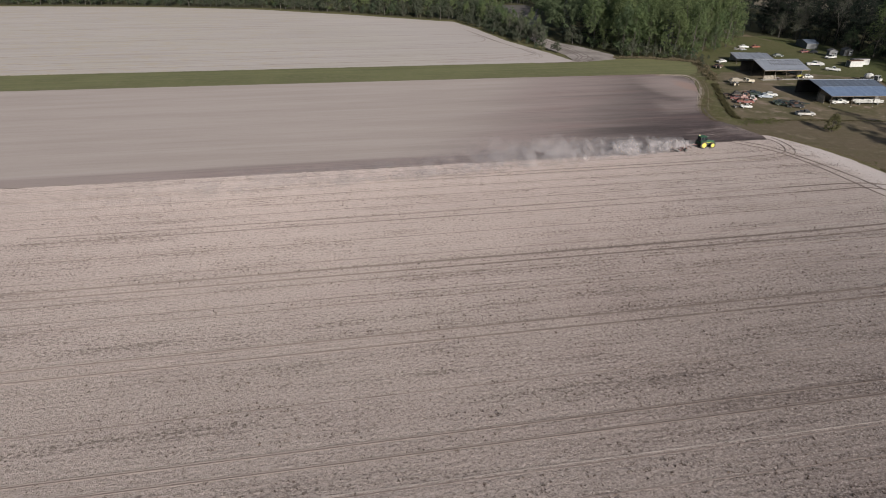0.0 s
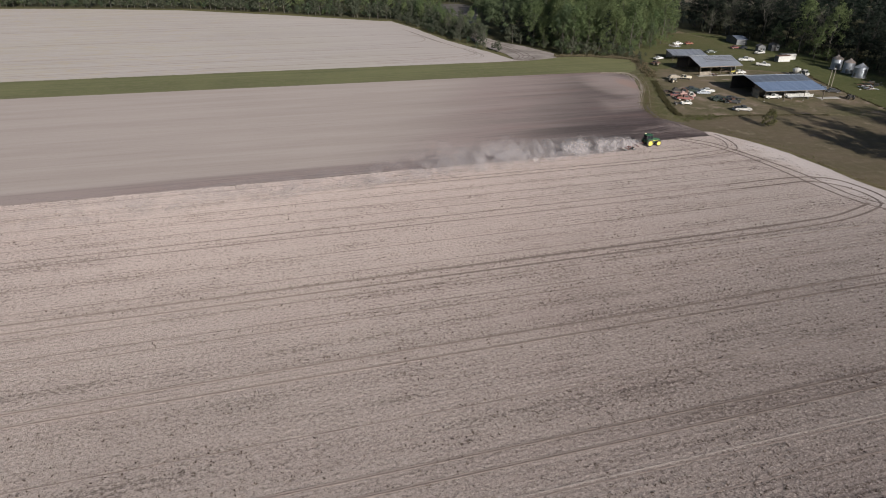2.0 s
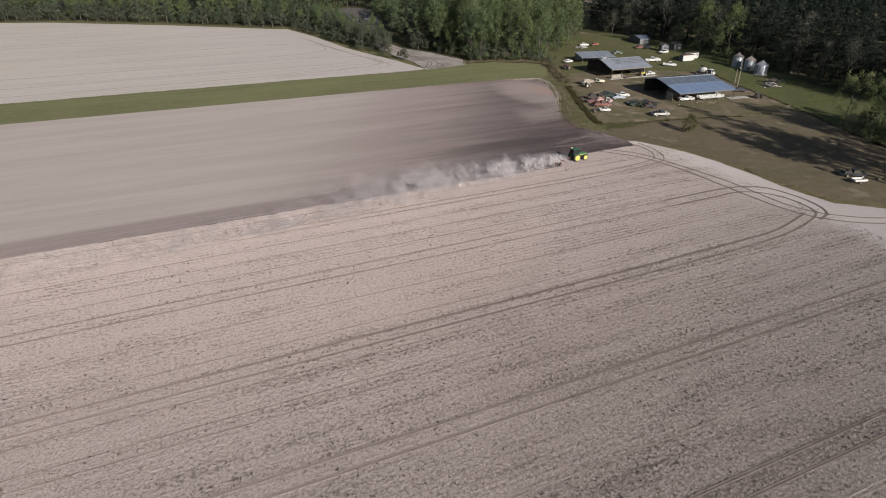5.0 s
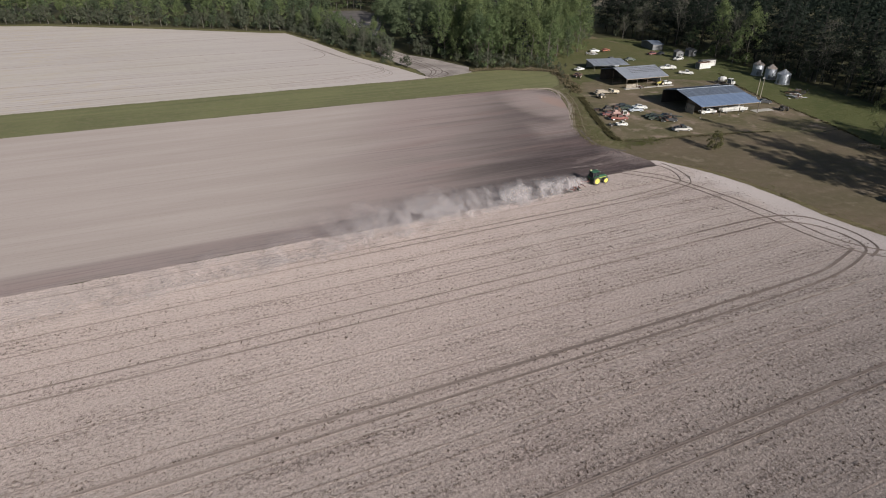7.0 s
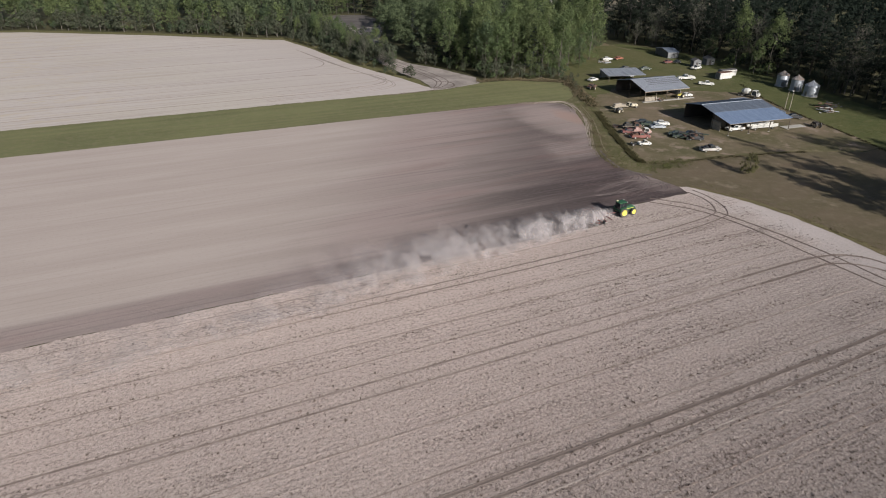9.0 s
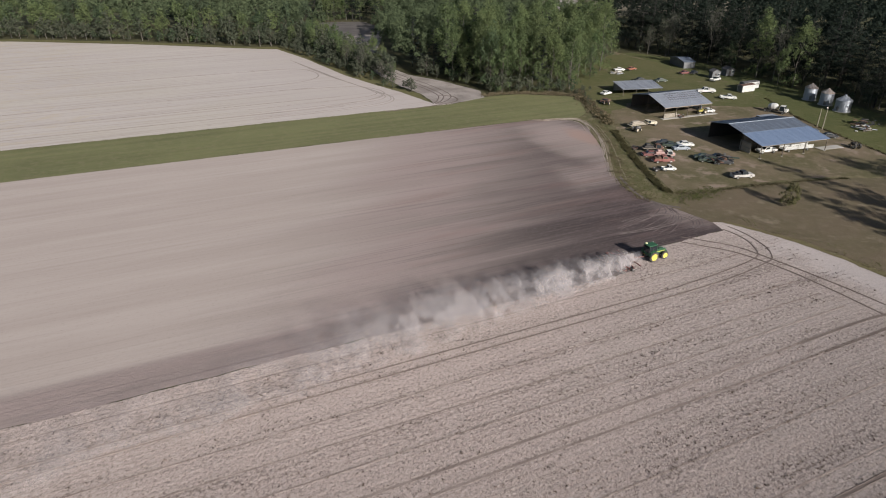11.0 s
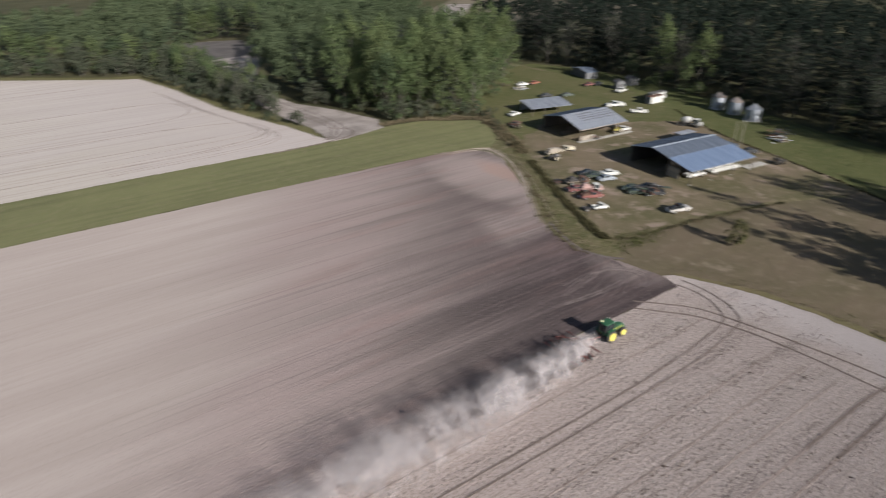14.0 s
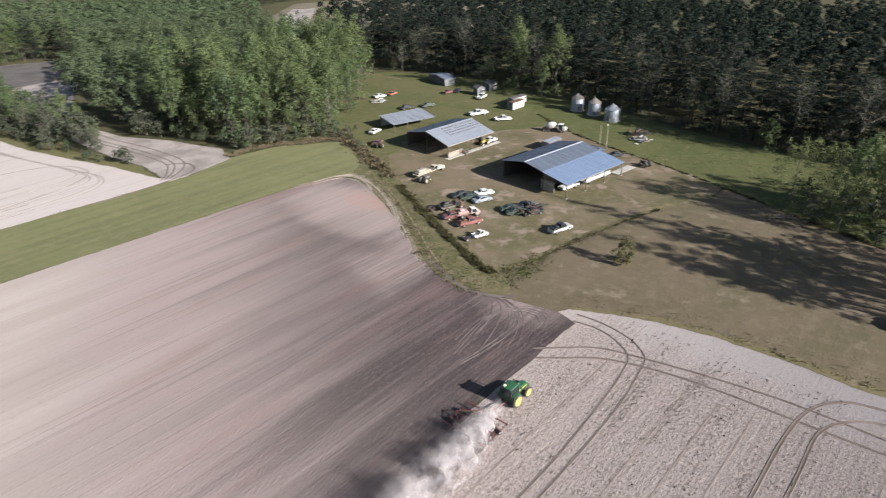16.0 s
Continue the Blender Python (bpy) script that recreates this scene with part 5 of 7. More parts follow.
UNDER_ROWS = (tuple(("tall", k % 3, 148.5 + 2.3 * k, 94.5 + 0.35 * k + 0.8 * math.sin(k * 2.1), 0.40 + 0.16 * abs(math.sin(k * 1.9))) for k in range(9))
              + tuple(("bare", k % 3, 151.0 + 3.6 * k, 96.0 + 0.5 * k, 0.5 + 0.1 * (k % 3)) for k in range(5)))
BEHIND_LAWN = tuple(("tall", i % 3, x + 0.9 * math.sin(i * 2.3), y + 1.2 * math.cos(i * 1.7), 0.88 + 0.22 * abs(math.sin(i * 1.3))) for i, (x, y) in enumerate(ROWS))
for k, w, x, y, s in BY_LAWN + UNDER_ROWS + BEHIND_LAWN:
    plant(k, w, x, y, s, x * 57 % 360, "trees by the lawn")

# ---------------------------------------------------------------- vehicles
def wheel(parent, x, y, r=0.38, w=0.24, rim=CHROME, name="wheel"):
    side = 1 if y > 0 else -1
    t = Shape()
    t.lathe([(r * 0.60, -w / 2), (r * 0.90, -w / 2), (r, -w * 0.32), (r, w * 0.32), (r * 0.90, w / 2), (r * 0.60, w / 2), (r * 0.60, -w / 2)], 18, pose(x, y, r), "y", False)
    ob = part(name, t, TYRE, parent, smooth=False)
    k = Shape()
    k.lathe([(r * 0.12, w * 0.10 * side), (r * 0.30, w * 0.22 * side), (r * 0.54, w * 0.30 * side), (r * 0.63, w * 0.53 * side), (r * 0.63, -w * 0.45 * side)], 16, pose(x, y, r), "y")
    part("rim", k, rim, ob)
    return ob


def lamps(t, x, y, z, mat, name, d=0.06):
    for s in (-1, 1):
        part(name, Shape().box(x - d, x + d, s * y - 0.14, s * y + 0.14, z - 0.08, z + 0.08, 0.03), mat, t)


def cabin(t, paint, x0, x1, z0, z1, w, rake_f=0.55, rake_b=0.25, name="cab"):
    """A glazed cab: roof, pillars in one shell, dark panes set just proud of it."""
    out = [(x0, z0), (x0 + rake_b, z1), (x1 - rake_f, z1), (x1, z0)]
    c = part(name, Shape().prism(out, -w / 2, w / 2, inset=0.14), paint, t)
    zb, zt = z0 + 0.08, z1 - 0.09
    def ins(z):
        return 0.14 * (z - z0) / (z1 - z0)
    def fx(z):
        return x1 - rake_f * (z - z0) / (z1 - z0)
    def bx(z):
        return x0 + rake_b * (z - z0) / (z1 - z0)
    h = w / 2
    for nm, X, o in (("windscreen", fx, 0.012), ("rear_window", bx, -0.012)):
        s = Shape()
        pts = [(X(zb) + o, -(h - ins(zb) - 0.1), zb), (X(zb) + o, h - ins(zb) - 0.1, zb), (X(zt) + o, h - ins(zt) - 0.1, zt), (X(zt) + o, -(h - ins(zt) - 0.1), zt)]
        s.add(pts + [(p[0] - o * 2, p[1], p[2]) for p in pts], [(0, 1, 2, 3), (7, 6, 5, 4), (0, 4, 5, 1), (1, 5, 6, 2), (2, 6, 7, 3), (3, 7, 4, 0)])
        part(nm, s, GLASS, c)
    for sd in (-1, 1):
        s = Shape()
        pts = [(bx(zb) + 0.14, sd * (h - ins(zb) + 0.012), zb), (fx(zb) - 0.14, sd * (h - ins(zb) + 0.012), zb), (fx(zt) - 0.1, sd * (h - ins(zt) + 0.012), zt), (bx(zt) + 0.1, sd * (h - ins(zt) + 0.012), zt)]
        s.add(pts + [(p[0], p[1] - sd * 0.03, p[2]) for p in pts], [(0, 1, 2, 3), (7, 6, 5, 4), (0, 4, 5, 1), (1, 5, 6, 2), (2, 6, 7, 3), (3, 7, 4, 0)])
        part("side_window", s, GLASS, c)
    return c


def pickup(x, y, rz, paint, label, load=None, group="pickups in the yard", top=None):
    t = thing("pickup_truck", label, "pickup truck", x, y, 0.04, rz, group)
    b = Shape()
    b.prism([(-0.5, 0.42), (-0.5, 1.02), (1.15, 1.05), (2.45, 0.98), (2.62, 0.80), (2.62, 0.45), (2.2, 0.38)], -0.93, 0.93, inset=0.05)
    b.box(-2.6, -0.45, -0.90, 0.90, 0.46, 0.60, 0.03)
    part("body", b, paint, t)
    for s in (-1, 1):
        part("bed_side", Shape().box(-2.62, -0.50, s * 0.90 - 0.05, s * 0.90 + 0.05, 0.55, 1.06, 0.03), paint, t)
    part("tailgate", Shape().box(-2.68, -2.60, -0.85, 0.85, 0.55, 1.05, 0.03), paint, t)
    cabin(t, top or paint, -0.55, 1.25, 1.0, 1.72, 1.72, 0.62, 0.18)
    part("front_bumper", Shape().box(2.58, 2.74, -0.92, 0.92, 0.42, 0.62, 0.05), CHROME, t)
    part("rear_bumper", Shape().box(-2.80, -2.66, -0.90, 0.90, 0.42, 0.58, 0.05), CHROME, t)
    part("grille", Shape().box(2.56, 2.66, -0.60, 0.60, 0.64, 0.86, 0.03), DARKSTEEL, t)
    lamps(t, 2.60, 0.76, 0.78, LAMPGLASS, "headlight")
    for wx in (-1.65, 1.72):
        for sy in (-0.84, 0.84):
            wheel(t, wx, sy)
    if load:
        part("load", Shape().box(-2.4, -0.7, -0.7, 0.7, 0.62, 1.28, 0.1).box(-1.6, -0.75, -0.5, 0.6, 1.25, 1.5, 0.1), load, t, "dark load in the open bed")
    return t


def sedan(x, y, rz, paint, label, group="old cars in the yard", scale=1.0):
    t = thing("car", label, "car", x, y, 0.04, rz, group)
    b = Shape().prism([(-2.2, 0.35), (-2.25, 0.85), (-1.3, 0.92), (1.0, 0.93), (2.1, 0.80), (2.25, 0.62), (2.2, 0.33)], -0.88, 0.88, inset=0.06)
    part("body", b, paint, t)
    cabin(t, paint, -1.45, 1.15, 0.90, 1.40, 1.62, 0.75, 0.65)
    part("bumper", Shape().box(2.18, 2.34, -0.84, 0.84, 0.36, 0.56, 0.05), CHROME, t)
    part("bumper", Shape().box(-2.38, -2.22, -0.84, 0.84, 0.38, 0.58, 0.05), CHROME, t)
    lamps(t, 2.18, 0.66, 0.68, LAMPGLASS, "headlight")
    for wx in (-1.35, 1.40):
        for sy in (-0.78, 0.78):
            wheel(t, wx, sy, 0.33, 0.2)
    return t


def flatbed(x, y, rz, paint, deck, label, ln=7.0, cargo=None, cargo_label="", name="flatbed_truck", cabpaint=None):
    t = thing(name, label, "truck", x, y, 0.04, rz)
    k = ln / 2
    for s in (-1, 1):
        part("chassis_rail", Shape().box(-k, k - 0.3, s * 0.42 - 0.06, s * 0.42 + 0.06, 0.62, 0.82, 0.02), DARKSTEEL, t)
    n = 9
    w = (ln * 0.60) / n
    for i in range(n):
        part("deck_board", Shape().box(-k + i * w, -k + (i + 1) * w - 0.03, -1.1, 1.1, 0.86, 0.94, 0.012), deck, t)
    part("headboard", Shape().box(-k + ln * 0.60, -k + ln * 0.60 + 0.08, -1.1, 1.1, 0.9, 1.45, 0.03), deck, t)
    c0 = -k + ln * 0.62
    part("hood", Shape().prism([(c0 + 1.3, 0.62), (c0 + 1.3, 1.35), (k - 0.1, 1.22), (k, 0.95), (k, 0.62)], -0.72, 0.72, inset=0.08), paint, t)
    for s in (-1, 1):
        part("fender", Shape().prism([(k - 1.3, 0.6), (k - 1.05, 0.98), (k - 0.45, 0.98), (k - 0.15, 0.6)], s * 0.86 - 0.17, s * 0.86 + 0.17), paint, t)
    cabin(t, cabpaint or paint, c0, c0 + 1.55, 0.85, 1.82, 1.75, 0.35, 0.08)
    lamps(t, k - 0.03, 0.55, 1.0, LAMPGLASS, "headlight")
    part("bumper", Shape().box(k, k + 0.14, -0.95, 0.95, 0.5, 0.72, 0.04), STEEL, t)
    for wx in (-k + ln * 0.22, k - 0.75):
        for sy in (-0.88, 0.88):
            wheel(t, wx, sy, 0.45, 0.26, STEEL)
    if cargo:
        part("cargo", Shape().box(-k + 0.4, -k + ln * 0.5, -0.8, 0.8, 0.95, 1.5, 0.12).box(-k + 0.8, -k + ln * 0.36, -0.6, 0.7, 1.45, 1.95, 0.15), cargo, t, cargo_label)
    return t


def small_tractor(x, y, rz, paint, label):
    t = thing("small_tractor", label, "tractor", x, y, 0.04, rz)
    part("hood", Shape().prism([(0.1, 0.75), (0.1, 1.35), (1.7, 1.25), (1.85, 0.8)], -0.34, 0.34, inset=0.05), paint, t)
    part("frame", Shape().box(-0.5, 1.7, -0.25, 0.25, 0.5, 0.8, 0.04), DARKSTEEL, t)
    part("seat", Shape().box(-0.75, -0.25, -0.25, 0.25, 1.0, 1.1, 0.04).box(-0.80, -0.70, -0.25, 0.25, 1.05, 1.45, 0.04), BLACKPAINT, t)
    part("steering_column", Shape().tube([(0.15, 0, 1.2), (-0.1, 0, 1.55)], [0.035, 0.03], 6).lathe([(0.2, 0), (0.22, 0.03)], 12, pose(-0.12, 0, 1.55, 0, -35)), DARKSTEEL, t)
    part("exhaust", Shape().tube([(1.1, 0.2, 1.2), (1.1, 0.2, 2.0)], [0.04, 0.04], 6), STEEL, t)
    for s in (-1, 1):
        part("fender", Shape().prism([(-1.1, 0.9), (-0.8, 1.35), (-0.1, 1.35), (0.1, 0.95)], s * 0.72 - 0.15, s * 0.72 + 0.15), paint, t)
        wheel(t, -0.45, s * 0.78, 0.68, 0.36, CREAMPAINT)
        wheel(t, 1.5, s * 0.62, 0.36, 0.2, CREAMPAINT)
    return t


# ---------------------------------------------------------------- sheds
def ribbed(x0, x1, y0, z0, y1, z1, gap=0.35, thick=0.05):
    """A roofing sheet with raised ribs, sloping from (y0, z0) to (y1, z1)."""
    s = Shape()
    prof = []
    x = x0
    while x < x1 - 0.01:
        e = min(x + gap, x1)
        prof += [(x, 0.0), (x + (e - x) * 0.60, 0.0), (x + (e - x) * 0.70, 0.035), (x + (e - x) * 0.88, 0.035)]
        x = e
    prof.append((x1, 0.0))
    k = len(prof)
    vs = []
    for y, z in ((y0, z0), (y1, z1)):
        vs += [(px, y, z + pz) for px, pz in prof]
    for y, z in ((y0, z0), (y1, z1)):
        vs += [(x0, y, z - thick), (x1, y, z - thick)]
    fs = [(i, i + 1, i + k + 1, i + k) for i in range(k - 1)]
    fs.append((2 * k, 2 * k + 2, 2 * k + 3, 2 * k + 1))
    fs += [(0, k, 2 * k + 2, 2 * k), (k - 1, 2 * k + 1, 2 * k + 3, 2 * k - 1)]
    fs.append(tuple(range(k - 1, -1, -1)) + (2 * k, 2 * k + 1))
    fs.append(tuple(range(k, 2 * k)) + (2 * k + 3, 2 * k + 2))
    return s.add(vs, fs)


def wall_sheet(t, x0, x1, y0, y1, z0, z1, mat, name="wall_panel"):
    """Upright ribbed cladding along x or along y."""
    s = Shape()
    if abs(x1 - x0) > abs(y1 - y0):
        s.box(x0, x1, y0, y0 + 0.06, z0, z1)
        n = int((x1 - x0) / 0.6)
        for i in range(n + 1):
            s.box(x0 + i * (x1 - x0 - 0.06) / n, x0 + i * (x1 - x0 - 0.06) / n + 0.06, y0 - 0.03, y0 + 0.003, z0, z1)
    else:
        s.box(x0, x0 + 0.06, y0, y1, z0, z1)
        n = int((y1 - y0) / 0.6)
        for i in range(n + 1):
            s.box(x0 - 0.03, x0 + 0.003, y0 + i * (y1 - y0 - 0.06) / n, y0 + i * (y1 - y0 - 0.06) / n + 0.06, z0, z1)
    return part(name, s, mat, t)


def post(t, x, y, z0, z1, w=0.16, mat=None):
    return part("post", Shape().box(x - w / 2, x + w / 2, y - w / 2, y + w / 2, z0, z1, 0.015), mat or POSTWOOD, t)


# the blue pole barn: open lean-to before a clad main bay
blue = thing("pole_barn", "blue metal pole barn with an open front lean-to", "shed", 151.5, 167.2, 0.03, -6.6)
W, D1, D2, D3 = 21.2, 7.0, 12.6, 19.6
Z0, Z1, Z2, Z3 = 3.55, 4.75, 5.75, 4.35
part("lean_to_roof", ribbed(-0.4, W + 0.4, -0.4, Z0 - 0.07, D1, Z1), ROOF_LIGHT, blue, "pale blue ribbed metal lean-to roof")
part("front_roof", ribbed(-0.4, W + 0.4, D1 + 0.003, Z1 + 0.06, D2, Z2), ROOF_SLATE, blue, "slate blue ribbed metal roof")
part("back_roof", ribbed(-0.4, W + 0.4, D2 + 0.003, Z2, D3 + 0.4, Z3 - 0.08), ROOF_SLATE, blue)
part("ridge_cap", Shape().prism([(-0.30, -0.03), (0.0, 0.08), (0.30, -0.03), (0.0, 0.03)], 0, W + 0.8, pose(-0.4, D2, Z2 + 0.05, 0, 0, -90) @ pose(0, 0, 0)), ROOF_CAP, blue, "pale metal ridge cap")
for i in range(4):
    post(blue, i * W / 3, 0.0, 0, Z0 - 0.12, 0.18)
    part("footing", Shape().lathe([(0.32, 0), (0.30, 0.12)], 12, pose(i * W / 3, 0, -0.02)), CONCRETE, blue)
for i in range(5):
    post(blue, i * W / 4, D1, 0, Z1 - 0.1)
    post(blue, i * W / 4, D3, 0, Z3 - 0.15)
part("front_beam", Shape().box(-0.2, W + 0.2, -0.09, 0.09, Z0 - 0.36, Z0 - 0.12, 0.01), WOOD, blue)
part("middle_beam", Shape().box(-0.2, W + 0.2, D1 - 0.09, D1 + 0.09, Z1 - 0.42, Z1 - 0.12, 0.01), WOOD, blue)
for i in range(9):
    a = i * W / 8
    part("rafter", Shape().add([(a - 0.04, 0, Z0 - 0.30), (a + 0.04, 0, Z0 - 0.30), (a + 0.04, D1, Z1 - 0.24), (a - 0.04, D1, Z1 - 0.24),
                                (a - 0.04, 0, Z0 - 0.12), (a + 0.04, 0, Z0 - 0.12), (a + 0.04, D1, Z1 - 0.07), (a - 0.04, D1, Z1 - 0.07)],
                               [(0, 3, 2, 1), (4, 5, 6, 7), (0, 1, 5, 4), (1, 2, 6, 5), (2, 3, 7, 6), (3, 0, 4, 7)]), WOOD, blue)
# back wall coloured dark to deepen the shade under the roof
wall_sheet(blue, 0.0, W, D3 - 0.05, D3, 0, Z3 - 0.2, DARKSTEEL, "back_wall")
wall_sheet(blue, W - 0.05, W, D1 + 0.2, D3 - 0.1, 0, Z3 - 0.25, GALV, "side_wall")
for i in range(2):
    d = part("door", Shape().box(0.35, 0.42, 3.9 + i * 2.0, 5.85 + i * 2.0, 0.08, 2.6, 0.02), PALEWOOD, blue, "grey-white sliding door")
    for z in (0.25, 1.3, 2.4):
        part("batten", Shape().box(0.30, 0.352, 3.95 + i * 2.0, 5.8 + i * 2.0, z, z + 0.12, 0.01), STEEL, d)
wall_sheet(blue, 0.6, W - 0.1, D1 + 0.14, D1 + 0.2, 0, Z1 - 0.45, STEEL, "bay_wall")
part("door_track", Shape().box(0.30, 0.46, 3.7, 8.1, 2.64, 2.76, 0.01), STEEL, blue)

# the galvanised shed with patched roof sheets
galv = thing("open_shed", "weathered galvanised open shed with patched roof", "shed", 155.0, 206.2, 0.03, -4.2)
AW, AD, AB = 18.0, 8.6, 17.0
AZ0, AZ1, AZ2 = 3.5, 5.65, 3.9
sheet = ribbed(0, 0.985, 0, 0, 2.90, 0.725, 0.2, 0.03).mesh("roof_sheet", GALV)
for j in range(3):
    for i in range(18):
        ob = part("roof_sheet", sheet, GALV, galv)
        ob.matrix_basis = pose(i * 1.0 + rng.uniform(-0.01, 0.01), -0.2 + j * 2.86, AZ0 - 0.05 + j * 0.715 + j * 0.035 + rng.uniform(0, 0.03))
for j in range(4):
    for i in range(13):
        if rng.random() < 0.1:
            continue
        px, py = 4.6 + i * 1.0 + 0.12 * j + rng.uniform(-0.05, 0.05), 3.9 + j * 1.15
        ob = part("roof_patch", Shape().box(0, 0.62, 0, 0.5, 0.0, 0.012), GALV_DARK, galv, "dull weathered roof patch" if not i and not j else "")
        ob.matrix_basis = pose(px, py, AZ0 + 0.03 + py * 0.262, math.degrees(math.atan(0.25)), 0, 0)
part("back_roof", ribbed(-0.2, AW + 0.2, AD + 0.02, AZ1 + 0.02, AB, AZ2), ROOF_SLATE, galv, "dull slate-grey back roof slope")
part("ridge_cap", Shape().prism([(-0.25, -0.03), (0.0, 0.08), (0.25, -0.03), (0.0, 0.03)], 0, AW + 0.4, pose(-0.2, AD + 0.02, AZ1 + 0.11, 0, 0, -90)), GALV, galv)
for i in range(5):
    post(galv, 0.2 + i * (AW - 0.4) / 4, 0.1, 0, AZ0 - 0.12)
    post(galv, 0.2 + i * (AW - 0.4) / 4, AD, 0, AZ1 - 0.1)
    post(galv, 0.2 + i * (AW - 0.4) / 4, AB - 0.3, 0, AZ2 - 0.05)
part("front_beam", Shape().box(0, AW, 0.02, 0.18, AZ0 - 0.34, AZ0 - 0.11, 0.01), WOOD, galv)
# dark back wall again carries the open bay's shade in its colour
wall_sheet(galv, 0.1, AW - 0.1, AB - 0.35, AB - 0.3, 0, AZ2 - 0.1, DARKSTEEL, "back_wall")
wall_sheet(galv, AW - 0.2, AW - 0.15, 4.0, AB - 0.4, 0, AZ2 - 0.4, GALV, "side_wall")
part("slab", Shape().box(-0.6, AW + 2.2, -0.9, 0.6, -0.02, 0.10, 0.03), CONCRETE, galv, "pale concrete apron slab")
for i in range(9):
    part("pen_board", Shape().box(0.3 + i * 0.55, 0.75 + i * 0.55, 0.25, 0.30, 0.15, 1.5, 0.01), PALEWOOD, galv)

# the low shed at the back
low = thing("low_shed", "low grey metal lean-to shed", "shed", 162.7, 235.0, 0.03, -14.5)
part("roof", ribbed(-0.3, 14.8, -0.3, 2.35, 8.8, 3.3, 0.3), GALV, low, "grey galvanised roof")
for i in range(4):
    post(low, 0.1 + i * 4.7, 0.0, 0, 2.3)
    post(low, 0.1 + i * 4.7, 8.5, 0, 3.2)
wall_sheet(low, 0.0, 14.4, 8.45, 8.5, 0, 3.15, GALV, "back_wall")


slab = solo("concrete_slab", Shape().box(0, 7.5, -1.2, 1.2, 0.0, 0.08, 0.03), CONCRETE, "pale concrete slab beside the barn", "slab", kind="structure")
slab.matrix_world = pose(172.6, 166.6, 0.05, 0, 0, -7)


# ---------------------------------------------------------------- silos, poles, huts
def silo(x, y, r, h, label):
    t = thing("grain_silo", label, "silo", x, y, 0.03, x * 13 % 360, "grain silos")
    prof = []
    n = int(h / 0.22)
    for i in range(n):
        prof += [(r, i * h / n), (r + 0.03, (i + 0.5) * h / n)]
    prof.append((r, h))
    part("wall", Shape().lathe(prof, 24), GALV_SILO, t, "ribbed galvanised steel wall")
    roof = part("roof", Shape().lathe([(r + 0.15, h - 0.05), (r + 0.12, h + 0.04), (0.35, h + r * 0.62), (0.33, h + r * 0.62 + 0.25), (0.02, h + r * 0.62 + 0.33)], 24), GALV_SILO if r > 2.1 else GALV_RUSTY, t, "" if r > 2.1 else "rust-brown conical metal roof")
    for i in range(12):
        a = 2 * math.pi * i / 12
        part("roof_rib", Shape().tube([(math.cos(a) * (r + 0.1), math.sin(a) * (r + 0.1), h + 0.07), (math.cos(a) * 0.4, math.sin(a) * 0.4, h + r * 0.60)], [0.05, 0.04], 4), STEEL, roof)
    part("door", Shape().box(-0.4, 0.4, -r - 0.08, -r + 0.05, 0.3, 1.7, 0.03), STEEL, t)
    lad = Shape()
    for s in (-0.2, 0.2):
        lad.tube([(r + 0.12, s, 0.2), (r + 0.12, s, h)], [0.025, 0.025], 4)
    for i in range(12):
        lad.tube([(r + 0.12, -0.2, 0.4 + i * h / 13), (r + 0.12, 0.2, 0.4 + i * h / 13)], [0.015, 0.015], 4)
    part("ladder", lad, STEEL, t)
    part("base", Shape().lathe([(r + 0.35, -0.1), (r + 0.35, 0.12), (r, 0.14)], 24), CONCRETE, t)
    return t


silo(218.2, 205.0, 1.95, 4.1, "galvanised grain silo with conical roof at the pines")
silo(217.0, 198.0, 1.95, 4.0, "galvanised grain silo between two others")
silo(214.5, 190.2, 2.3, 3.6, "wider shaded galvanised grain silo with conical roof")


def lamp_pole(x, y, h, label, lamp=True):
    t = thing("light_pole", label, "pole", x, y, 0.02, 200)
    part("pole", Shape().tube([(0, 0, -0.3), (0.03, 0, h * 0.5), (0.06, 0.02, h)], [0.13, 0.11, 0.08], 8), PALEWOOD, t)
    if lamp:
        part("arm", Shape().tube([(0.05, 0, h - 0.3), (0.5, 0, h + 0.05), (1.0, 0, h + 0.05)], [0.03, 0.03, 0.025], 6), STEEL, t)
        part("lamp_head", Shape().lathe([(0.10, 0.1), (0.20, 0.0), (0.22, -0.12), (0.12, -0.22)], 12, pose(1.05, 0, h + 0.02)), LAMPGLASS, t, "pale lamp head")
    else:
        part("crossbar", Shape().box(-0.4, 0.4, -0.04, 0.04, h - 0.4, h - 0.3, 0.01), WOOD, t)
    return t


lamp_pole(189.4, 178.2, 6.8, "pale wooden yard light pole")
lamp_pole(191.2, 181.2, 5.6, "thin weathered wooden pole", False)


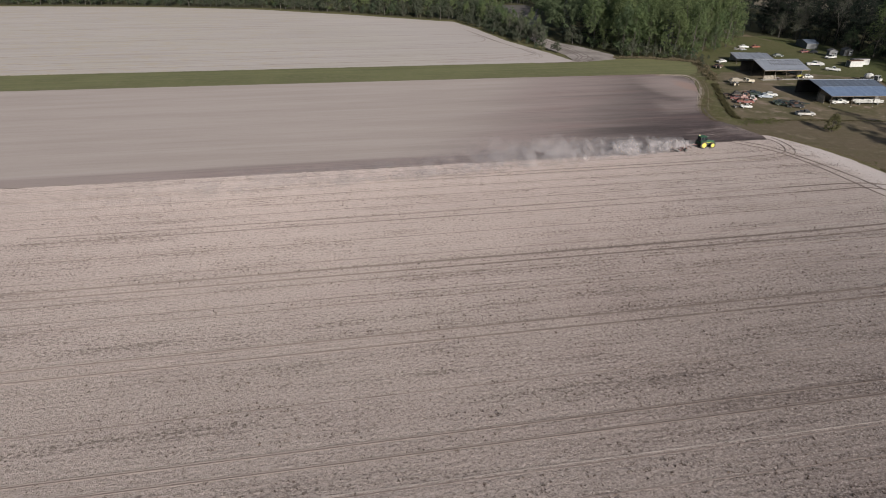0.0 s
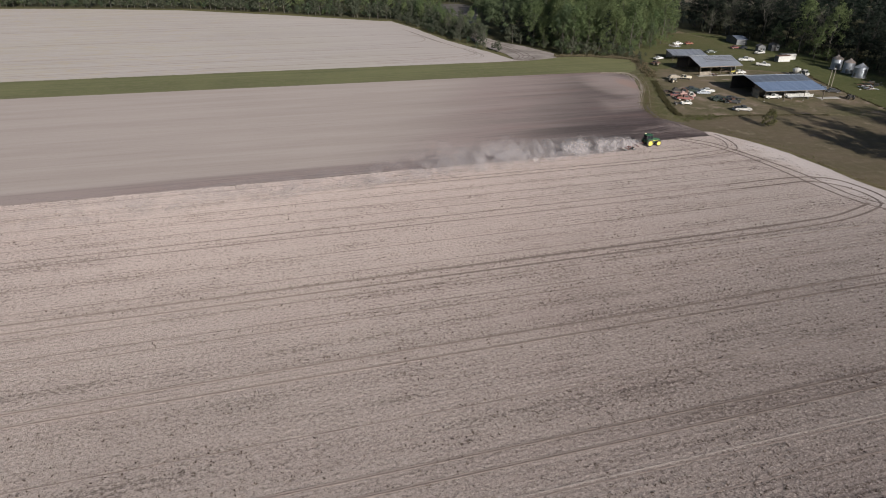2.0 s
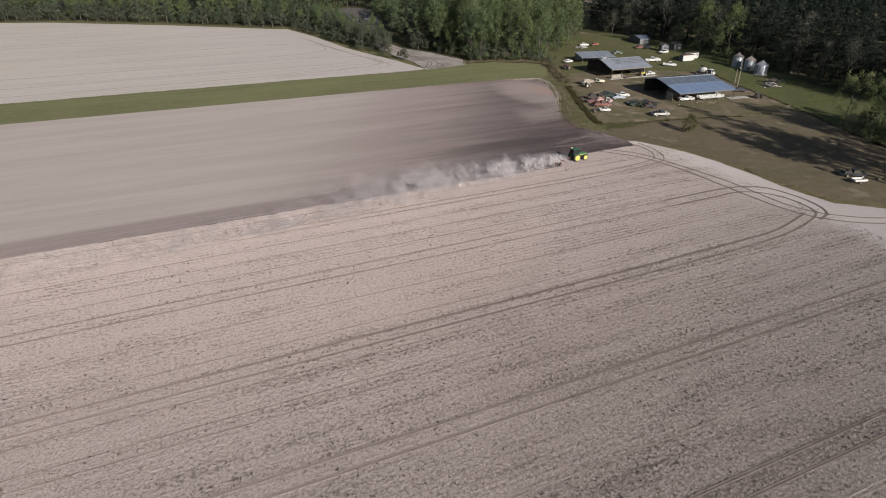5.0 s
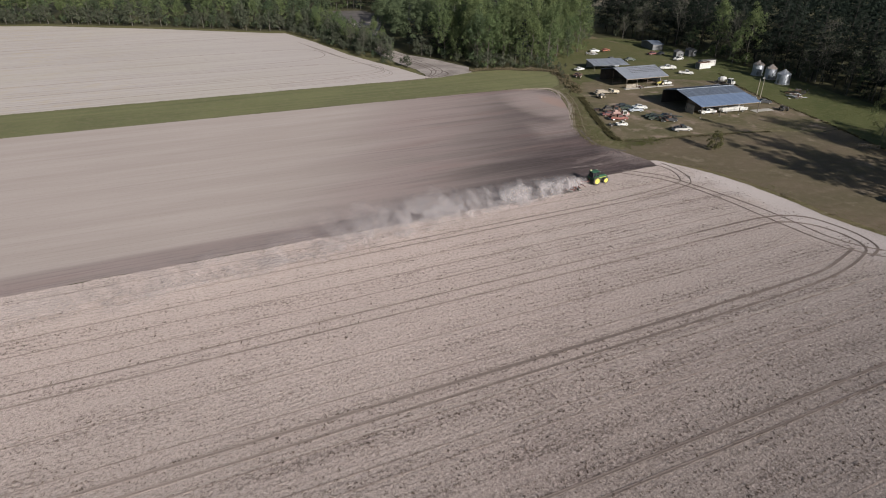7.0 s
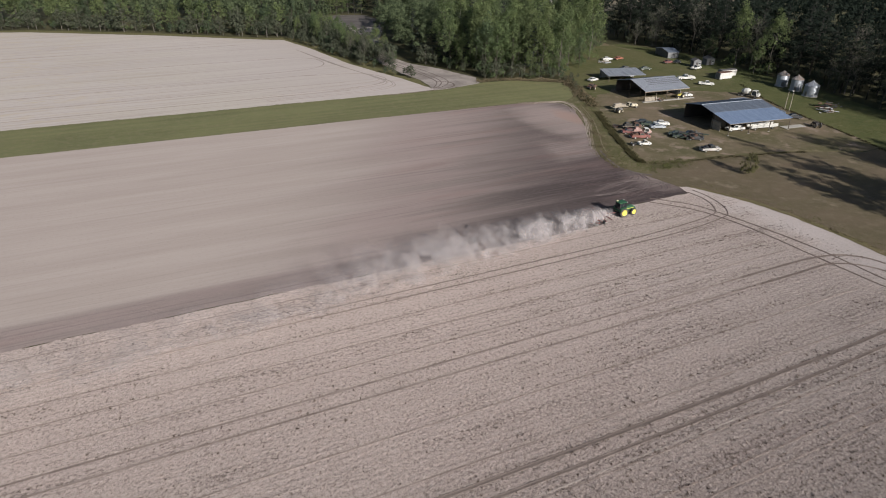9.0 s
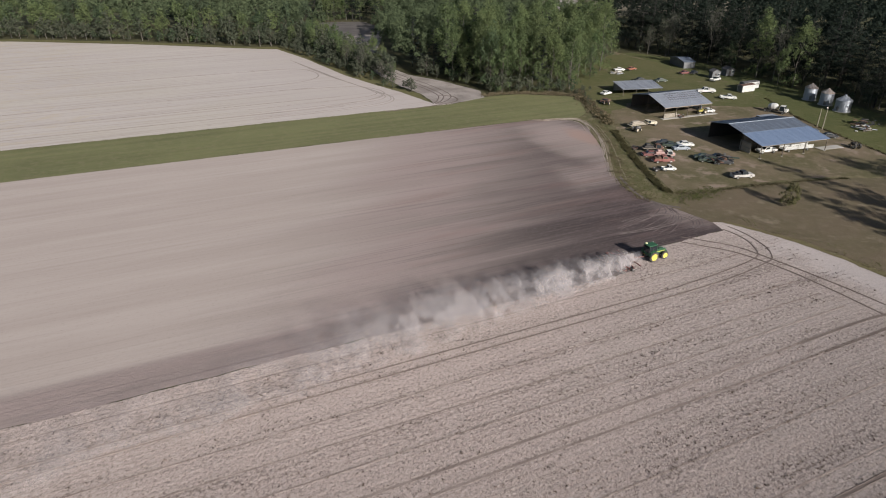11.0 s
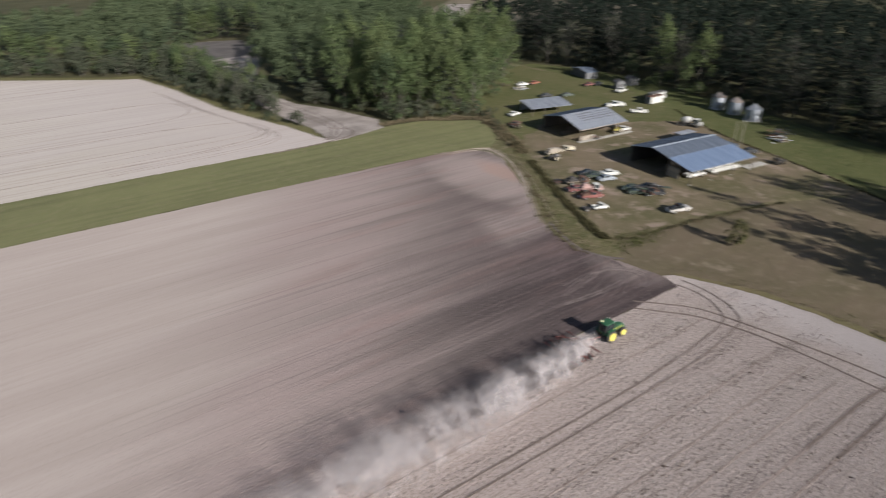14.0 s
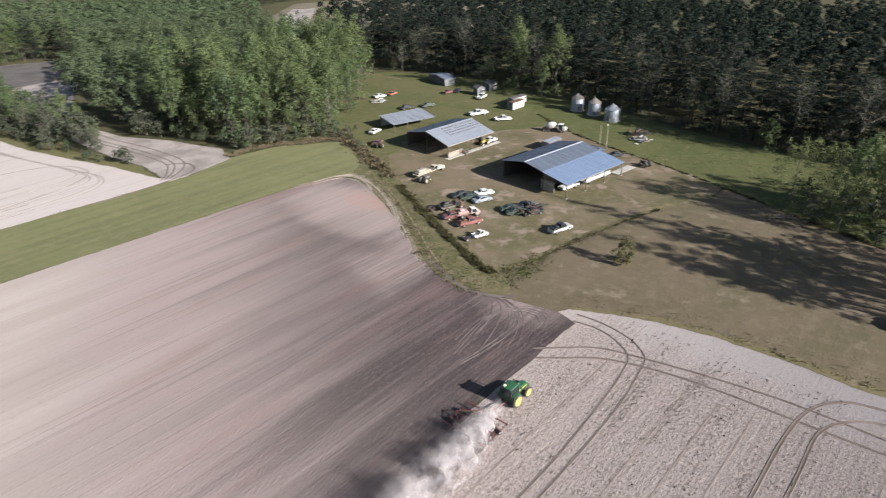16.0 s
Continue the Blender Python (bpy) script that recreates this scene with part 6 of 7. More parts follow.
def hut(x, y, rz, w, d, h, wall, roofm, label, name="hut", door=True):
    t = thing(name, label, "hut", x, y, 0.03, rz)
    part("wall", Shape().prism([(0, 0), (0, h), (w / 2, h * 1.32), (w, h), (w, 0)], 0, d), wall, t)
    r = Shape()
    for a, b in (((-0.25, h - 0.06), (w / 2, h * 1.32 + 0.03)), ((w / 2, h * 1.32 + 0.03), (w + 0.25, h - 0.06))):
        r.add([(a[0], -0.25, a[1]), (b[0], -0.25, b[1]), (b[0], d + 0.25, b[1]), (a[0], d + 0.25, a[1]),
               (a[0], -0.25, a[1] + 0.09), (b[0], -0.25, b[1] + 0.09), (b[0], d + 0.25, b[1] + 0.09), (a[0], d + 0.25, a[1] + 0.09)],
              [(0, 3, 2, 1), (4, 5, 6, 7), (0, 1, 5, 4), (1, 2, 6, 5), (2, 3, 7, 6), (3, 0, 4, 7)])
    part("roof", r, roofm, t)
    if door:
        part("door", Shape().box(w * 0.3, w * 0.55, -0.05, 0.02, 0.05, min(2.0, h * 0.85), 0.01), DARKSTEEL, t)
        wdw = part("window", Shape().box(w * 0.68, w * 0.88, -0.04, 0.02, h * 0.45, h * 0.75, 0.01), GLASS, t)
        part("window_frame", Shape().box(w * 0.66, w * 0.90, -0.03, 0.01, h * 0.42, h * 0.45, 0.005).box(w * 0.66, w * 0.90, -0.03, 0.01, h * 0.75, h * 0.78, 0.005), WHITEPAINT, wdw)
    return t


hut(222.0, 262.0, 75, 12.0, 5.0, 2.6, GREYPAINT, ROOF_SLATE, "long blue-grey hut at the edge of the wood")
hut(213.0, 243.6, -20, 3.2, 3.0, 2.6, GREYPAINT, GALV_DARK, "small grey garden hut with metal roof")
hut(221.5, 244.8, -10, 3.8, 3.0, 2.6, GREYPAINT, GALV_DARK, "small grey hut under the pines")

# two storage boxes side by side
def storage_box(x, y, ln, label, rust):
    t = thing("storage_box", label, "container", x, y, 0.03, 0.5, "storage boxes")
    k = ln / 2
    part("body", Shape().box(-k, k, -1.2, 1.2, 0.25, 2.55, 0.05), WHITEPAINT, t)
    part("roof", Shape().prism([(-1.26, 2.55), (-1.26, 2.62), (0, 2.78), (1.26, 2.62), (1.26, 2.55)], -k - 0.06, k + 0.06, pose(0, 0, 0, 0, 0, 90)), rust, t, "weathered brown-grey box roof")
    n = int(ln / 0.9)
    for i in range(n):
        q = -k + 0.4 + i * (ln - 0.8) / (n - 1)
        part("side_rib", Shape().box(q - 0.04, q + 0.04, -1.25, -1.203, 0.3, 2.5), WHITEPAINT, t)
    part("door", Shape().box(-k - 0.05, -k + 0.01, -1.0, 1.0, 0.35, 2.4, 0.01), GREYPAINT, t)
    for q in (-k + 0.8, 0, k - 0.8):
        part("skid", Shape().box(q - 0.12, q + 0.12, -1.2, 1.2, 0.0, 0.25, 0.02), WOOD, t)
    return t


storage_box(207.6, 222.4, 6.2, "white storage box with a rusty brown roof", RUST)
storage_box(212.4, 225.4, 7.6, "long white storage box on timber skids", GALV_DARK)

# the tank truck behind the barn
tk = thing("tank_truck", "white truck with a round tank body", "truck", 193.2, 198.0, 0.03, -68)
part("tank", Shape().lathe([(0.3, -2.1), (1.05, -1.7), (1.45, -0.4), (1.40, 0.9), (0.95, 1.9), (0.35, 2.2)], 18, pose(-0.7, 0, 1.85, 0, 78) @ Matrix.Scale(0.72, 4)), WHITEPAINT, tk, "rounded white tank")
part("chassis", Shape().box(-3.2, 3.0, -0.45, 0.45, 0.65, 0.95, 0.03), DARKSTEEL, tk)
cabin(tk, WHITEPAINT, 1.5, 3.3, 0.9, 2.5, 2.1, 0.3, 0.06)
part("hood", Shape().box(3.1, 3.9, -0.9, 0.9, 0.7, 1.6, 0.1), WHITEPAINT, tk)
for wx in (-2.4, -1.3, 2.9):
    for sy in (-0.98, 0.98):
        wheel(tk, wx, sy, 0.5, 0.3, STEEL)

# the dark container behind the barn
ct = thing("container", "dark grey steel container behind the barn", "container", 179.6, 189.6, 0.03, -5)
part("box", Shape().box(-3.0, 3.0, -1.2, 1.2, 0.1, 2.5, 0.03), STEEL, ct)
for i in range(14):
    part("rib", Shape().box(-2.9 + i * 0.43, -2.72 + i * 0.43, -1.25, -1.203, 0.2, 2.4), STEEL, ct)
part("roof", Shape().box(-3.02, 3.02, -1.22, 1.22, 2.5, 2.56, 0.02), GALV, ct)

# ---------------------------------------------------------------- parked in the yard
pickup(157.3, 170.2, 168.5, WHITEPAINT, "white pickup truck parked under the barn's lean-to")
pickup(136.6, 159.2, -14, DIRTYWHITE, "dull white pickup truck with a dark cab and load", BLACKPAINT, top=BLACKPAINT)
pickup(193.3, 216.9, -38, WHITEPAINT, "white pickup truck near the galvanised shed")
sv = pickup(193.4, 227.2, 152, WHITEPAINT, "long white service pickup with a covered bed", WHITEPAINT)
sv.matrix_world = sv.matrix_world @ Matrix.Diagonal((1.2, 1.1, 1.1, 1))
pickup(127.2, 175.4, -20, BRIGHTRED, "faded red pickup truck with an open bed", RUST)
flatbed(130.1, 178.4, -26, SALMON, SALMON, "faded salmon truck with a white cab", 5.4, SALMON, "faded salmon load box", cabpaint=WHITEPAINT)
sedan(127.6, 180.2, -24, REDPAINT, "dark red car body beside the salmon truck")
flatbed(130.9, 183.6, -20, RUST, WOOD, "rusty brown stake truck in the yard", 5.6, DARKSTEEL, "dark scrap")
uv = pickup(124.1, 170.0, -16, WHITEPAINT, "small white open utility truck", group="")
uv.matrix_world = uv.matrix_world @ Matrix.Diagonal((0.62, 0.75, 0.85, 1))
axle = thing("trailer_axle", "dark two-wheeled trailer axle on the grass", "trailer", 121.2, 171.2, 0.03, -20)
part("frame", Shape().box(-0.7, 0.9, -0.55, 0.55, 0.42, 0.54, 0.02).tube([(0.9, 0, 0.48), (1.9, 0, 0.40)], [0.05, 0.04], 6), DARKSTEEL, axle)
for s in (-1, 1):
    wheel(axle, -0.1, s * 0.78, 0.40, 0.22, STEEL)
sedan(137.5, 186.1, -32, BLACKPAINT, "black old car in the yard")
sedan(138.3, 181.0, -18, SILVERPAINT, "silver-blue car in the yard")
sedan(141.7, 183.1, -28, WHITEPAINT, "white old car in the yard")
sedan(137.6, 183.9, -40, DARKPAINT, "dark green old car in the yard")
flatbed(143.6, 202.4, -2, CREAMPAINT, CREAMPAINT, "long cream flatbed truck on the grass", 9.6, PALEWOOD, "cream load of boards")
small_tractor(138.6, 199.2, 12, STEEL, "old grey tractor beside the cream truck")
sedan(137.7, 170.8, -40, DARKPAINT, "stripped dark green car among scrap")
sedan(140.1, 168.2, -28, BLACKPAINT, "dark worn car beside the scrap heap")
sedan(187.2, 115.6, -20, SLATEPAINT, "dark blue car in the shade beyond the fence")
sedan(209.6, 254.6, -5, REDPAINT, "faded red car by the huts")
sedan(213.2, 253.4, 20, BLACKPAINT, "dark car by the huts")
pickup(211.2, 240.2, 15, WHITEPAINT, "white truck by the huts")
sedan(194.9, 269.6, 8, ORANGEPAINT, "orange car at the end of the yard")
sedan(189.5, 270.6, -12, WHITEPAINT, "pale car at the end of the yard")
sedan(184.2, 251.5, -10, BLACKPAINT, "black car behind the low shed")
sedan(191.0, 247.6, -15, DARKPAINT, "dark car behind the low shed")
sedan(184.6, 178.6, -35, SLATEPAINT, "slate-blue car behind the barn")
sedan(184.4, 172.4, -30, BLACKPAINT, "black car beside the barn's back corner")
pickup(141.5, 100.8, -30, BLACKPAINT, "black pickup truck parked on the lawn", DARKSTEEL)
ut = thing("utility_trailer", "small white utility trailer beside the black pickup", "trailer", 138.7, 97.6, 0.04, -18)
part("floor", Shape().box(-1.5, 1.5, -0.75, 0.75, 0.50, 0.56, 0.01), WOOD, ut)
for s in (-1, 1):
    part("side_board", Shape().box(-1.5, 1.5, s * 0.74 - 0.03, s * 0.74 + 0.03, 0.56, 1.0, 0.01), WHITEPAINT, ut)
    part("end_board", Shape().box(s * 1.48 - 0.03, s * 1.48 + 0.03, -0.70, 0.70, 0.56, 0.95, 0.01), WHITEPAINT, ut)
    wheel(ut, -0.2, s * 0.92, 0.32, 0.18, STEEL)
part("drawbar", Shape().tube([(1.5, 0, 0.5), (2.6, 0, 0.45)], [0.05, 0.04], 6), STEEL, ut)
small_tractor(150.0, 227.6, 40, RUST, "rusty old tractor beside the ditch")
sedan(151.6, 230.4, 25, RUST, "rusty car body beside the ditch")
sedan(158.6, 239.2, 15, WHITEPAINT, "white car body by the trees")
small_tractor(182.2, 163.0, 70, DARKSTEEL, "small dark tractor beyond the barn")
small_tractor(170.8, 206.2, 180, DULLYELLOW, "small yellow tractor under the galvanised shed")
sedan(173.4, 206.6, 172, WHITEPAINT, "white car under the galvanised shed")

# the white slatted wagon under the barn
wg = thing("slatted_wagon", "long white slatted farm wagon under the barn", "wagon", 165.9, 168.2, 0.03, -8)
part("bed", Shape().box(-4.6, 4.6, -1.0, 1.0, 0.7, 0.82, 0.02), WHITEPAINT, wg)
for s in (-1, 1):
    for z in (0.95, 1.2, 1.45):
        part("slat", Shape().box(-4.6, 4.6, s * 0.98 - 0.03, s * 0.98 + 0.03, z, z + 0.17, 0.01), WHITEPAINT, wg)
    for i in range(8):
        part("stake", Shape().box(-4.5 + i * 1.28, -4.4 + i * 1.28, s * 0.93 - 0.03, s * 0.93 + 0.03, 0.8, 1.66, 0.01), WHITEPAINT, wg)
part("tongue", Shape().tube([(4.6, 0, 0.6), (6.2, 0, 0.45)], [0.06, 0.05], 6), STEEL, wg)
for wx in (-3.0, 3.0):
    for sy in (-0.8, 0.8):
        wheel(wg, wx, sy, 0.36, 0.22, STEEL)


# ---------------------------------------------------------------- scrap, logs, small things
def heap(name, x, y, label, n, reach, mats, ln=(1.5, 4.0), turn=None):
    t = thing(name, label, "scrap", x, y, 0.03)
    for i in range(n):
        a = rng.uniform(0, 360) if turn is None else turn + rng.normal(0, 12)
        l, w, h = rng.uniform(*ln), rng.uniform(0.2, 0.7), rng.uniform(0.05, 0.25)
        m = pose(rng.normal(0, reach), rng.normal(0, reach), 0.02 + i * 0.035, rng.normal(0, 5), rng.normal(0, 4), a)
        part("board", Shape().box(-l / 2, l / 2, -w / 2, w / 2, 0, h, 0.02, m), mats[i % len(mats)], t)
    return t


heap("scrap_pile", 200.6, 173.2, "pile of pale boards and scrap sheets on the meadow", 30, 1.3, (PALEWOOD, GALV, WHITEPAINT, GALV, RUST), (0.9, 2.4))
heap("scrap_pile", 204.6, 175.6, "dark charred scrap heap on the meadow", 46, 1.7, (DARKSTEEL, BLACKPAINT, BLACKPAINT, RUST), (0.8, 2.2))
heap("scrap_pile", 185.5, 266.5, "pale scrap boards at the wood's edge", 16, 1.6, (PALEWOOD, GALV, WHITEPAINT))
sedan(141.8, 171.4, -30, BLACKPAINT, "burnt black car body in the scrap row")
sedan(138.4, 173.0, -36, DARKPAINT, "rusted dark green car body in the scrap row")
heap("scrap_pile", 141.6, 169.6, "dark heap of engine parts and frames", 40, 1.0, (DARKSTEEL, DARKPAINT, BLACKPAINT, STEEL), (0.6, 1.8))
heap("scrap_pile", 138.9, 169.5, "large heap of dark scrap iron and old frames", 46, 1.15, (DARKSTEEL, BLACKPAINT, DARKPAINT, RUST, DARKSTEEL), (0.7, 2.0))
heap("scrap_pile", 128.0, 186.8, "rusty scrap iron beside the ditch", 12, 0.9, (RUST, DARKSTEEL), (0.8, 2))
heap("scrap_pile", 162.0, 206.2, "clutter stored under the galvanised shed", 16, 1.1, (REDPAINT, RUST, PALEWOOD, STEEL), (0.6, 1.6))
for x, y, a in ((146.6, 96.2, -20), (144.0, 88.4, 10), (150.2, 91.5, -5)):
    lg = Shape()
    lg.tube([(-2.4, 0, 0.2), (-0.6, 0.15, 0.24), (1.0, -0.05, 0.2), (2.6, 0.3, 0.22)], [0.2, 0.19, 0.16, 0.1], 8)
    lg.tube([(0.6, 0, 0.25), (1.2, 0.7, 0.5), (1.6, 1.3, 0.55)], [0.09, 0.06, 0.03], 6)
    ob = solo("fallen_log", lg, BARK, "fallen log with a broken limb on the lawn", "log", smooth=True)
    ob.matrix_world = pose(x, y, 0.03, 0, 0, a)
fr = thing("goal_frame", "white wooden frame standing by the trees", "frame", 159.6, 103.7, 0.03, -35)
for s in (-0.6, 0.6):
    part("post", Shape().box(s - 0.07, s + 0.07, -0.07, 0.07, 0, 2.3, 0.01), WHITEPAINT, fr)
part("crossbar", Shape().box(-0.75, 0.75, -0.08, 0.08, 2.3, 2.46, 0.01), WHITEPAINT, fr)
part("bottom_bar", Shape().box(-0.55, 0.55, -0.06, 0.06, 0.25, 0.38, 0.01), WHITEPAINT, fr)
bn = thing("hay_rack", "weathered wooden rack by the young trees", "rack", 170.2, 127.2, 0.03, -50)
for i in range(6):
    part("post", Shape().box(-2.4 + i * 0.95, -2.28 + i * 0.95, -0.06, 0.06, 0, 1.3, 0.01), WOOD, bn)
for z in (0.4, 0.8, 1.2):
    part("rail", Shape().box(-2.5, 2.5, -0.03, 0.03, z, z + 0.13, 0.01), WOOD, bn)
plant("cedar", 0, 132.4, 142.9, 1.0, 40, "lawn bushes")

# ---------------------------------------------------------------- the tractor and its harrow
tx, ty = TRACTOR_X, 136.2
tractor = thing("farm_tractor", "green farm tractor with yellow wheels at work", "tractor", tx, ty, 0.03, 0)
part("chassis", Shape().box(-0.9, 3.1, -0.32, 0.32, 0.62, 1.05, 0.06).box(-0.5, 0.5, -0.75, 0.75, 0.72, 1.12, 0.08), DARKSTEEL, tractor)
hood = part("hood", Shape().prism([(0.85, 1.05), (0.85, 1.92), (1.2, 1.95), (3.0, 1.72), (3.28, 1.55), (3.32, 1.05)], -0.46, 0.46, inset=0.12), GREENPAINT, tractor, "green sloping hood")
part("grille", Shape().box(3.30, 3.36, -0.34, 0.34, 1.1, 1.5, 0.02), DARKSTEEL, hood)
for s in (-1, 1):
    part("hood_stripe", Shape().box(1.1, 3.0, s * 0.425 - 0.02, s * 0.425 + 0.02, 1.30, 1.38), YELLOWPAINT, hood)
    part("headlight", Shape().box(3.28, 3.35, s * 0.24 - 0.08, s * 0.24 + 0.08, 1.50, 1.58, 0.02), LAMPGLASS, hood)
cab = part("cab_frame", Shape().box(-0.85, 0.9, -0.78, 0.78, 1.05, 1.55, 0.05), GREENPAINT, tractor)
for px in (-0.80, 0.02, 0.82):
    for s in (-1, 1):
        part("pillar", Shape().box(px - 0.05, px + 0.05, s * 0.72 - 0.05, s * 0.72 + 0.05, 1.5, 2.82, 0.01), DARKSTEEL, cab)
for s in (-1, 1):
    part("side_glass", Shape().box(-0.74, 0.76, s * 0.72 - 0.012, s * 0.72 + 0.012, 1.56, 2.78), GLASS, cab)
part("front_glass", Shape().box(0.81, 0.835, -0.66, 0.66, 1.56, 2.78), GLASS, cab)
part("rear_glass", Shape().box(-0.815, -0.79, -0.66, 0.66, 1.56, 2.78), GLASS, cab)
croof = part("cab_roof", Shape().box(-0.95, 0.95, -0.76, 0.76, 2.80, 2.98, 0.08), GREENPAINT, tractor, "green cab roof")
part("receiver_dome", Shape().lathe([(0.20, 0), (0.23, 0.06), (0.20, 0.15), (0.11, 0.21), (0.02, 0.23)], 14, pose(-0.62, 0.52, 2.975)), PALEYELLOW, croof, "pale yellow receiver dome")
for s in (-1, 1):
    part("work_light", Shape().box(0.92, 1.0, s * 0.6 - 0.1, s * 0.6 + 0.1, 2.85, 2.98, 0.02), LAMPGLASS, croof)
    part("fender", Shape().prism([(-0.95, 1.25), (-0.75, 1.85), (-0.2, 2.05), (0.45, 1.95), (0.75, 1.5), (0.62, 1.45), (0.35, 1.82), (-0.2, 1.93), (-0.66, 1.76), (-0.82, 1.25)], s * 1.0 - 0.22, s * 1.0 + 0.22), GREENPAINT, tractor)
    part("step", Shape().box(0.5, 0.85, s * 0.78 - 0.14, s * 0.78 + 0.14, 0.55, 0.62, 0.01), DARKSTEEL, tractor)
part("exhaust", Shape().tube([(1.25, 0.36, 1.8), (1.25, 0.36, 2.9), (1.2, 0.36, 3.05)], [0.07, 0.06, 0.06], 8), DARKSTEEL, tractor)
for s in (-1.08, 1.08):
    part("mirror", Shape().box(0.8, 0.86, s - 0.12, s + 0.12, 2.3, 2.6, 0.01), DARKSTEEL, tractor)
part("front_weight", Shape().box(3.35, 3.75, -0.4, 0.4, 0.7, 1.05, 0.05), GREENPAINT, tractor)
part("front_axle", Shape().box(2.45, 2.75, -0.85, 0.85, 0.5, 0.72, 0.04), DARKSTEEL, tractor)


def farm_wheel(parent, x, y, r, w):
    side = 1 if y > 0 else -1
    s = Shape()
    s.lathe([(r * 0.60, -w / 2), (r * 0.88, -w / 2), (r * 0.95, -w * 0.36), (r * 0.95, w * 0.36), (r * 0.88, w / 2), (r * 0.60, w / 2), (r * 0.60, -w / 2)], 28, pose(x, y, r), "y", False)
    n = 18
    for i in range(n):
        for sd in (-1, 1):
            m = pose(x, y, r) @ pose(0, 0, 0, 0, 360 * (i + 0.25 * sd) / n, 0) @ pose(0, sd * w * 0.24, r * 0.97, 0, 0, sd * 35)
            s.box(-r * 0.035, r * 0.035, -w * 0.28, w * 0.28, -0.03, r * 0.035, 0, m)
    t = part("wheel", s, DUSTY_TYRE, parent)
    part("rim", Shape().lathe([(r * 0.10, w * 0.50 * side), (r * 0.22, w * 0.46 * side), (r * 0.34, w * 0.36 * side), (r * 0.58, w * 0.44 * side), (r * 0.68, w * 0.54 * side), (r * 0.70, w * 0.54 * side), (r * 0.70, -w * 0.45 * side)], 24, pose(x, y, r), "y"), YELLOWPAINT, t, "yellow steel rim")
    return t


for s in (-1, 1):
    farm_wheel(tractor, 0.0, s * 1.10, 0.95, 0.52)
    farm_wheel(tractor, 2.6, s * 0.98, 0.72, 0.38)

harrow = thing("disc_harrow", "wide rusty red disc harrow pulled through the soil", "harrow", tx - 6.4, ty + 0.5, 0.03, 0)
HW = 3.3
part("tongue", Shape().tube([(5.2, -0.5, 0.75), (3.4, -0.3, 0.82), (2.2, 0, 0.85)], [0.08, 0.09, 0.09], 6), REDPAINT, harrow)
for y in (-1.15, 0.0, 1.15):
    part("main_beam", Shape().box(-2.6, 2.3, y - 0.07, y + 0.07, 0.78, 0.95, 0.01), RUST, harrow)
for x in (-2.5, -0.2, 2.2):
    part("cross_beam", Shape().box(x - 0.07, x + 0.07, -HW, HW, 0.79, 0.93, 0.01), REDPAINT, harrow)
for gx, tilt in ((1.6, 13), (-1.9, -13)):
    for s in (-1, 1):
        lean = math.sin(radians(tilt))
        gang = part("gang", Shape().tube([(gx, s * 0.15, 0.33), (gx - lean * HW, s * HW, 0.33)], [0.05, 0.05], 6), RUST, harrow)
        for i in range(12):
            y = 0.28 + i * 0.265
            part("disc", Shape().lathe([(0.05, -0.05), (0.18, -0.02), (0.32, 0.04), (0.32, 0.05), (0.18, -0.01), (0.05, -0.04)], 12, pose(gx - lean * y, s * y, 0.31, 0, 0, s * tilt), "y"), STEEL, gang)
        part("gang_frame", Shape().add([(gx - 0.06, s * 0.2, 0.62), (gx + 0.06, s * 0.2, 0.62), (gx + 0.06 - lean * HW, s * HW, 0.62), (gx - 0.06 - lean * HW, s * HW, 0.62),
                                        (gx - 0.06, s * 0.2, 0.74), (gx + 0.06, s * 0.2, 0.74), (gx + 0.06 - lean * HW, s * HW, 0.74), (gx - 0.06 - lean * HW, s * HW, 0.74)],
                                       [(0, 3, 2, 1), (4, 5, 6, 7), (0, 1, 5, 4), (1, 2, 6, 5), (2, 3, 7, 6), (3, 0, 4, 7)]), REDPAINT, gang)
        for k in (0.6, 1.7, 2.9):
            part("hanger", Shape().box(gx - 0.05 - k * lean, gx + 0.05 - k * lean, s * k - 0.05, s * k + 0.05, 0.36, 0.80), REDPAINT, gang)
for s in (-1, 1):
    part("wing_brace", Shape().tube([(2.2, s * 0.5, 0.96), (-0.2, s * 3.1, 1.0), (-2.5, s * 0.6, 0.96)], [0.06, 0.06, 0.06], 5), REDPAINT, harrow)
    part("wing_cylinder", Shape().tube([(-0.2, s * 0.5, 1.35), (-0.2, s * 2.0, 1.05)], [0.07, 0.05], 8), DARKSTEEL, harrow)
    part("hose_mast", Shape().tube([(-0.2, s * 0.45, 0.9), (-0.2, s * 0.45, 1.45)], [0.05, 0.05], 6), RUST, harrow)
    wheel(harrow, -0.4, s * 0.75, 0.40, 0.26, REDPAINT)
    wheel(harrow, -0.4, s * 2.6, 0.34, 0.22, REDPAINT)

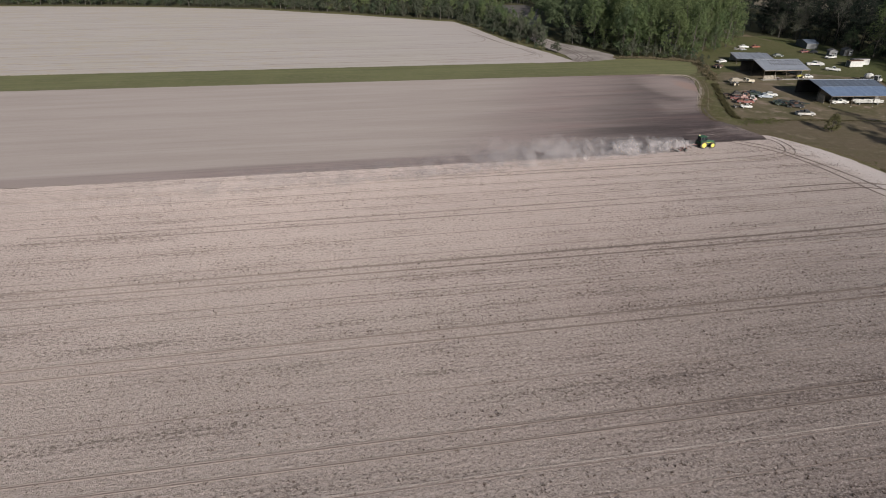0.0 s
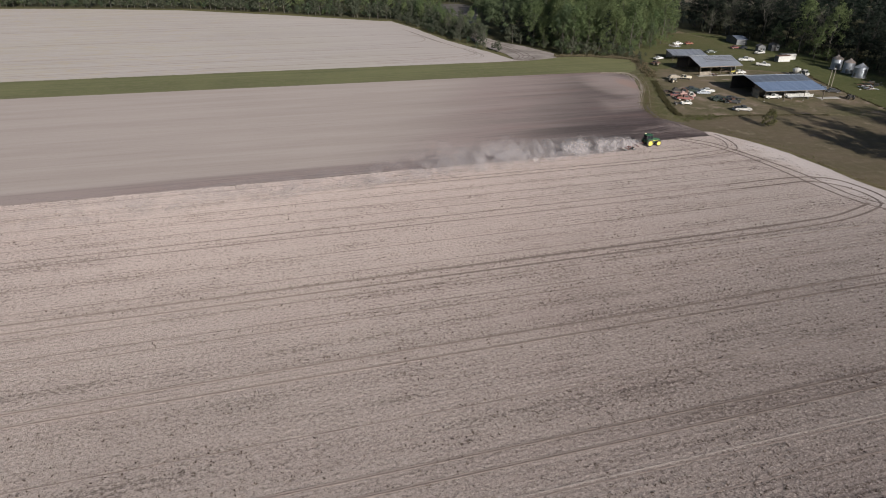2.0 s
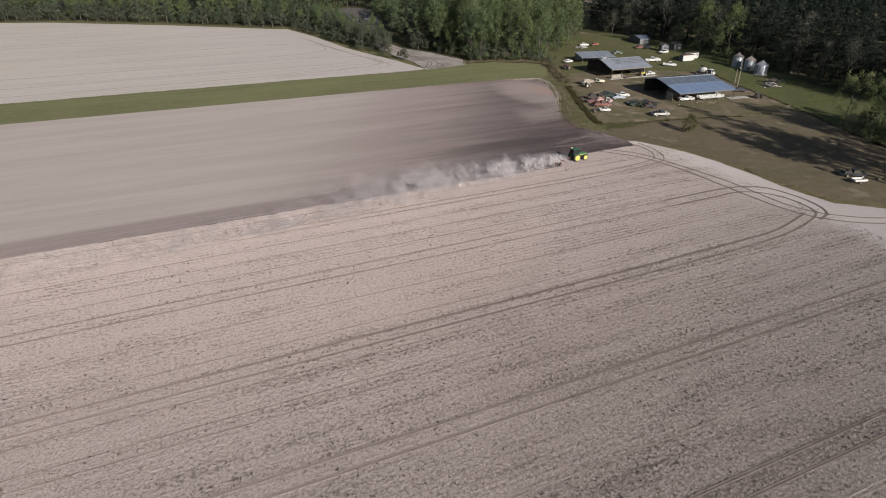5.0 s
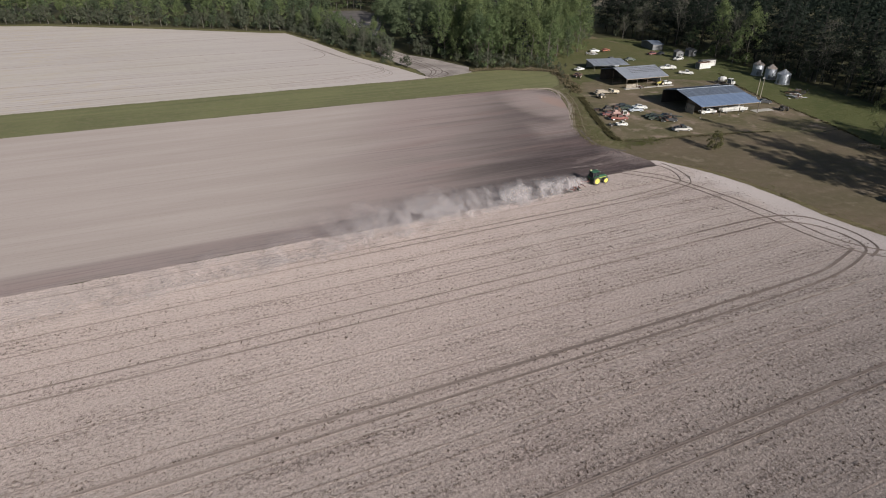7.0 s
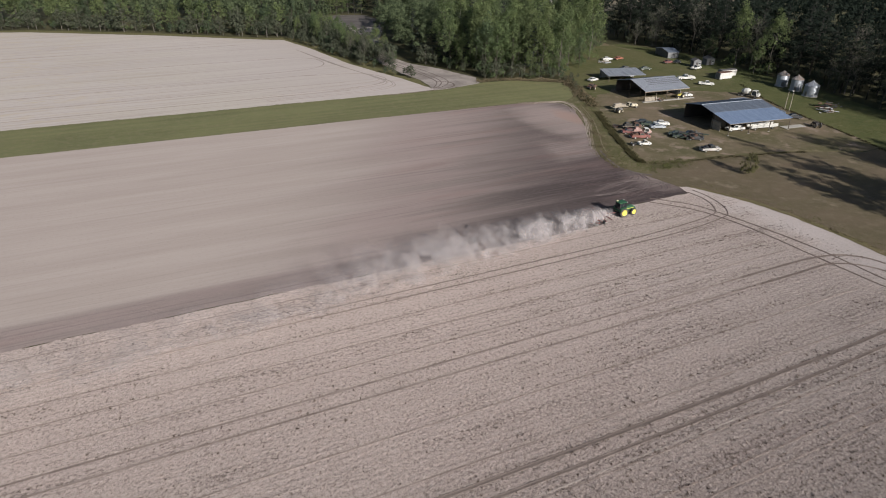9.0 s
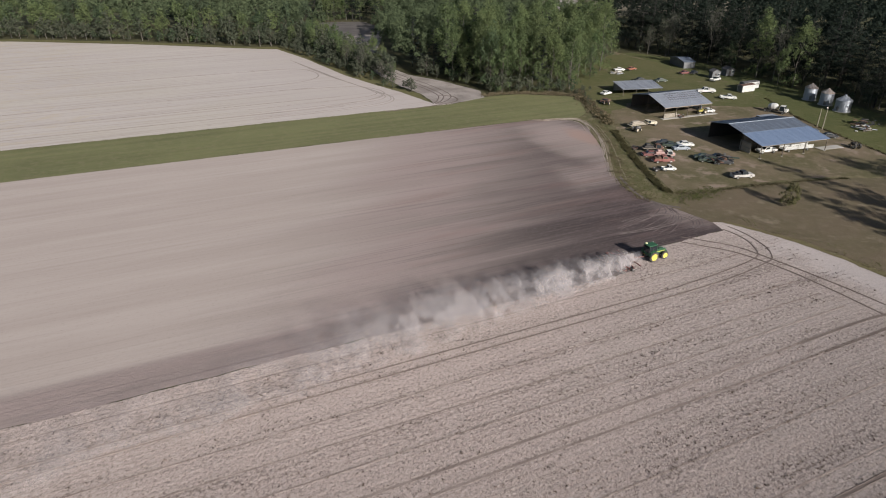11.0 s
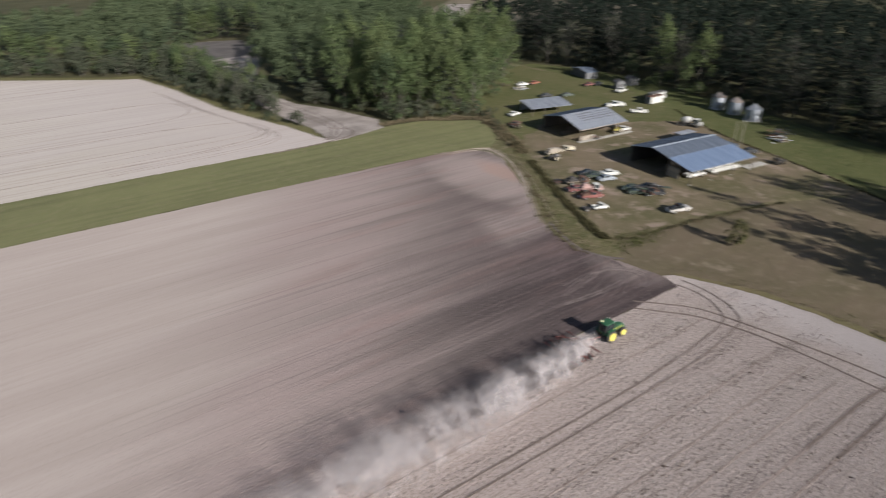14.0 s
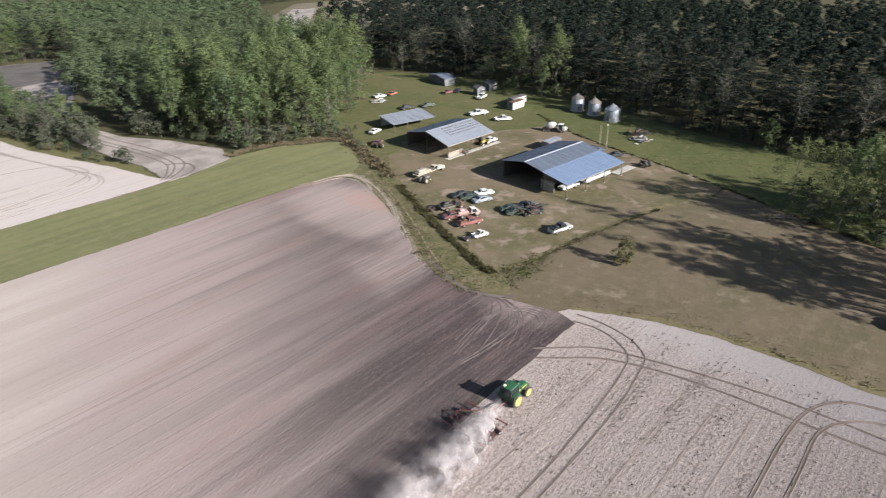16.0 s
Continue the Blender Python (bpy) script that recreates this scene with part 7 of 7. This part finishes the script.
# ---------------------------------------------------------------- the dust behind the harrow
def dust_plume():
    """Nested billowing sheets over the fresh pass, thinning with age, and a low veil beyond."""
    verts, faces, uvs = [], [], []

    def sheet(length, r0, r1, dens, fade, seed, lump, start, n=170, k=16, lift=1.0, turn=0.55, drift=0.02):
        o = len(verts)
        for i in range(n + 1):
            d = length * (i / n)
            grow_in = min(1.0, (i / n) * 16) * min(1.0, (1 - i / n) * 3)
            rad = (r0 + (r1 - r0) * (d / length) ** 0.8) * (0.6 + 0.4 * min(1.0, d / 5.0))
            cx, cy = tx - start - d, ty + 1.2 - 0.9 * min(1.0, d / 22.0) - drift * d + 0.8 * noise.noise((d * 0.08, seed, 1))
            for j in range(k + 1):
                u = j / k
                a = math.pi * turn * u
                q = Vector((0.0, -math.cos(a), math.sin(a)))
                w = Vector((cx * 0.42 / (1 + 0.02 * d), q.y * 1.3 + seed, q.z * 1.3))
                b = 1 + lump * noise.noise(w) + lump * 0.6 * noise.noise(w * 2.7) + lump * 0.15 * noise.noise(w * 5.1)
                verts.append((cx, cy + q.y * rad * b, 0.06 + q.z * rad * b * lift))
                soft = min(1.0, u * 5) * min(1.0, (1 - u) * 1.5)
                uvs.append((soft * soft * (3 - 2 * soft) * grow_in, dens * math.exp(-d / fade)))
        for i in range(n):
            for j in range(k):
                a = o + i * (k + 1) + j
                faces.append((a, a + 1, a + k + 2, a + k + 1))

    sheet(60, 2.0, 4.8, 0.86, 40, 3.0, 0.30, 0.6)
    sheet(72, 3.0, 6.6, 0.74, 42, 11.0, 0.32, 3.6)
    sheet(64, 2.4, 5.8, 0.58, 40, 21.0, 0.27, 5.0)
    sheet(165, 4.2, 8.5, 0.52, 125, 31.0, 0.30, 6.0, 170, 14, 0.5, 0.62, 0.085)
    me = bpy.data.meshes.new("dust_cloud")
    me.from_pydata(verts, [], faces)
    layer = me.uv_layers.new(name="density")
    idx = np.empty(len(me.loops), dtype=np.int32)
    me.loops.foreach_get("vertex_index", idx)
    layer.data.foreach_set("uv", np.array(uvs)[idx].ravel())
    me.materials.append(DUST)
    me.polygons.foreach_set("use_smooth", [True] * len(me.polygons))
    me.update()
    return solo("dust_cloud", me, DUST, "drifting cloud of grey-brown soil dust", "dust", kind="stuff")


dust_plume()
